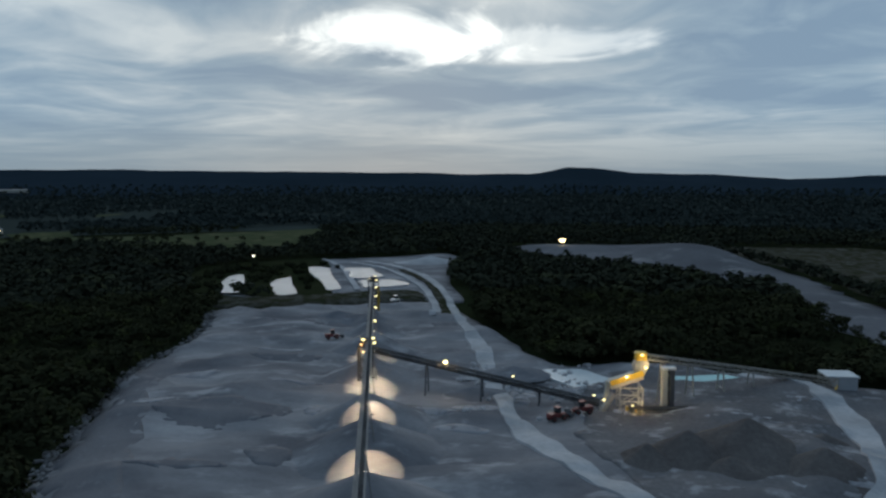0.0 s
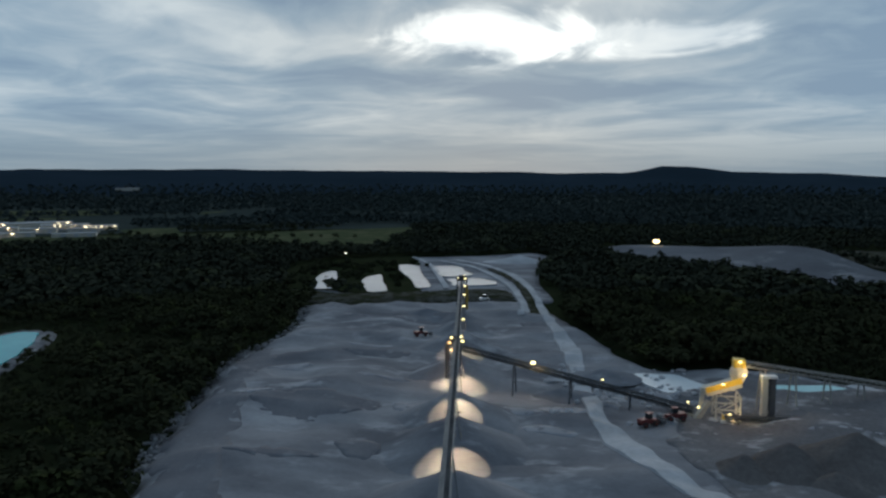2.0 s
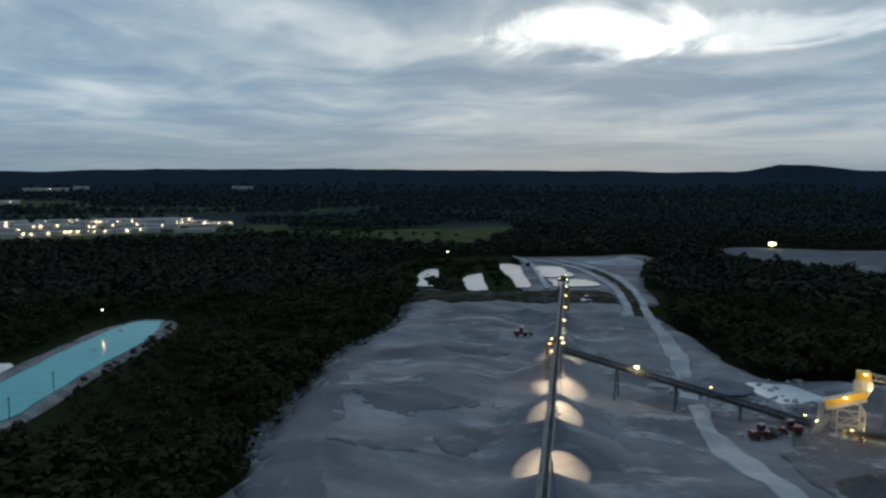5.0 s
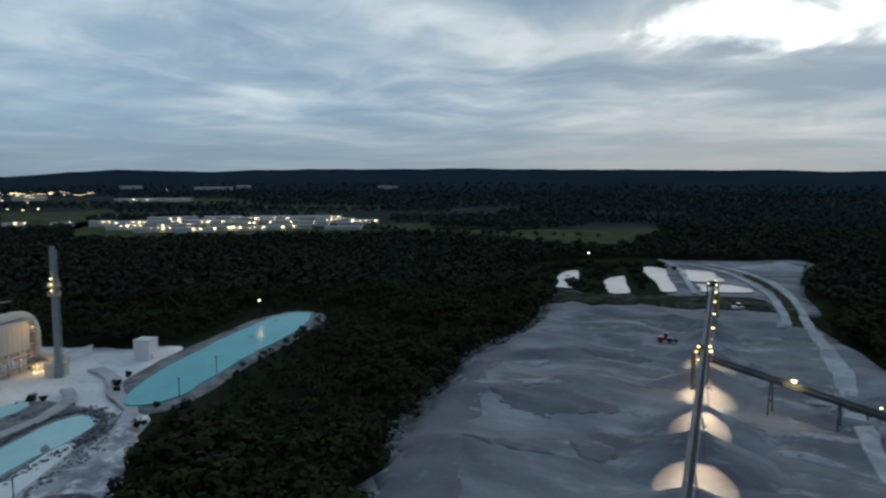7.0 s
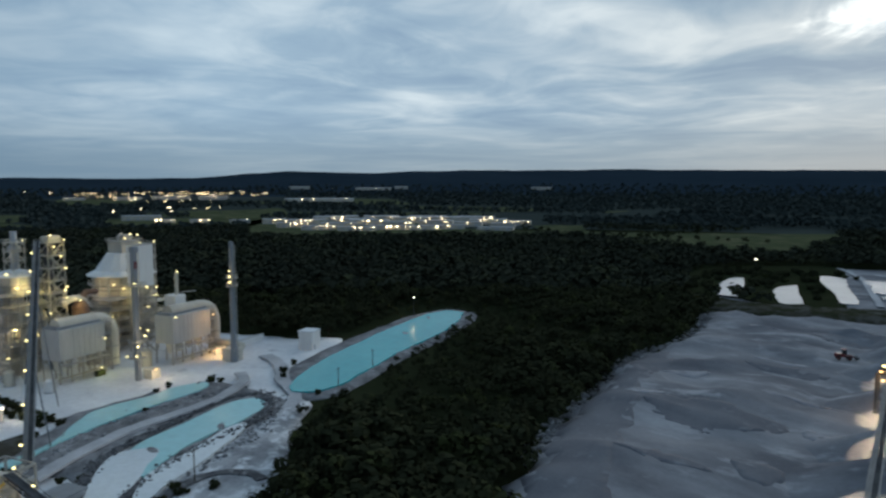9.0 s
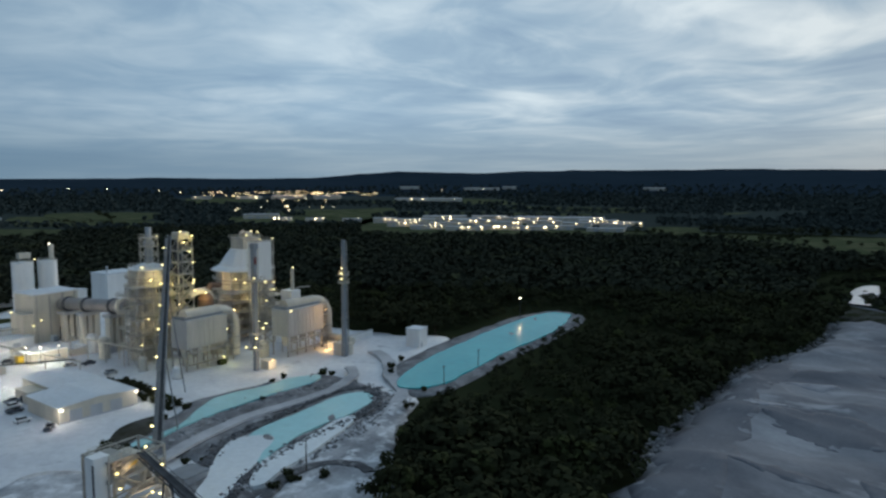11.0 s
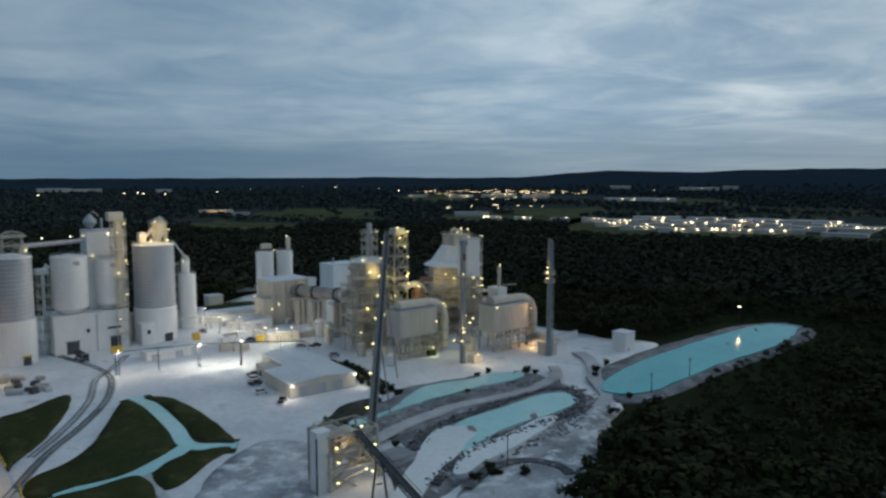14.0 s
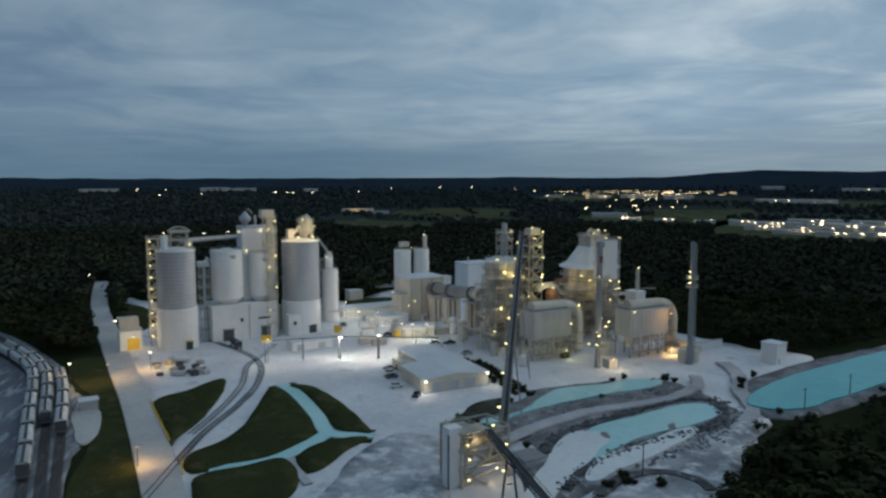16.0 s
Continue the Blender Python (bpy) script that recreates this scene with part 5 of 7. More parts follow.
def conveyor(name, A, B, lab, lamps=(), width=2.0, deep=1.6, trestles=(), mat=None, post=1.8, glowmat=None, bays=0, belt=True):
    """A belt conveyor on a truss: chords, cross bars, belt, walkway and trestle legs."""
    mat = mat or M_STEEL
    o = thing(name, A.x, A.y, 0, 0, lab, "conveyor")
    q = B - A
    side = Vector((-q.y, q.x, 0)).normalized()
    base = Vector((0, 0, A.z))
    up = Vector((0, 0, 1))
    n = bays or max(4, int(q.length / 4))
    for s in (-1, 1):
        for h in (0, deep):
            part("chord", beam(base + side * s * width / 2 + up * h, base + q + side * s * width / 2 + up * h, 0.24), mat, o)
        bm = bmesh.new()
        for k in range(n):
            a, b = base + q * (k / n) + side * s * width / 2, base + q * ((k + 1) / n) + side * s * width / 2
            beam(a, a + up * deep, 0.14, bm=bm)
            beam(a + up * deep * (k % 2), b + up * deep * ((k + 1) % 2), 0.12, bm=bm)
        part("side_lacing", bm, mat, o)
    if belt:
        part("belt", beam(base + up * deep * 0.9, base + q + up * deep * 0.9, width * 0.62, 0.16), M_BELT, o)
        part("return_belt", beam(base + up * deep * 0.25, base + q + up * deep * 0.25, width * 0.62, 0.1), M_BELT, o)
    part("walkway", beam(base + side * (width / 2 + 0.4) + up * 0.4, base + q + side * (width / 2 + 0.4) + up * 0.4, 0.65, 0.1), mat, o)
    part("walkway_rail", beam(base + side * (width / 2 + 0.7) + up * 1.3, base + q + side * (width / 2 + 0.7) + up * 1.3, 0.09), mat, o)
    for t in trestles:
        c = base + q * t
        for s in (-1, 1):
            part("trestle_leg", beam(c + side * s * width / 2, Vector((c.x, c.y, 0.2)) + side * s * (width / 2 + c.z * 0.12), 0.35), mat, o)
        part("trestle_brace", beam(c * 1 + side * width / 2 - up * c.z * 0.5, c - side * width / 2 - up * c.z * 0.5, 0.25), mat, o)
    for t in lamps:
        c = base + q * t + side * (width / 2 + 0.9)
        part("lamp_post", beam(c, c + up * (deep + post), 0.12), mat, o)
        add_lamp(o, *(c + up * (deep + post)), glowmat or G_WARM, 0.4)
    return o


conveyor("inclined_conveyor", A, B, "long inclined belt conveyor rising to the elevator tower", [0.03, 0.15, 0.27, 0.39, 0.51, 0.63, 0.75, 0.87], 1.3, 1.5, (0.3, 0.62, 0.88), M_TRUSS)
conveyor("feed_conveyor", Vector((-147.6, 53.6, 12.0)), Vector((-67.6, 57.1, 1.6)), "dark belt conveyor leaving the screening tower", [], 1.3, 1.2, (0.15, 0.4, 0.7), M_DARK)

# -- screening tower at the foot of it
t = thing("screening_tower", -152.5, 52.0, 0.3, RZ, "open steel screening tower with yellow-lit floors", "screening tower")
lattice(t, 13, 9, 0, 12.5, 3, M_STEEL, 0.4, floors=False)
for zz, yy, ww in ((4.2, 3.5, 5.5), (8.4, -2.0, 7.0), (8.4, 4.6, 3.0), (12.4, -3.6, 5.0)):
    part("floor_grating", box(0.5, yy, zz, 7.5, ww, 0.15), M_STEEL, t)
    rail(t, ww, 7.5, zz + 0.15, M_CREAM, 0.5, yy)
part("feed_pipe", pipe([(2, 5.5, 12), (3, 3, 9), (3.5, 1.5, 5)], 0.5, 8), M_CREAM, t)
part("motor", box(3.0, 4.0, 4.4, 1.6, 1.2, 1.2, bevel=0.15), M_DARK, t)
part("screen_box", box(0, 0.2, 8.8, 4.6, 4.6, 3.0, bevel=0.2), M_CREAM, t, "dusty vibrating screen")
part("screen_motor", box(2.5, 0.2, 9.2, 0.8, 2.0, 1.2, bevel=0.15), M_YELLOW, t)
for k in range(4):
    part("girder", beam((4.6, -6.2, 2.0 + 3.1 * k), (4.6, 6.2, 3.2 + 3.1 * k), 0.3), M_STEEL, t)
part("waste_chute", beam((3.5, 4.5, 8.5), (6.0, 6.5, 1.0), 0.9), M_STEEL, t)
part("dust_pipe", pipe([(1.5, -3.5, 0.5), (1.5, -3.5, 10.5), (1.0, -1.5, 12.2)], 0.45, 8), M_CREAM, t)
part("bin", lathe([(0.6, 4), (2.6, 8.5), (2.6, 9)], 4, y=-1), M_CREAM, t)
part("chute", beam((1, 2.5, 11), (2.5, 4.5, 4.5), 1.2), M_STEEL, t)
part("white_tower", box(2.2, -7.4, 0, 3.0, 3.5, 14, bevel=0.1), M_WHITE, t, "narrow white clad lift shaft")
part("pole", beam((4.2, -9.6, 0), (4.2, -9.6, 13), 0.3), M_DARK, t)
stairs(t, 5, 0, 12.5, 4, 5.0, -2.5, M_STEEL)
for q in ((4.9, -4.4, 6.5), (4.9, -4.6, 1.8), (4.9, 3.0, 3.0), (4.9, 5.6, 8.2), (4.9, 1.8, 13.4), (5.0, -5, 10), (4.9, 4.8, 2.0)):
    add_lamp(t, *q, G_WARM, 0.35)
lamp(-146.5, 50.5, 11.0, 260, WARM)
lamp(-146.0, 54.5, 4.0, 260, WARM)

# -- workshop
b = thing("workshop", -218.5, 68.2, 0.2, 9, "low white workshop with a shallow roof and stepped plan", "building")


def gabled(y0, y1, x0, x1, eave, ridge):
    """A hall with a shallow gable along its length."""
    bm = bmesh.new()
    prof = [(y0, 0), (y1, 0), (y1, eave), ((y0 + y1) / 2, ridge), (y0, eave)]
    rings = [[bm.verts.new((x_, y_, z_)) for y_, z_ in prof] for x_ in (x0, x1)]
    for k in range(5):
        bm.faces.new((rings[0][k], rings[0][(k + 1) % 5], rings[1][(k + 1) % 5], rings[1][k]))
    bm.faces.new(rings[0])
    bm.faces.new(rings[1][::-1])
    bmesh.ops.recalc_face_normals(bm, faces=bm.faces)
    return bm


def roof_sheets(parent, y0, y1, x0, x1, eave, ridge, mat):
    c = (y0 + y1) / 2
    for ye in (y0, y1):
        s_ = 1 if ye > c else -1
        bm = bmesh.new()
        q = [bm.verts.new((x_, y_, z_ + h)) for h in (0.03, 0.25) for x_, y_, z_ in
             ((x0 - 0.3, c, ridge), (x1 + 0.3, c, ridge), (x1 + 0.3, ye + 0.4 * s_, eave - 0.05), (x0 - 0.3, ye + 0.4 * s_, eave - 0.05))]
        for f in ((0, 1, 2, 3), (4, 5, 6, 7), (0, 1, 5, 4), (1, 2, 6, 5), (2, 3, 7, 6), (3, 0, 4, 7)):
            bm.faces.new([q[i] for i in f])
        bmesh.ops.recalc_face_normals(bm, faces=bm.faces)
        part("roof_slope", bm, mat, parent)


part("wall", gabled(-11.75, 11.75, -20, 0, 4.8, 5.7), M_CREAM, b)
part("rear_wall", gabled(-3.7, 11.7, -43, -20.01, 4.7, 5.4), M_CREAM, b)
roof_sheets(b, -11.75, 11.75, -20, 0, 4.85, 5.75, M_ROOF)
roof_sheets(b, -3.7, 11.7, -43, -20.4, 4.75, 5.45, M_ROOF)
for yy in (-7, -1, 5):
    part("roller_door", box(0.06, yy, 0, 0.12, 3.6, 3.6), M_GREY, b)
part("plinth", box(0.1, 0, 0, 0.2, 23.6, 0.6), M_GREY, b)
part("office_annex", box(-31, -6.5, 0, 9, 5, 3.8, bevel=0.1), M_CREAM, b)
part("annex_door", box(-31, -9.05, 0, 1.2, 0.12, 2.1), M_DARK, b)
for q in ((0.6, -11.2, 4.3), (0.6, 11.2, 4.5)):
    add_lamp(b, *q, G_WHITE, 0.5)
lamp(-214.5, 55.0, 4.0, 420, COOL)
lamp(-217.5, 81.5, 4.0, 300, COOL)


# ---- the quarry side ----
def pile(x, y, h, lab, mat, wide=1.0, seed=0.0, slope=0.62, z=0.3):
    """A tipped cone of stone with a rounded top, rills and a spread foot."""
    bm = bmesh.new()
    R = 1.22 * h / slope
    rings, seg = 14, 40
    rows = []
    for i in range(1, rings + 1):
        t = i / rings
        row = []
        for k in range(seg):
            a = 2 * math.pi * k / seg
            rr = R * t * (1 + 0.10 * fbm(math.cos(a), math.sin(a), 1.3, seed + 3)) * (1 + 0.25 * max(0, t - 0.75))
            zz = h * (1 - t) ** 1.3 + 0.25 * fbm(x + rr * math.cos(a), y + rr * math.sin(a), 0.25, seed) * min(1, t * 3) - (0.5 if i == rings else 0)
            zz = min(zz, h * 0.965)
            row.append(bm.verts.new((wide * rr * math.cos(a), rr * math.sin(a), zz)))
        rows.append(row)
    c = bm.verts.new((0, 0, h * 0.972))
    for k in range(seg):
        bm.faces.new((c, rows[0][k], rows[0][(k + 1) % seg]))
    for u, v in zip(rows, rows[1:]):
        for k in range(seg):
            bm.faces.new((u[k], v[k], v[(k + 1) % seg], u[(k + 1) % seg]))
    ob = link("mound", bm, mat, smooth=True)
    ob.location = (x, y, z)
    return tagged(ob, lab, "mound", "stone mounds")


for k, (x, y, h) in enumerate(PILES):
    pile(x, y, h, "grey cone of screened stone under the long conveyor", M_SAND, 1.12, k * 3.1, 0.56, z=0.8)
for k, (x, y, h, w) in enumerate(((52, 163, 6.5, 1.0), (63, 166, 8.5, 1.0), (79, 169, 10.5, 1.1), (92, 158, 7, 1.3), (70, 157, 5.5, 1.2), (100, 172, 5, 1.4))):
    pile(x, y, h, "dark brownish heap of raw quarry stone", M_BROWN, w, 20 + k * 2.3, 0.66, z=1.2)
for k, (x, y, h, w) in enumerate(((-44, 345, 4.5, 1.5), (-52, 205, 3.6, 2.2), (30, 245, 3.0, 1.4), (14, 222, 2.5, 1.6))):
    pile(x, y, h, "low dark grey heap of fine stone", M_PILE, w, 40 + k * 1.7, 0.4, z=1.5)

strip("haul_track", [(-51, 595), (-26, 563), (-5, 512), (6.4, 457), (12, 402), (14.5, 352), (18, 312), (21, 280), (22, 254), (22, 233), (23, 212), (24.2, 194), (28.7, 173), (36.3, 155.6), (43, 141), (52, 122)],
      lambda s: 4.6 + 2.6 * s + 0.9 * math.sin(17 * s) + 0.6 * math.sin(41 * s + 1), 0.4, M_ROAD, "pale dusty haul track winding past the ponds", "road", over=lambda x, y: ground_z(x, y), n=14)
strip("haul_track", [(-62, 585), (-40, 560), (-28, 535), (-15, 497), (-3.4, 450), (2.4, 402), (4.5, 366), (2, 345)], 4.4, 0.42, M_ROAD, "pale dusty side track by the ponds", "road", over=lambda x, y: ground_z(x, y), n=14)
strip("drainage_ditch", [(-20, 540), (-7, 500), (2, 462), (7.2, 405), (9, 372), (10, 350)], 5.0, 0.36, M_SCRUB, "dark weedy ditch between the two haul tracks", "ditch", over=lambda x, y: ground_z(x, y), n=14)
strip("haul_track", [(82, 130), (97, 142), (108, 162), (117, 190), (119, 215), (108, 236)], lambda s: 7.2 + 1.6 * math.sin(13 * s) + 0.9 * math.sin(37 * s), 0.55, M_ROAD, "pale dusty loop track round the brown heaps", "road", over=lambda x, y: ground_z(x, y), n=14)
patch("raw_stone_ground", [(45, 216), (56, 236), (73, 252), (100, 246), (125, 229), (150, 222), (172, 200), (150, 165), (112, 140), (75, 128), (50, 132), (45, 150), (40, 176), (44, 196)], 0.16, M_RAW,
      "dark brownish stony ground round the crusher", "ground", 2.5, lambda x, y, d: ground_z(x, y), ragged=5, skirt=-0.2)
patch("plant_pool", [(40, 250), (52, 254), (60, 246), (63, 234), (54, 227), (46, 236)], ground_z(52, 240) + 0.5, M_SILT, "pale silted pool beside the crusher", "pool", ragged=2, skirt=1.5)
patch("plant_pool", [(76, 224), (88, 221), (104, 227), (100, 234), (84, 233)], ground_z(90, 227) + 0.5, M_POND, "milky pool behind the crusher", "pool", ragged=2, skirt=1.5)
b = patch("dam", [(-142, 428), (-105, 415), (-73, 420), (-37, 433), (-6, 438), (-4, 404), (-33, 395), (-66, 387), (-88, 380), (-112, 384), (-130, 402)], 0.2, M_SCRUB, "dark scrubby earth dam below the ponds", "dam", 4, lambda x, y, d: 2.4 * min(1, d / 7) + 0.8 * abs(fbm(x, y, 0.1, 9)), ragged=3)

for cx, cy, rx, ry in ((-59, 197, 19, 10.5), (-54, 263, 14, 5), (-45, 330, 12, 4), (8, 330, 7, 6), (40, 232, 8, 5), (-60, 158, 13, 3.5), (-38, 166, 6, 6)):
    patch("stone_fines", [(cx + rx * math.cos(a) * (1 + 0.15 * math.sin(3 * a)), cy + ry * math.sin(a)) for a in [2 * math.pi * k / 12 for k in range(12)]], 0.12, M_FINES,
          "dark drift of fine stone on the field", "ground", 2.5, lambda x, y, d: ground_z(x, y) - 0.12 + 0.22 * min(1, d / 3), ragged=1.5, skirt=-0.2)
for k, (cx, cy, rx, ry) in enumerate(((-78, 240, 9, 4), (-84, 205, 8, 3.5), (-40, 225, 10, 3), (-58, 280, 10, 3), (-30, 200, 7, 3), (2, 200, 8, 4), (16, 250, 7, 4), (-70, 340, 12, 4), (0, 360, 9, 6), (88, 190, 12, 3), (112, 205, 10, 3), (104, 148, 14, 5), (30, 215, 5, 5), (60, 186, 9, 2.5), (44, 222, 6, 3), (14, 206, 8, 5), (8, 186, 7, 3), (74, 198, 8, 2))):
    patch("lime_drift", [(cx + rx * math.cos(a) * (1 + 0.2 * math.sin(2 * a + k)), cy + ry * math.sin(a)) for a in [2 * math.pi * j / 10 for j in range(10)]], 0.14, M_DRIFT,
          "pale drift of lime dust on the field", "ground", 2.5, lambda x, y, d: ground_z(x, y) - 0.14 + 0.24 * min(1, d / 3), ragged=3.5, skirt=-0.2)

# strip along the wooded edge, coloured darker than the field inside it
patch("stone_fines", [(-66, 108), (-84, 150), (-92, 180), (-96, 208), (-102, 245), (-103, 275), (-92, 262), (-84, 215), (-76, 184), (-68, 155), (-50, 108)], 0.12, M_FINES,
      "dark band of stone along the wooded edge", "ground", 3.0, lambda x, y, d: ground_z(x, y) - 0.12 + 0.22 * min(1, d / 4), ragged=4, skirt=-0.2)

# long overhead conveyor down the row of piles
C0, C1 = Vector((-10.6, 104, 17.6)), Vector((-27.9, 361, 16.6))
conveyor("overhead_conveyor", C0, C1, "long overhead belt conveyor on trestles above stone piles", [], 1.25, 1.0, (0.10, 0.235, 0.37, 0.47, 0.62, 0.76, 0.9), M_TRUSS, bays=60)
hd = thing("drive_tower", -28.3, 366, 0.2, 4, "dark drive head at the conveyor's far end", "steel tower")
lattice(hd, 5, 5, 0, 17, 4, M_DARK, 0.35)
part("drive_housing", box(0, 0, 17.2, 3.5, 3.5, 2.2, bevel=0.3), M_DARK, hd)
part("stair", beam((2.6, -2.5, 0.5), (2.6, -16, 16.6), 1.0, 0.2), M_YELLOW, hd)
add_lamp(hd, 1.0, -2, 20.0)
add_lamp(hd, -2.0, -1.5, 18.4)
for y in (348, 325, 300, 273, 247, 213):
    x = -27.9 + (361 - y) * 17.3 / 257 + 1.6
    o = thing("conveyor_lamp", x, y, 18.2, 0, "warm lamp on a short post over the conveyor", "lamp", "conveyor lamps")
    part("post", beam((0, 0, -1.0), (0, 0, 2.0), 0.12), M_STEEL, o)
    add_lamp(o, 0, 0, 2.2, G_WARM, 0.55)
# shaded lamps hung under the conveyor, over the pile tops
for y, w in ((156.5, 6500), (186.5, 4500), (221, 5000), (262, 3000), (296, 2000)):
    x = -10.6 - (y - 104) * 0.0673
    for s in (-1, 1):
        o = thing("hanging_lamp", x + s * 1.5, y, 17.0, 0, "shaded lamp hung beside the conveyor above a pile", "lamp", "pile lamps")
        part("arm", beam((-s * 1.1, 0, 0.5), (0, 0, 0.4), 0.1), M_STEEL, o)
        part("shade", lathe([(0.12, 0.45), (0.42, 0.1), (0.42, 0.05)], 12), M_DARK, o)
        spot(x + s * 1.5, y, 16.8, 2.0 * w * (1.0 if s > 0 else 0.7), (1.0, 0.80, 0.52), 60)
# transfer tower with the crossing conveyor
t = thing("transfer_tower", -19.9, 226, 0.4, 4, "amber-lit steel transfer tower over the conveyor", "steel tower")
lattice(t, 3.6, 3.8, 0, 16.0, 4, M_DARK, 0.28, floors=False)
part("floor_grating", box(0, 0, 16.0, 4.4, 4.4, 0.15), M_DARK, t)
rail(t, 4.4, 4.4, 16.15, M_DARK)
part("drive_house", box(-0.6, 0.5, 16.2, 2.2, 2.4, 2.2, bevel=0.2), M_DARK, t)
part("stair", beam((-2.6, -3, 0.5), (-2.6, 2, 15.5), 0.8, 0.2), M_DARK, t)
for q, g in (((-1.0, -2.2, 18.6), G_WARM), ((-0.9, -2.4, 14.6), G_AMBER), ((-1.6, -2.3, 17.0), G_AMBER), ((2.2, -2, 18.9), G_WARM)):
    add_lamp(t, *q, g, 0.55)
lamp(-22.4, 221.0, 16.0, 600, AMBER)
conveyor("cross_conveyor", Vector((51.1, 206.5, 2.6)), Vector((-17.6, 225.3, 14.6)), "belt conveyor climbing from the crusher to the piles", [0.02, 0.36], 1.9, 1.4, (0.25, 0.5, 0.75), M_DARK)
conv_lamp = thing("floodlight", 5.4, 218.2, 11.2, 0, "warm floodlight on the crossing conveyor", "lamp")
part("post", beam((0, 0, -0.6), (0, 0, 1.6), 0.15), M_STEEL, conv_lamp)
add_lamp(conv_lamp, 0, 0, 1.8, G_WARM, 0.8)
lamp(5.4, 216.6, 12.6, 700, WARM)
conveyor("long_conveyor", Vector((134, 226, 3.0)), Vector((62, 206, 17.0)), "long thin conveyor on trestles behind the crusher", [], 2.0, 1.6, (0.15, 0.3, 0.45, 0.6, 0.75, 0.88), M_STEEL)
conveyor("flat_conveyor", Vector((58, 199, 3.2)), Vector((90, 198.5, 3.2)), "flat dark conveyor along the ground by the crusher", [], 1.8, 1.0, (0.1, 0.5, 0.9), M_DARK)

# crusher
c = thing("crusher", 60.2, 206.5, 0.6, -6, "yellow-lit steel crusher and screen on tall legs", "crusher")
lattice(c, 6.5, 6.5, 0, 8, 2, M_CREAM, 0.4, floors=False)
part("screen", beam((-6, 0, 8.2), (3.5, 0, 11.6), 5.0, 2.0), M_CREAM, c)
part("screen_side", beam((-6, -2.7, 9.2), (3.5, -2.7, 12.6), 0.3, 1.6), M_YELLOW, c)
part("feed_hopper", lathe([(1.2, 11.0), (2.4, 13.5), (2.4, 15.2), (1.6, 16.0)], 10, x=3.0), M_CREAM, c)
part("head_house", box(3.0, 0, 15.8, 3.2, 3.0, 2.4, bevel=0.2), M_YELLOW, c)
part("side_leg", beam((-7.5, -1, 0), (-6.5, -1, 9.5), 1.2), M_CREAM, c)
part("discharge", beam((-5, -2, 6), (-9, -4, 0.5), 1.4), M_STEEL, c)
part("motor", box(0, -3.2, 0.3, 3, 2, 2.2, bevel=0.2), M_YELLOW, c)
for q in ((3.0, -2.0, 17.8), (4.2, -2.2, 14.0), (0.5, -3.0, 2.8), (-7.8, -2.2, 4.0), (2.8, -3.2, 2.4), (-1.5, -3.2, 11.4)):
    add_lamp(c, *q, G_WARM, 0.5)
lamp(66.0, 201.5, 15.5, 1000, WARM)
lamp(58.0, 200.5, 12.5, 700, WARM)
lamp(61.5, 201.5, 2.6, 500, WARM)
s = thing("twin_column", 70.5, 203, 0.4, 0, "pair of tall pale steel columns by the crusher", "columns")
for k, m_ in ((-1.1, M_CREAM), (1.0, M_DARK)):
    part("column", box(k, 0, 0, 1.5, 1.8, 14.0, bevel=0.1), m_, s)
    part("cap", box(k, 0, 14.0, 2.0, 2.2, 0.7), M_WHITE, s)
for z in (4, 8, 12):
    part("tie", box(0, 0, z, 2.6, 0.5, 0.4), M_STEEL, s)
add_lamp(s, 2.6, -1.5, 0.8, G_WHITE, 0.35)
h = thing("hopper_house", 129.5, 217, 0.4, -8, "blue-grey clad hopper house with an open steel side", "building")
part("wall", box(1.6, 0, 0, 5.6, 7, 8.2, bevel=0.1), M_GREY, h)
part("roof", box(0, 0, 8.2, 9.6, 7.8, 0.35), M_ROOF, h)
lattice(h, 6.6, 3.4, 0, 8.1, 2, M_STEEL, 0.25, -3.0, 0, floors=False)
part("stair", beam((-4, -3.4, 0.4), (-1.5, -3.4, 5.5), 0.9, 0.15), M_YELLOW, h)


# ---- vehicles of the quarry ----
def loader(x, y, z, rz, mat, lab):
    v = thing("wheel_loader", x, y, z, rz, lab, "loader", "quarry machines")
    part("body", box(-1.2, 0, 1.0, 3.6, 2.2, 1.3, bevel=0.2), mat, v)
    part("cab", box(0.2, 0, 2.2, 1.5, 1.6, 1.5, bevel=0.15), M_GLASS, v)
    part("cab_roof", box(0.2, 0, 3.7, 1.7, 1.8, 0.15), mat, v)
    part("front_frame", box(2.0, 0, 0.9, 1.6, 1.5, 0.9, bevel=0.1), mat, v)
    for s in (-0.6, 0.6):
        part("lift_arm", beam((1.2, s, 1.9), (3.8, s, 0.8), 0.25), mat, v)
    part("bucket", box(4.3, 0, 0.3, 1.2, 2.9, 1.1, bevel=0.15), M_DARK, v)
    for wx in (-1.8, 1.8):
        for wy in (-1.15, 1.15):
            w = part("wheel", pipe([(wx, wy - 0.3, 0.8), (wx, wy + 0.3, 0.8)], 0.8, 16), M_RUBBER, v)
            part("rim", pipe([(wx, wy - 0.33, 0.8), (wx, wy + 0.33, 0.8)], 0.4, 12), mat, w)
    return v


for x, y, rz in ((-40.5, 296, 20),):
    loader(x, y, ground_z(x, y) + 0.3, rz, M_RED, "red wheel loader working beside the stone piles")
for x, y, rz in ((44.5, 199.3, 190), (36.3, 194.7, 30)):
    loader(x, y, ground_z(x, y) + 0.3, rz, M_RED, "red wheel loader parked by the crusher")
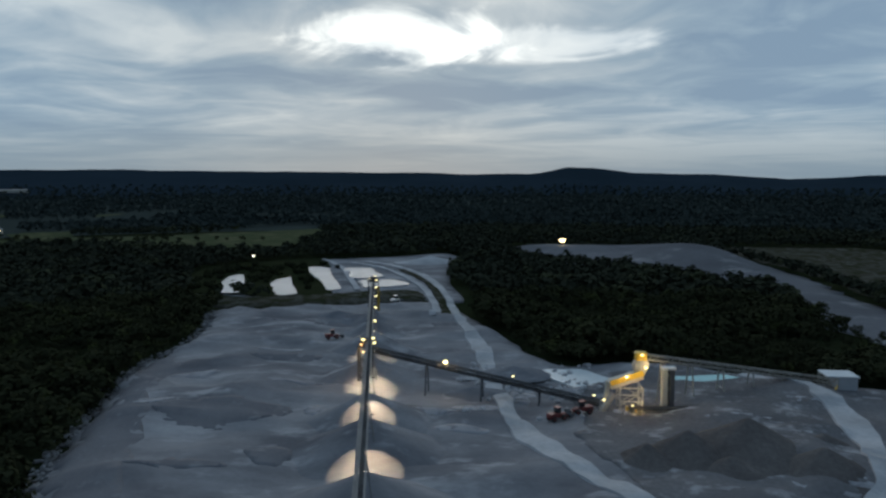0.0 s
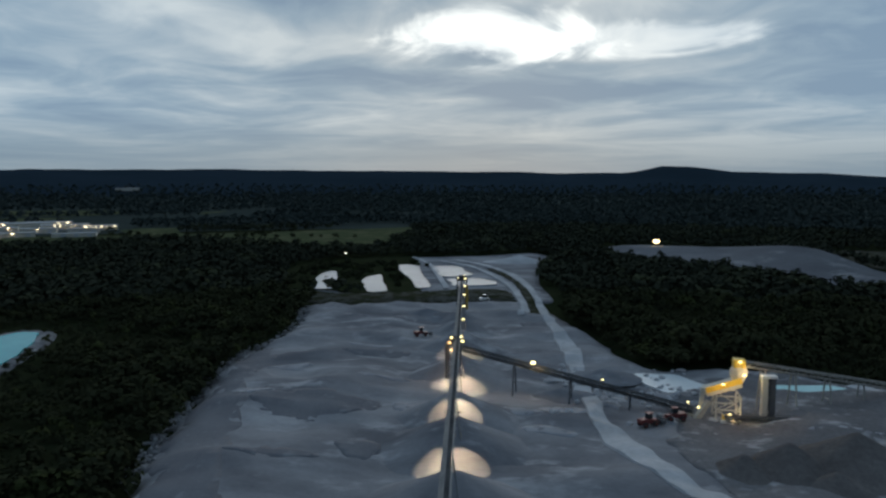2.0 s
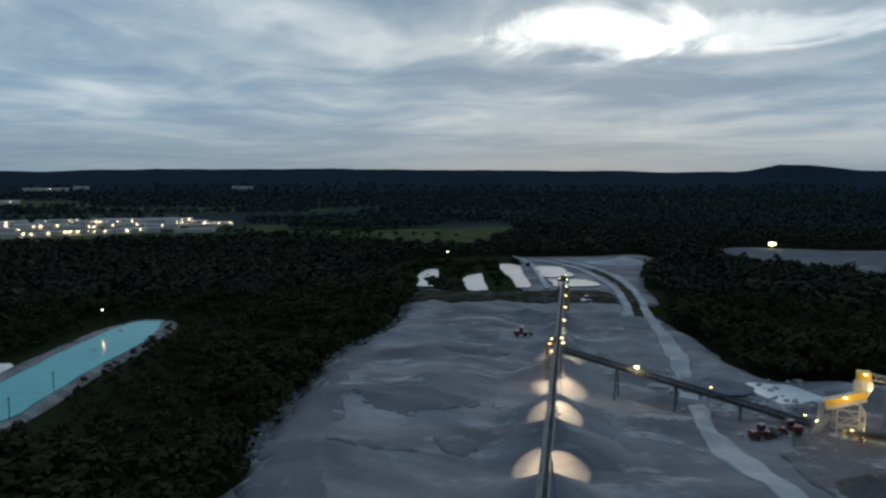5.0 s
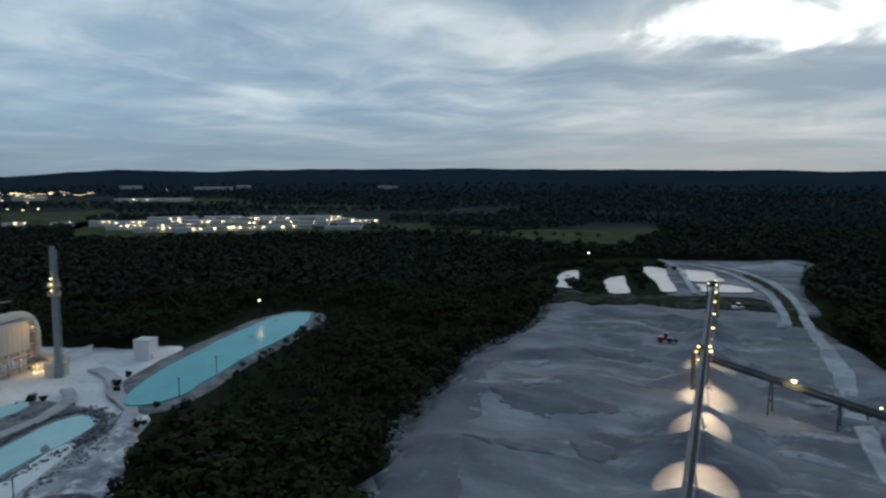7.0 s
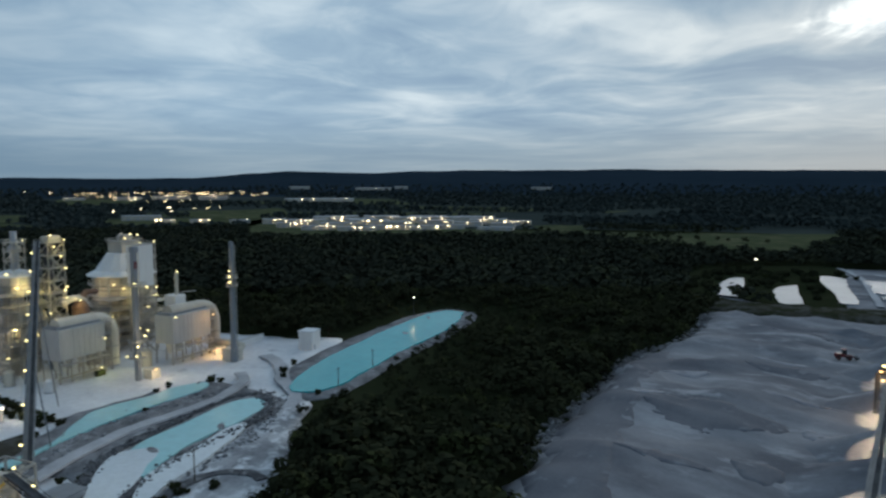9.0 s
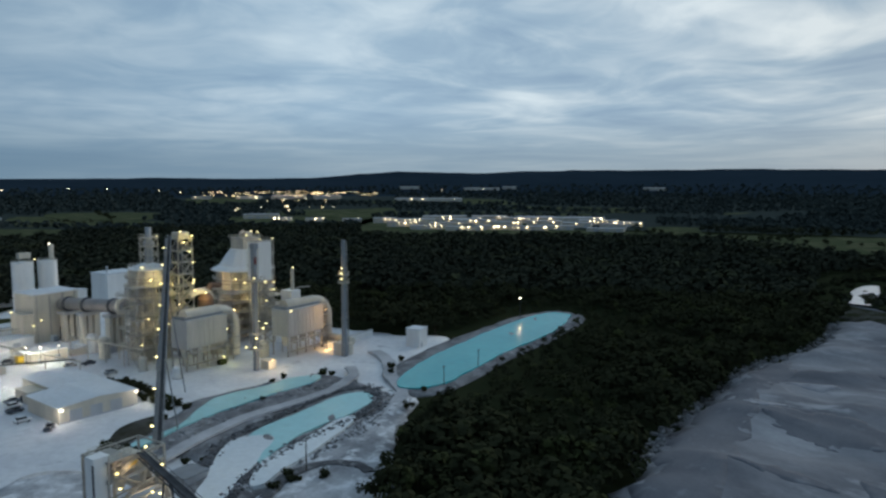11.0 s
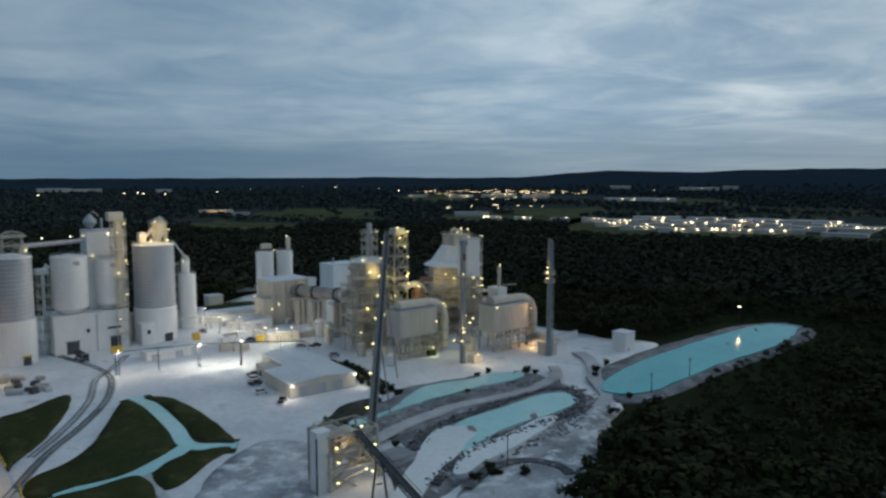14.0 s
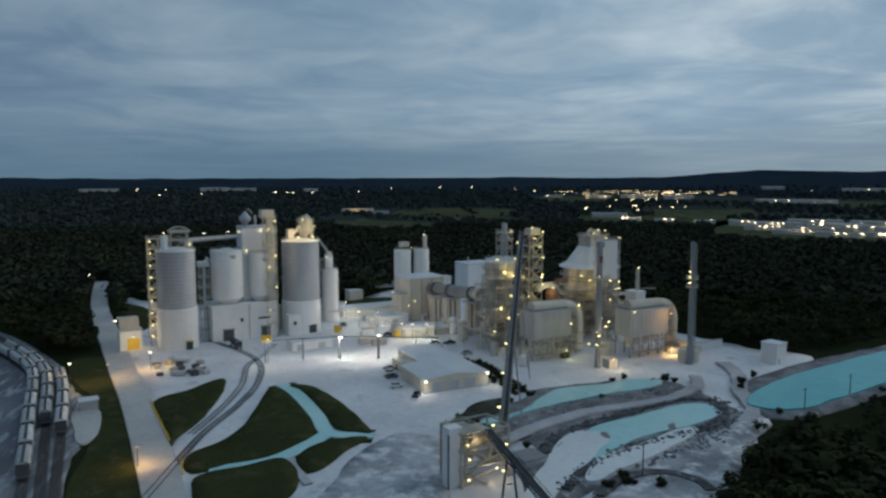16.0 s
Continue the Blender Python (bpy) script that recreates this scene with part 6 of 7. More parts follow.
for x, y, rz in ((-18, 392, 40),):
    loader(x, y, ground_z(x, y) + 0.3, rz, M_CARWHITE, "pale wheel loader on the stone field")


# ---- loose rocks ----
def rocks(name, spots, lab, mat, lo, hi, seed):
    rnd = np.random.RandomState(seed)
    base = bmesh.new()
    bmesh.ops.create_icosphere(base, subdivisions=1, radius=1)
    bv = np.array([v.co[:] for v in base.verts])
    bf = np.array([[v.index for v in f.verts] for f in base.faces])
    base.free()
    V, F, n = [], [], 0
    for x, y, z in spots:
        s = rnd.uniform(lo, hi) * np.array((rnd.uniform(0.7, 1.4), rnd.uniform(0.7, 1.4), rnd.uniform(0.5, 0.9)))
        q = bv * (1 + rnd.uniform(-0.22, 0.22, (len(bv), 1))) * s
        a = rnd.uniform(0, 6.28)
        q = np.stack([q[:, 0] * math.cos(a) - q[:, 1] * math.sin(a) + x, q[:, 0] * math.sin(a) + q[:, 1] * math.cos(a) + y, q[:, 2] + z + s[2] * 0.3], 1)
        V.append(q)
        F.append(bf + n)
        n += len(bv)
    me = bpy.data.meshes.new(name)
    me.from_pydata(np.concatenate(V).tolist(), [], np.concatenate(F).tolist())
    me.materials.append(mat)
    tagged(new(name, me), lab, "rocks", kind="stuff")


rnd = np.random.RandomState(11)
edge = spline([(*p, 0) for p in STONE[1:11]], 40, closed=False)
spots = []
for p in edge:
    for k in range(2):
        x, y = p.x + rnd.normal() * 1.5 - 1.0, p.y + rnd.normal() * 1.5
        spots.append((x, y, ground_z(x, y)))
rocks("edge_boulders", spots, "pale boulders tumbled along the field's wooded edge", M_RUBBLE, 0.3, 1.0, 3)
spots = []
for k in range(420):
    x, y = rnd.uniform(10, 60), rnd.uniform(195, 262)
    if fbm(x, y, 0.06, 3) > 0.05:
        spots.append((x, y, ground_z(x, y)))
rocks("spilled_rocks", spots, "pale broken rock spilled across the quarry floor", M_ROAD, 0.3, 1.2, 4)
bank = [Vector((*p, 0)) for p in ((-182, 76), (-190, 90), (-194, 110), (-197, 130), (-186, 140), (-172, 138), (-156, 119), (-151, 101), (-146, 86))]
spots = []
for p in spline(bank, 40, closed=False):
    for k in range(2):
        x, y = p.x + rnd.normal() * 1.8, p.y + rnd.normal() * 1.8
        spots.append((x, y, 1.2))
rocks("bank_rocks", spots, "grey broken rock heaped along the pond banks", M_RUBBLE, 0.2, 0.6, 5)
for pts in ([(-137.6, 68.0), (-145.8, 77.1), (-151.0, 87.5), (-156.2, 99.4), (-159.0, 111.4), (-162.7, 123.8), (-170.3, 135.2), (-177.5, 136.2)],
            [(-157.3, 72.2), (-166.5, 79.6), (-172.5, 90.1), (-177.0, 103.2), (-182.8, 119.9), (-186.0, 132.9), (-181.6, 137.9)]):
    strip("rock_rim", pts, 2.6, 1.5, M_RIM, "dark broken rock rim of the settling pond", "bank", over=lambda x, y: 0.7 * abs(fbm(x, y, 0.3, 6)), n=10)
    spots = []
    for p in spline([(*q, 0) for q in pts], 24, closed=False):
        for k in range(2):
            spots.append((p.x + rnd.normal() * 0.9, p.y + rnd.normal() * 0.9, 1.75))
    rocks("rim_rocks", spots, "dark broken rocks lining the pond's rim", M_RIM, 0.18, 0.55, 9)
patch("scrub_bank", [(-185.3, 56.1), (-198.2, 64.3), (-205.8, 73.9), (-204.7, 82.0), (-190.4, 76.3), (-184.0, 67.0)], 0.4, M_SCRUB, "dark overgrown bank at the pond's end", "bank", 3, lambda x, y, d: min(1, d / 4) * (1.2 + 0.8 * abs(fbm(x, y, 0.2, 21))), ragged=1.5)
strip("truck_ruts", [(-132.9, 73.8), (-139.3, 83.0), (-140.4, 92.6), (-134.6, 99.2), (-128.4, 99.2)], 3.0, 0.9, M_RIM, "dark wet ruts across the churned ground", "ground", over=lambda x, y: 0.5 + 0.3 * abs(fbm(x, y, 0.1, 12)), n=10)
strip("bank_track", [(-206, 150), (-196, 144), (-187, 128), (-184, 110), (-182, 96), (-176, 80), (-168, 66)], 4.0, 2.1, M_ROAD, "pale dusty track along the pond bank", "road", over=lambda x, y: 0.12 * fbm(x, y, 0.1, 2), n=10)
strip("bank_track", [(-104, 52), (-124, 74), (-140, 94), (-150, 112), (-158, 128), (-172, 146), (-190, 156), (-206, 168), (-222, 174)], 5.0, 1.1, M_ROAD, "pale haul track from the ponds to the yard", "road", over=lambda x, y: 0.12 * fbm(x, y, 0.1, 2), n=10)
strip("pond_track", [(-90, 612), (-78, 585), (-66, 548), (-57, 505), (-48, 462), (-44, 440)], 4.0, 1.5, M_ROAD, "pale dusty track between the ponds", "road")
pile(2, 590, 6, "pale heap of tipped stone beyond the ponds", M_ROAD, 1.8, 71, 0.45, z=0.5)


# ---- yard furniture ----
def street_lamp(x, y, h, mat, watts, color, lab, arm=0.0, r=0.42, z=0.3):
    o = thing("street_lamp", x, y, z, 0, lab, "lamp", "yard lamps")
    part("pole", cyl(0, 0, 0, h, 0.14, 0.09, 8), M_DARK, o)
    if arm:
        part("arm", beam((0, 0, h - 0.1), (arm, 0, h + 0.2), 0.1), M_DARK, o)
    part("hood", box(arm, 0, h + 0.25 + r * 0.5, r * 2.0, r * 1.6, 0.12), M_DARK, o)
    add_lamp(o, arm, 0, h + 0.2, mat, r)
    if watts:
        lamp(x + arm, y, z + h - 0.7, watts, color, 0.3)
    return o


BRIGHT = "tall yard lamp with a bright warm head"
street_lamp(-268, 37.0, 8.6, G_WHITE, 4600, COOL, BRIGHT, r=0.7)
street_lamp(-266, 51.6, 8.8, G_WHITE, 4600, COOL, BRIGHT, r=0.8)
street_lamp(-270, 10.0, 9.0, G_WHITE, 4600, COOL, BRIGHT, r=0.4)
for x, y, h, w in ((-346, 50.5, 8, 2200), (-324, 53.5, 7.5, 1800), (-320, 61.5, 7.5, 1800), (-296, 67.5, 6.5, 1500), (-293, 71.5, 6.5, 1200), (-292, 77.5, 6.5, 1200)):
    street_lamp(x, y, h, G_WHITE, w * 1.2, COOL, "yard lamp between the works' low buildings", r=0.45)
street_lamp(-274, -31.5, 6.0, G_WHITE, 2600, AMBER, "lamp by the scale house lighting the road", r=0.6)
street_lamp(-262, -44.0, 5.5, G_AMBER, 2400, AMBER, "amber lamp on the road's verge", r=0.3)
street_lamp(-256, -54.5, 8.0, G_WHITE, 2600, WARM, "lamp pole beside the parked rail cars", r=0.5)
street_lamp(-179.5, -24.5, 5.0, G_AMBER, 2200, AMBER, "short amber lamp on the grass verge", r=0.25)
street_lamp(-228.5, 272, 9.5, G_WHITE, 500, WARM, "lone lamp pole on the lake's far bank", r=0.6)
street_lamp(-140, 571, 8.0, G_WHITE, 700, WARM, "lone lamp pole beyond the settling ponds", r=1.0)
street_lamp(131, 688, 10.0, G_FLOOD, 30000, (1.0, 0.82, 0.5), "bright floodlight mast on the quarry's edge", r=3.4)
street_lamp(170, 690, 4.0, G_WHITE, 0, WARM, "small lamp on the quarry's edge", r=1.0)
street_lamp(-415, 66, 6.0, G_WARM, 500, (0.9, 0.95, 0.4), "lamp on the lawn behind the works", r=0.5)
street_lamp(-383, 82, 6.0, G_WARM, 500, (0.9, 0.95, 0.4), "lamp on the lawn behind the works", r=0.5)
for x, y in ((-500, -92), (-424, -64), (-342, -52)):
    street_lamp(x, y, 7, G_WHITE, 300, WARM, "small lamp pole along the works road", r=0.5)

# overhead pipe on posts across the yard
o = thing("overhead_pipe", -268, 36, 0.2, 0, "slim overhead pipe on posts across the yard", "pipe")
line = [(-2.6, -27, 8.6), (-2.8, -13, 8.7), (-1.6, 0.5, 8.8), (2.8, 15, 8.9), (11.5, 37, 8.9)]
part("pipe", pipe(line, 0.22, 8), M_DARK, o)
for p in line[:4]:
    part("post", beam((p[0], p[1], 0), p, 0.3), M_DARK, o)
o = thing("sign_board", -270, 9.4, 8.9, RZ, "plain yellow sign board on the overhead pipe", "sign")
part("board", box(0.3, 0, 0, 0.2, 4.0, 2.4), M_YELLOW, o)
part("bracket", box(0, 0, -0.4, 0.3, 3, 0.4), M_DARK, o)


def shed(name, x, y, w, d, h, lab, roof=0.6, mat=None, doors=(), rz=RZ, rmat=None):
    b = thing(name, x, y, 0.2, rz, lab, "building")
    part("wall", box(0, 0, 0, d, w, h, bevel=0.06), mat or M_WHITE, b)
    part("roof", box(0, 0, h, d + 0.6, w + 0.6, roof * 0.5, bevel=0.05), rmat or M_ROOF, b)
    for yy, dw, dh in doors:
        part("door", box(d / 2 + 0.04, yy, 0, 0.1, dw, dh), M_GREY, b)
    return b


shed("office", -300, 74.5, 14, 8, 4.2, "low cream office with a pale roof", mat=M_CREAM, doors=((-4, 1.1, 2.2), (3, 2.4, 2.4)))
shed("low_store", -291, 27.5, 17, 7, 3.6, "low white store beneath the broad silo", doors=((-5, 3, 2.8), (4, 3, 2.8)))
shed("long_store", -358, 66, 9, 34, 4.4, "long pale store building behind the yard", rz=RZ + 88, doors=((-2, 2.5, 2.8),))
shed("store", -330, 70, 14, 9, 4.5, "white store with a flat roof", doors=((0, 3, 3),))
shed("gate_house", -398, 63, 8, 7, 6.0, "small white house on the lawn", mat=M_CREAM, doors=((2, 1.2, 2.2),))
shed("far_store", -445, 85, 10, 60, 4.5, "long pale store behind the trees", rz=RZ + 80)
shed("far_store", -440, 118, 26, 14, 6, "wide low store behind the silos")
shed("pump_shed", -154.5, 66.5, 6.5, 6, 2.6, "low grey-roofed shed beside the screening tower", mat=M_GREY, rmat=M_STACK, doors=((0, 2, 2.4),))
o = shed("loading_tower", -309.5, -43.0, 8.5, 7, 8.0, "white loading tower over the road with a lit yellow bay", mat=M_WHITE)
part("upper_box", box(-0.5, -0.3, 8.4, 6.5, 7.2, 4.6, bevel=0.1), M_CREAM, o)
part("lit_bay", box(3.55, 0.8, 0.4, 0.15, 4.6, 4.6), M_YELLOW, o)
add_lamp(o, 4.2, 0.8, 5.6, G_WARM, 0.4)
add_lamp(o, -3, -5, 11.5, G_WHITE, 0.5)
lamp(-303.5, -41.0, 4.6, 300, WARM)
o = thing("pipe_wall", -344, 63.5, 0.2, 60, "long low concrete wall across the yard", "wall")
part("wall_face", box(0, 0, 0, 34, 0.7, 3.0), M_CONC, o)
part("coping", box(0, 0, 3.0, 34.4, 1.0, 0.25), M_ROOF, o)
for x, y in ((-316.5, 42.5), (-300.5, 66.5)):
    o = thing("yellow_bin", x, y, 0.2, RZ, "yellow steel bin standing in the yard", "bin")
    part("body", box(0, 0, 0.3, 2.5, 2.8, 3.0, bevel=0.15), M_YELLOW, o)
    part("lid", box(0, 0, 3.3, 2.7, 3.0, 0.2), M_CREAM, o)
o = thing("lime_heap", -364, 77, 0.2, 0, "broad white heap of lime behind the store", "heap")
part("heap", lathe([(11, 0), (8, 1.8), (5, 3.2), (2, 3.9), (0.3, 4.1)], 28), M_LIME, o)


# ---- cars ----
def car(x, y, rz, paint, lab, pickup=False, z=0.35):
    c = thing("car", x, y, z, rz, lab, "car", "parked cars")
    part("body", box(0, 0, 0.45, 4.9 if pickup else 4.6, 1.85, 0.7, bevel=0.16), paint, c)
    cab = bmesh.new()
    r = bmesh.ops.create_cube(cab, size=1, matrix=pose(0.3 if pickup else -0.2, 0, 1.45) @ Matrix.Diagonal((1.9 if pickup else 2.7, 1.66, 0.62, 1)))
    for v in r["verts"]:
        if v.co.z > 1.4:
            v.co.x = (v.co.x - 0.05) * 0.78
            v.co.y *= 0.86
    part("cabin", cab, M_GLASS, c)
    part("roof", box(0.2 if pickup else -0.2, 0, 1.74, 1.45 if pickup else 2.05, 1.4, 0.06), paint, c)
    if pickup:
        part("bed", box(-1.55, 0, 1.16, 1.6, 1.6, 0.04), M_DARK, c)
    for wx in (-1.45, 1.45):
        for wy in (-0.86, 0.86):
            w = part("wheel", pipe([(wx, wy - 0.11, 0.34), (wx, wy + 0.11, 0.34)], 0.34, 12), M_RUBBER, c)
            part("rim", pipe([(wx, wy - 0.13, 0.34), (wx, wy + 0.13, 0.34)], 0.2, 8), M_CARGREY, w)
    for wy in (-0.65, 0.65):
        part("headlight", box(2.32 if not pickup else 2.46, wy, 0.8, 0.06, 0.3, 0.16), M_CARWHITE, c)
    return c


PAINT = [(M_CARGREY, "silver"), (M_CARDARK, "dark"), (M_CARWHITE, "white")]
for k, (x, y, rz, p) in enumerate(((-248.5, 52.0, 100, 0), (-242.8, 51.0, 100, 2), (-237.6, 50.3, 98, 1), (-226.5, 49.6, 96, 2), (-214.8, 53.6, 150, 1), (-282, 78.5, 98, 0), (-281, 84.5, 98, 1), (-303.5, 63.0, 60, 1),
                                   (-308, 66.5, 60, 2), (-315.5, 56.5, 40, 0), (-330, 47, 10, 1), (-322, 112, 100, 1), (-316, 116, 100, 0), (-385, 88, 30, 1), (-380, 96, 30, 0), (-262, 86, 98, 0))):
    m_, w_ = PAINT[p]
    car(x, y, rz, m_, f"{w_} {'pickup truck' if k % 2 == 0 else 'car'} parked on the lime-dusted yard", k % 2 == 0)
t = thing("tanker_truck", -299.5, -1.5, 0.3, RZ + 2, "dark truck waiting at the loading bay", "truck")
part("tank", pipe([(-5.5, 0, 2.4), (1.6, 0, 2.4)], 1.25, 18), M_DARK, t)
part("chassis", box(-1, 0, 0.8, 10.5, 1.0, 0.4), M_DARK, t)
part("cab", box(3.6, 0, 1.0, 2.2, 2.4, 2.4, bevel=0.25), M_CARDARK, t)
part("windscreen", box(4.72, 0, 2.3, 0.06, 2.0, 0.8), M_GLASS, t)
for wx in (-4.6, -3.4, 1.2, 3.8):
    for wy in (-1.05, 1.05):
        part("wheel", pipe([(wx, wy - 0.15, 0.5), (wx, wy + 0.15, 0.5)], 0.5, 12), M_RUBBER, t)

# stacked plant parts beside the great silo
rnd = np.random.RandomState(21)
for k in range(16):
    x, y = -272 + rnd.uniform(-12, 12), -22 + rnd.uniform(-9, 11)
    if rnd.rand() < 0.6:
        o = thing("pallet_stack", x, y, 0.3, rnd.uniform(0, 90), "weathered pallet stack on the dusty yard", "pallets", "yard stores")
        for j in range(rnd.randint(2, 5)):
            part("pallet", box(0, 0, j * 0.5, 2.4, 2.2, 0.42, bevel=0.04), M_DARK if k % 3 else M_STEEL, o)
    else:
        o = thing("steel_skip", x, y, 0.3, rnd.uniform(0, 90), "open grey steel skip on the dusty yard", "skip", "yard stores")
        part("tub", box(0, 0, 0.2, 5.0, 2.2, 1.4, bevel=0.1), M_GREY, o)
        part("skid", box(0, 0, 0, 4.4, 1.6, 0.2), M_DARK, o)

# bollards along the road
for a, b, n in (((-230.1, -26.9), (-195, -18.7), 14), ((-179.5, -14.7), (-171.4, -13.8), 5)):
    for k in range(n):
        x, y = a[0] + (b[0] - a[0]) * k / (n - 1), a[1] + (b[1] - a[1]) * k / (n - 1)
        o = thing("bollard", x, y, 0.7, 0, "short yellow bollard along the road's edge", "bollard", "road bollards")
        part("post", cyl(0, 0, 0, 0.9, 0.22, 0.22, 8), M_YELLOW, o)
        part("cap", cyl(0, 0, 0.9, 1.0, 0.24, 0.1, 8), M_YELLOW, o)


# ---- railway ----
def track(pts, lab, z=0.3, bed=None):
    t = thing("railway_track", 0, 0, 0, 0, lab, "railway", "tracks", "structure")
    line = spline([(*p, 0) for p in pts], 8, closed=False)
    for s in (-0.75, 0.75):
        bm = bmesh.new()
        for a, b in zip(line, line[1:]):
            d = (b - a).normalized()
            q = Vector((-d.y, d.x, 0)) * s
            beam(a + q + Vector((0, 0, z + 0.3)), b + q + Vector((0, 0, z + 0.3)), 0.16, 0.2, bm)
        part("rail", bm, M_DARK, t)
    bm = bmesh.new()
    for a, b in zip(line, line[1:]):
        n = max(1, int((b - a).length / 1.2))
        d = (b - a).normalized()
        for k in range(n):
            c = a.lerp(b, k / n)
            box(c.x, c.y, z, 0.3, 2.6, 0.18, bm, math.degrees(math.atan2(d.y, d.x)))
    tagged(part("sleeper_bed", bm, bed or M_BROWN, t), kind="stuff")
    return line


def wagon_master():
    w = thing("hopper_wagon", 0, 0, -500, 0, "dusty grey covered hopper wagon on the siding", "rail wagon", "parked wagons")
    bm = bmesh.new()
    prof = [(-1.3, 1.3), (-1.55, 2.2), (-1.55, 3.6), (-1.1, 4.2), (0, 4.4), (1.1, 4.2), (1.55, 3.6), (1.55, 2.2), (1.3, 1.3)]
    rings = [[bm.verts.new((x, y, zz)) for y, zz in prof] for x in (-6.3, 6.3)]
    for k in range(len(prof)):
        bm.faces.new((rings[0][k], rings[0][(k + 1) % 9], rings[1][(k + 1) % 9], rings[1][k]))
    bm.faces.new(rings[0])
    bm.faces.new(rings[1][::-1])
    bmesh.ops.recalc_face_normals(bm, faces=bm.faces)
    part("body", bm, M_TANK, w)
    for k in range(7):
        for s in (-1, 1):
            part("side_rib", box(-5.7 + 1.9 * k, s * 1.6, 2.1, 0.15, 0.14, 1.6), M_TANK, w)
    part("roof_walk", box(0, 0, 4.42, 12.6, 0.7, 0.12), M_DARK, w)
    for k in (-4.5, -1.5, 1.5, 4.5):
        part("hatch", box(k, 0.7, 4.2, 1.6, 0.6, 0.2), M_GREY, w)
    for k in (-3.6, 0, 3.6):
        part("hopper", lathe([(0.5, 0.7), (1.7, 1.5)], 4, x=k), M_DARK, w)
    for s in (-1, 1):
        part("end_wall", box(s * 6.42, 0, 1.2, 0.2, 2.9, 2.6), M_DARK, w)
        part("end_platform", box(s * 7.2, 0, 1.0, 1.5, 2.4, 0.25), M_DARK, w)
        b = part("bogie", box(s * 5.4, 0, 0.5, 2.6, 2.0, 0.5), M_DARK, w)
        for q in (-0.8, 0.8):
            part("wheelset", pipe([(s * 5.4 + q, -0.85, 0.55), (s * 5.4 + q, 0.85, 0.55)], 0.42, 12), M_DARK, b)
    return w


TRACKS = [[(-130, -40), (-178, -48.8), (-209, -55.4), (-230, -59.9), (-249, -63.9), (-268, -68.6), (-286, -75.5), (-310, -88.4), (-360, -118)],
          [(-140, -37.5), (-208, -51.1), (-224, -54.5), (-240, -57.7), (-267, -64.2), (-290, -73.1), (-309, -82.9), (-340, -101), (-380, -124)],
          [(-150, -37), (-200, -45.8), (-217, -48.8), (-231.5, -51.6), (-251, -55.8), (-271, -61.3), (-283, -65.9), (-310, -80), (-370, -114)],
          [(-130, -58), (-180, -62), (-230, -72), (-270, -84), (-310, -104), (-350, -130)],
          [(-130, -74), (-180, -78), (-230, -88), (-270, -102), (-310, -124)]]
FIRST = [(48, 9), (78, 7), (58, 4)]
master = wagon_master()
made = []
for k, pts in enumerate(TRACKS):
    line = track(pts, "rails on grey ballast in the wagon yard", 0.2)
    if k < 3:
        skip, n = FIRST[k]
        dist, pos_ = 0.0, []
        for a, b in zip(line, line[1:]):
            seg = (b - a).length
            while dist <= skip + 16.2 * len(pos_) + 7.5 < dist + seg and len(pos_) < n:
                t = (skip + 16.2 * len(pos_) + 7.5 - dist) / seg
                d = b - a
                pos_.append((a.lerp(b, t), math.degrees(math.atan2(d.y, d.x))))
            dist += seg
        made += pos_
for i, (p, rz) in enumerate(made):
    m_ = pose(p.x, p.y, 0.62, 0, 0, rz)
    if i == 0:
        master.matrix_world = m_
    else:
        copy_thing(master, m_)
track([(-316, -12), (-294, -1), (-280, 4.8), (-266, 7.2), (-252, 6.4), (-238, 4.1), (-219, -2.1), (-199, -10.3), (-179, -16), (-165, -19.7), (-150, -24)], "curved rail spur crossing the lime yard", 0.35, M_RUBBLE)
track([(-300, 14), (-284, 9), (-268, 2.5), (-254, 1.2), (-240, -0.5), (-219, -6.2), (-199, -13.6)], "rail siding dusted with lime beside the spur", 0.33, M_CONC)
o = shed("wagon_hut", -231, -44.5, 5, 4, 3.0, "small pale hut beside the wagons", mat=M_CONC)
patch("hut_apron", [(-238, -48), (-226, -40.5), (-205, -38), (-200, -41.5), (-214, -45.5), (-226, -48)], 0.5, M_CONC, "grey concrete apron by the wagons", "ground", ragged=0.6)


# ---- bushes, poles and single trees ----
def tree_master(seed, h, name="tree", lab="dark broadleaf tree at the wood's edge", leaves=420, trunk=True):
    t = thing(name, 0, 0, -300, 0, lab, name, "single " + name + "s")
    v, f = crown_template(seed, leaves, 0.05 if trunk else 0.10)
    v = v * h
    if not trunk:
        v[:, 2] = (v[:, 2] - 0.32 * h) * 0.95
    me = bpy.data.meshes.new("crown")
    me.from_pydata(v.tolist(), [], f.tolist())
    me.materials.append(M_LEAF)
    c = new("crown", me)
    c.parent = t
    bm = bmesh.new()
    cyl(0, 0, -0.3, h * (0.55 if trunk else 0.25), h * 0.025, h * 0.012, 8, bm)
    for k in range(5):
        a = k * 1.26 + seed
        beam((0, 0, h * (0.25 + 0.05 * k) * (1 if trunk else 0.3)), (h * 0.22 * math.cos(a), h * 0.22 * math.sin(a), h * (0.5 + 0.06 * k) * (1 if trunk else 0.5)), h * 0.012, bm=bm)
    part("trunk", bm, M_BARK, t)
    return t


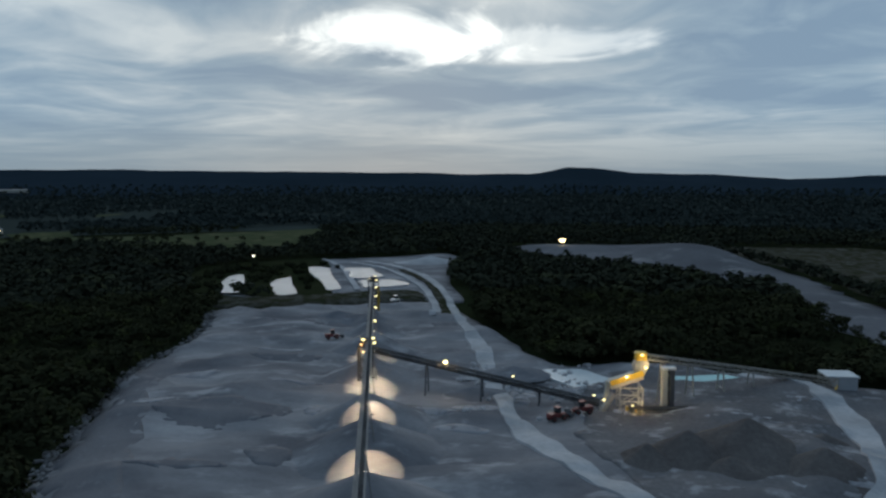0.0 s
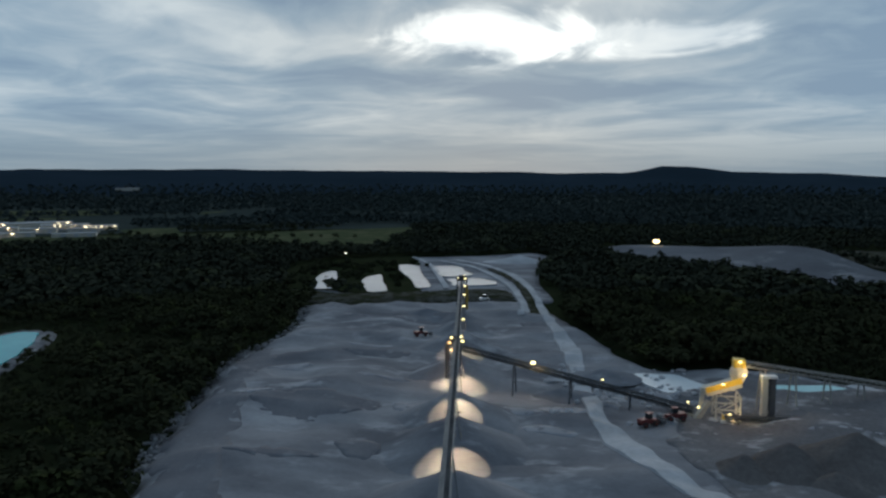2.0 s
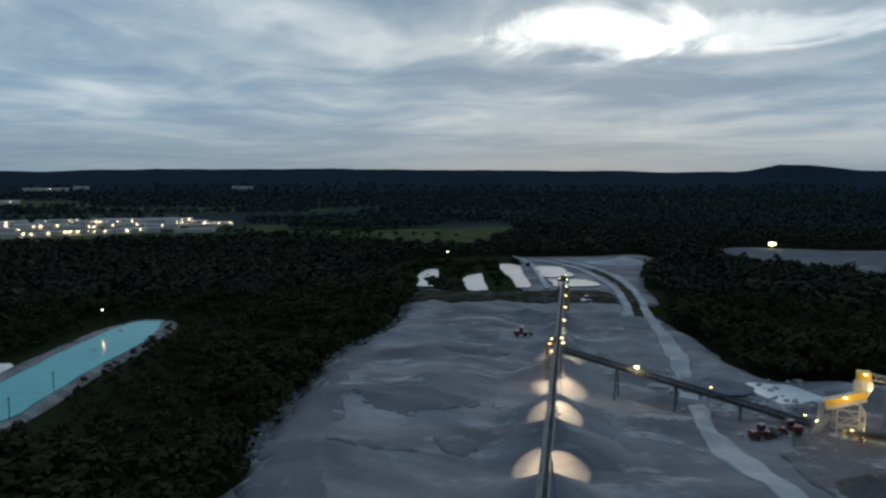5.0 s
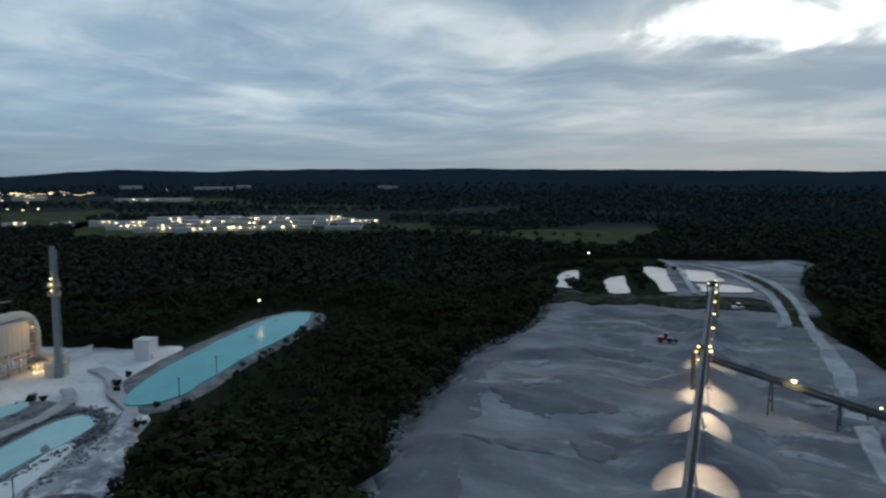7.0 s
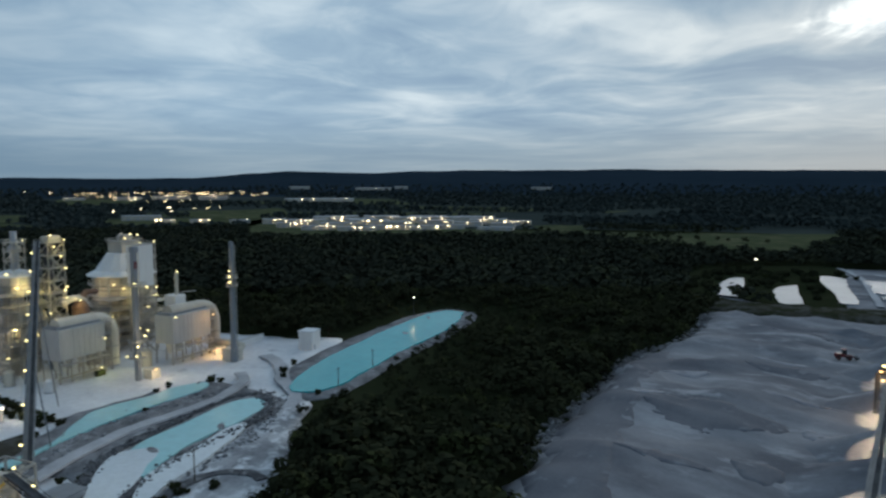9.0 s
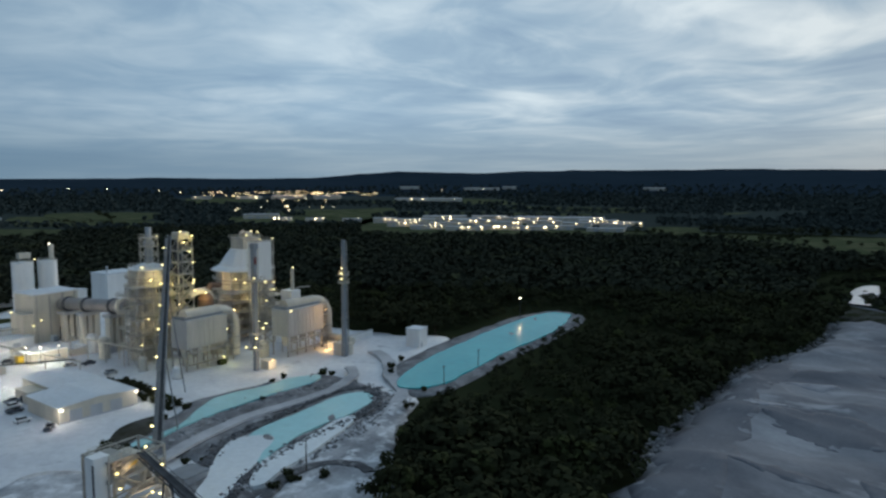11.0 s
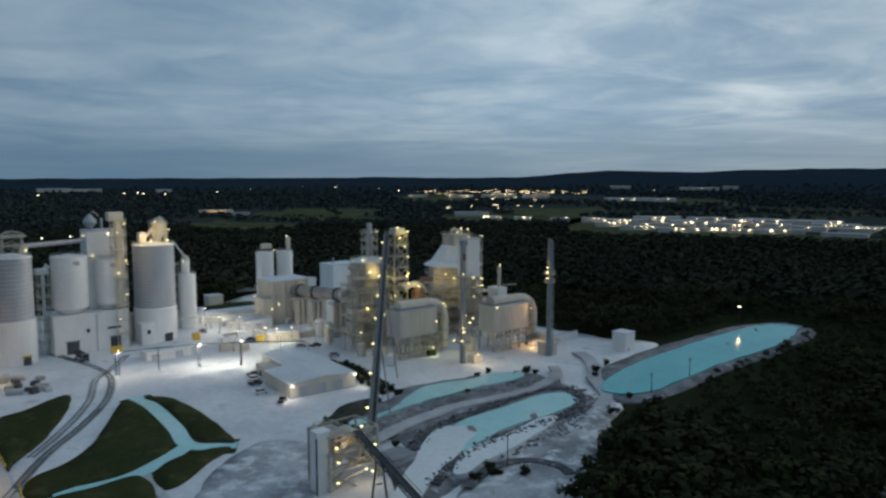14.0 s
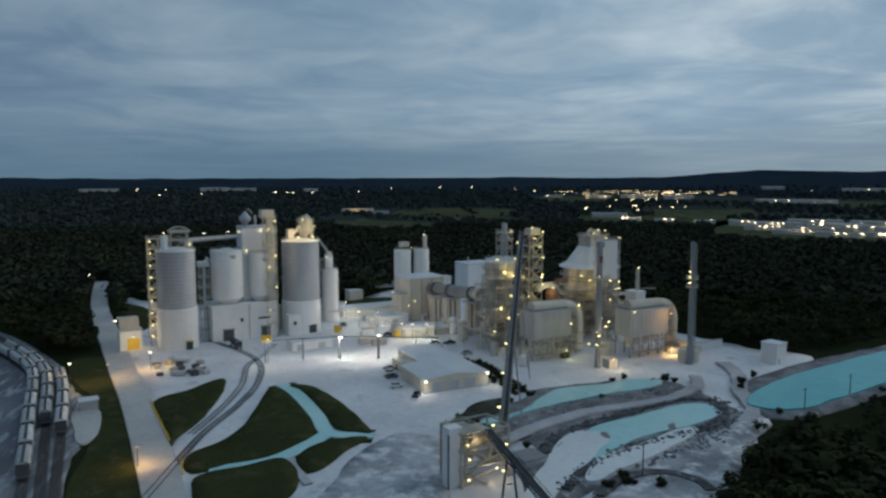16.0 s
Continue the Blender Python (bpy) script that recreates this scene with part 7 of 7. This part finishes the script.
rnd = np.random.RandomState(8)
masters = [tree_master(100 + k, 10.0) for k in range(4)]
spots = []
for line, off in (([(-113, 90), (-122, 100), (-135, 118), (-143, 136)], 3), ([(-240, 268), (-232, 240), (-224, 205)], -5),
                  ([(-112, 380), (-118, 350), (-110, 300), (-114, 262), (-108, 225), (-102, 185), (-96, 150)], -4), ([(24, 380), (34, 340), (44, 300), (58, 276), (90, 272), (125, 256), (160, 236)], 4),
                  ([(-165, 470), (-155, 440), (-130, 425)], -3)):
    pts = spline([(*p, 0) for p in line], 6, closed=False)
    for p in pts[::2]:
        spots.append((p.x + rnd.normal() * 1.5 + (off if off > 0 else off), p.y + rnd.normal() * 1.5))
for i, (x, y) in enumerate(spots):
    s = rnd.uniform(0.75, 1.25)
    m_ = pose(x, y, 0.1, 0, 0, rnd.uniform(0, 360))
    src = masters[i % 4]
    if i < 4:
        src.matrix_world = m_ @ Matrix.Scale(s, 4)
    else:
        o = copy_thing(src, m_)
        o.scale = (s, s, s * rnd.uniform(0.9, 1.1))
shrub = tree_master(200, 4.2, "bush", "low dark bush on stony ground", 260, False)
first = True
HEDGE = [(-249 + 39 * t / 9, 81.5 + 2.6 * t / 9 + 1.2 * math.sin(t)) for t in range(10)] + [(-246 + 36 * t / 9, 85.5 + 2.6 * t / 9) for t in range(10)]
WILD = [(-136.4, 84.7), (-137, 83), (-162, 74), (-164, 70), (-210.7, 121), (-213, 127), (-207, 139), (-204.4, 141), (-195.4, 108.8), (-203.8, 88), (-206, 84), (-200, 80), (-188, 60), (-182, 62), (-178, 64), (-168, 152), (-192, 158), (-197, 162), (-203, 172),
        (-212, 296), (-206, 298), (-140, 84), (-136, 78), (-134, 90)]
PONDSIDE = [(-160 + 90 * rnd.rand(), 436 + 130 * rnd.rand()) for _ in range(150)]
pond_polys = [[(-144, 520), (-130, 520), (-107, 410), (-130, 410)], [(-110, 500), (-92, 510), (-72, 410), (-95, 408)], [(-98, 563), (-72, 560), (-48, 436), (-68, 430)]]
for (x, y), s, z in [(p, 0.95, 0.4) for p in HEDGE] + [(p, rnd.uniform(0.5, 1.0), 0.9) for p in WILD] + [(p, rnd.uniform(1.0, 2.1), 0.6) for p in PONDSIDE]:
    if any(inside(np.array([x]), np.array([y]), q)[0] for q in pond_polys):
        continue
    m_ = pose(x, y, z, 0, 0, rnd.uniform(0, 360))
    if first:
        shrub.matrix_world, first = m_ @ Matrix.Scale(s, 4), False
    else:
        o = copy_thing(shrub, m_)
        o.scale = (s, s, s)
for x, y, h in ((-139.4, 88.6, 8.5), (-168, 161, 7), (-176, 186, 7)):
    o = thing("utility_pole", x, y, 0.8, 20, "dark timber utility pole with a short crossarm", "pole", "utility poles")
    part("pole", cyl(0, 0, 0, h, 0.16, 0.11, 8), M_BARK, o)
    part("crossarm", box(0, 0, h - 0.6, 0.15, 2.0, 0.15), M_BARK, o)


# ---- the town beyond ----
def polar(az, r):
    return -r * math.sin(radians(az)), r * math.cos(radians(az))


rnd = np.random.RandomState(31)


def warehouse(az, r, w, d, h, lab, lamps, mat=None, z=0.3, g=None, lr=1.1):
    x, y = polar(az, r)
    b = thing("warehouse", x, y, z, az + 180 + rnd.uniform(-6, 6), lab, "building", "town buildings")
    part("wall", gabled(-d / 2, d / 2, -w / 2, w / 2, h, h + d * 0.03), mat or M_CREAM, b)
    roof_sheets(b, -d / 2, d / 2, -w / 2, w / 2, h + 0.05, h + d * 0.03 + 0.05, M_STACK)
    for k in range(int(w / 14)):
        part("dock_door", box(-w / 2 + 7 + 14 * k, d / 2 + 0.06, 0, 5, 0.15, 4), M_GREY, b)
        part("dock_door", box(-w / 2 + 7 + 14 * k, -d / 2 - 0.06, 0, 5, 0.15, 4), M_GREY, b)
    lamps = 3 * lamps if lamps else 0
    for k in range(lamps):
        xx = -w / 2 + w * (k + 0.5 + rnd.uniform(-0.2, 0.2)) / lamps
        for s in (-1, 1):
            if rnd.rand() < 0.42:
                continue
            add_lamp(b, xx, s * (d / 2 + 1.5), h * 0.9, g or G_TOWN, lr * rnd.choice((0.5, 0.8, 1.1, 1.5)))
    return b


for az, r, w, d, h, n in ((51.0, 1130, 34, 26, 7, 1), (48.6, 1085, 62, 30, 8, 3), (46.2, 1150, 70, 34, 9, 2), (46.0, 1030, 50, 24, 6, 1), (43.6, 1080, 60, 30, 7, 3), (42.6, 1170, 56, 30, 8, 2), (41.2, 1050, 44, 26, 6, 2),
                          (40.2, 1130, 64, 32, 8, 3), (38.2, 1060, 50, 30, 7, 1), (36.6, 1120, 70, 36, 9, 1), (35.6, 1040, 40, 24, 6, 1), (34.0, 1090, 58, 30, 7, 3), (32.8, 1020, 36, 22, 6, 0), (31.8, 1070, 44, 24, 6, 2), (47.6, 980, 46, 20, 5, 2), (44.6, 960, 50, 20, 5, 2), (42.2, 975, 44, 20, 5, 3), (39.4, 970, 52, 20, 5, 2),
                          (37.2, 985, 46, 20, 5, 1), (49.6, 1040, 44, 22, 6, 2), (33.4, 960, 48, 18, 4, 0), (35.0, 1150, 60, 30, 8, 2), (44.9, 1110, 66, 30, 7, 2), (38.9, 1160, 60, 30, 8, 2)):
    warehouse(az, r, w, d, h, "long pale warehouse with lit loading docks", n)
for az, r, w, d, h, n in ((60.6, 1290, 60, 30, 7, 0), (59.0, 1200, 30, 18, 5, 2), (56.5, 1180, 30, 18, 5, 1), (53.6, 1150, 30, 18, 5, 1), (47.5, 2150, 200, 50, 9, 2), (80.6, 1440, 62, 24, 7, 0), (79.0, 1370, 40, 20, 5, 0),
                          (55.5, 2450, 90, 50, 10, 2), (58.5, 2500, 110, 50, 10, 2), (61.5, 2450, 80, 40, 9, 2), (65.0, 2500, 60, 30, 8, 1)):
    warehouse(az, r, w, d, h, "pale works building among distant lights", n, lr=1.4)
x, y = polar(80.6, 1418)
lamp(x, y, 6, 9000, AMBER, 1.0)


def town_lamp(az, r, h, g, rad):
    x, y = polar(az, r)
    o = thing("town_lamp", x, y, land_z(r, az), 0, "distant town street lamp glowing at dusk", "lamp", "town lamps")
    part("pole", cyl(0, 0, 0, h, 0.3, 0.2, 6), M_DARK, o)
    add_lamp(o, 0, 0, h, g, rad)


for k in range(140):
    az = rnd.uniform(51.5, 65) if k % 3 else rnd.normal(57.5, 2.0)
    r = rnd.uniform(2550, 2880) if rnd.rand() < 0.75 else rnd.uniform(2300, 2550)
    town_lamp(az, r, rnd.uniform(13, 17), G_FLOOD if rnd.rand() < 0.6 else G_TOWN, rnd.uniform(0.7, 1.9))
for k in range(22):
    town_lamp(rnd.uniform(54, 63), rnd.uniform(1250, 2000), rnd.uniform(12, 15), G_FLOOD if rnd.rand() < 0.4 else G_TOWN, rnd.uniform(0.9, 1.6))
for az, r in ((66.5, 2900), (68, 3150), (71.5, 3300), (80.5, 2900), (84.2, 2600), (85.7, 2600), (87, 2700), (92.5, 2450), (95.5, 2300), (86.1, 2750), (95.0, 3250), (97.0, 3200), (78, 3250), (74, 3300), (43.0, 3200), (46.5, 3100)):
    town_lamp(az, r, 15, G_TOWN, rnd.uniform(1.6, 2.8))
for az, r, w in ((90.5, 3260, 230), (91.5, 3300, 120), (99.5, 3260, 150), (29.8, 3250, 90), (43.2, 3250, 160), (49, 3300, 90), (41, 3300, 60), (84.3, 3200, 60)):
    warehouse(az, r, w, 40, 12, "far pale roof line across the plain", 0, z=land_z(r, az) + 2)


# ---- small plant in the yard ----
rnd = np.random.RandomState(51)
for x, y, r, h in ((-300, 92, 2.2, 7), (-296, 97, 1.8, 6), (-286, 92, 2.0, 8), (-240, 101, 1.6, 4), (-246, 138, 2.2, 6), (-334, 116, 3.0, 9), (-352, 108, 2.6, 8), (-258, 96, 1.5, 5), (-330, -12, 2.4, 9), (-331, 18, 2.0, 11)):
    o = thing("storage_tank", x, y, 0.2, RZ, "small upright cream storage tank in the yard", "tank", "yard tanks")
    part("shell", lathe([(r, 0.4), (r, h), (r * 0.5, h + r * 0.35), (0.2, h + r * 0.4)], 20), M_CREAM if rnd.rand() < 0.6 else M_WHITE, o)
    part("plinth", cyl(0, 0, 0, 0.4, r + 0.3, r + 0.3, 20), M_CONC, o)
    part("pipe", pipe([(r + 0.3, 0, 0.5), (r + 0.3, 0, h), (r * 0.5, 0, h + r * 0.4)], 0.15, 8), M_STEEL, o)
for k in range(14):
    x, y = rnd.uniform(-345, -285), rnd.uniform(50, 100)
    o = thing("container", x, y, 0.3, RZ + rnd.choice([0, 90]), "pale weathered shipping container in the yard", "container", "yard containers")
    part("box_body", box(0, 0, 0, 6.1, 2.4, 2.6, bevel=0.05), (M_WHITE, M_CREAM, M_GREY)[k % 3], o)
    for j in range(5):
        part("side_rib", box(-2.4 + 1.2 * j, 1.22, 0.2, 0.2, 0.08, 2.2), M_GREY, o)
    part("door", box(3.07, 0, 0.1, 0.06, 2.2, 2.4), M_GREY, o)
for a, b in (((-338, 52, 6.5), (-262, 76, 6.5)), ((-300, 84, 8), (-258, 96, 8)), ((-330, 20, 7), (-336, 78, 7))):
    o = thing("pipe_bridge", a[0], a[1], 0.2, 0, "cream pipe bridge on posts across the yard", "pipe bridge", "pipe bridges")
    q = Vector(b) - Vector(a)
    for s in (-0.6, 0, 0.6):
        part("pipe", beam((s, 0, a[2]), (q.x + s, q.y, a[2]), 0.35), M_CREAM, o)
    for k in range(5):
        part("post", beam((q.x * k / 4, q.y * k / 4, 0), (q.x * k / 4, q.y * k / 4, a[2]), 0.3), M_STEEL, o)
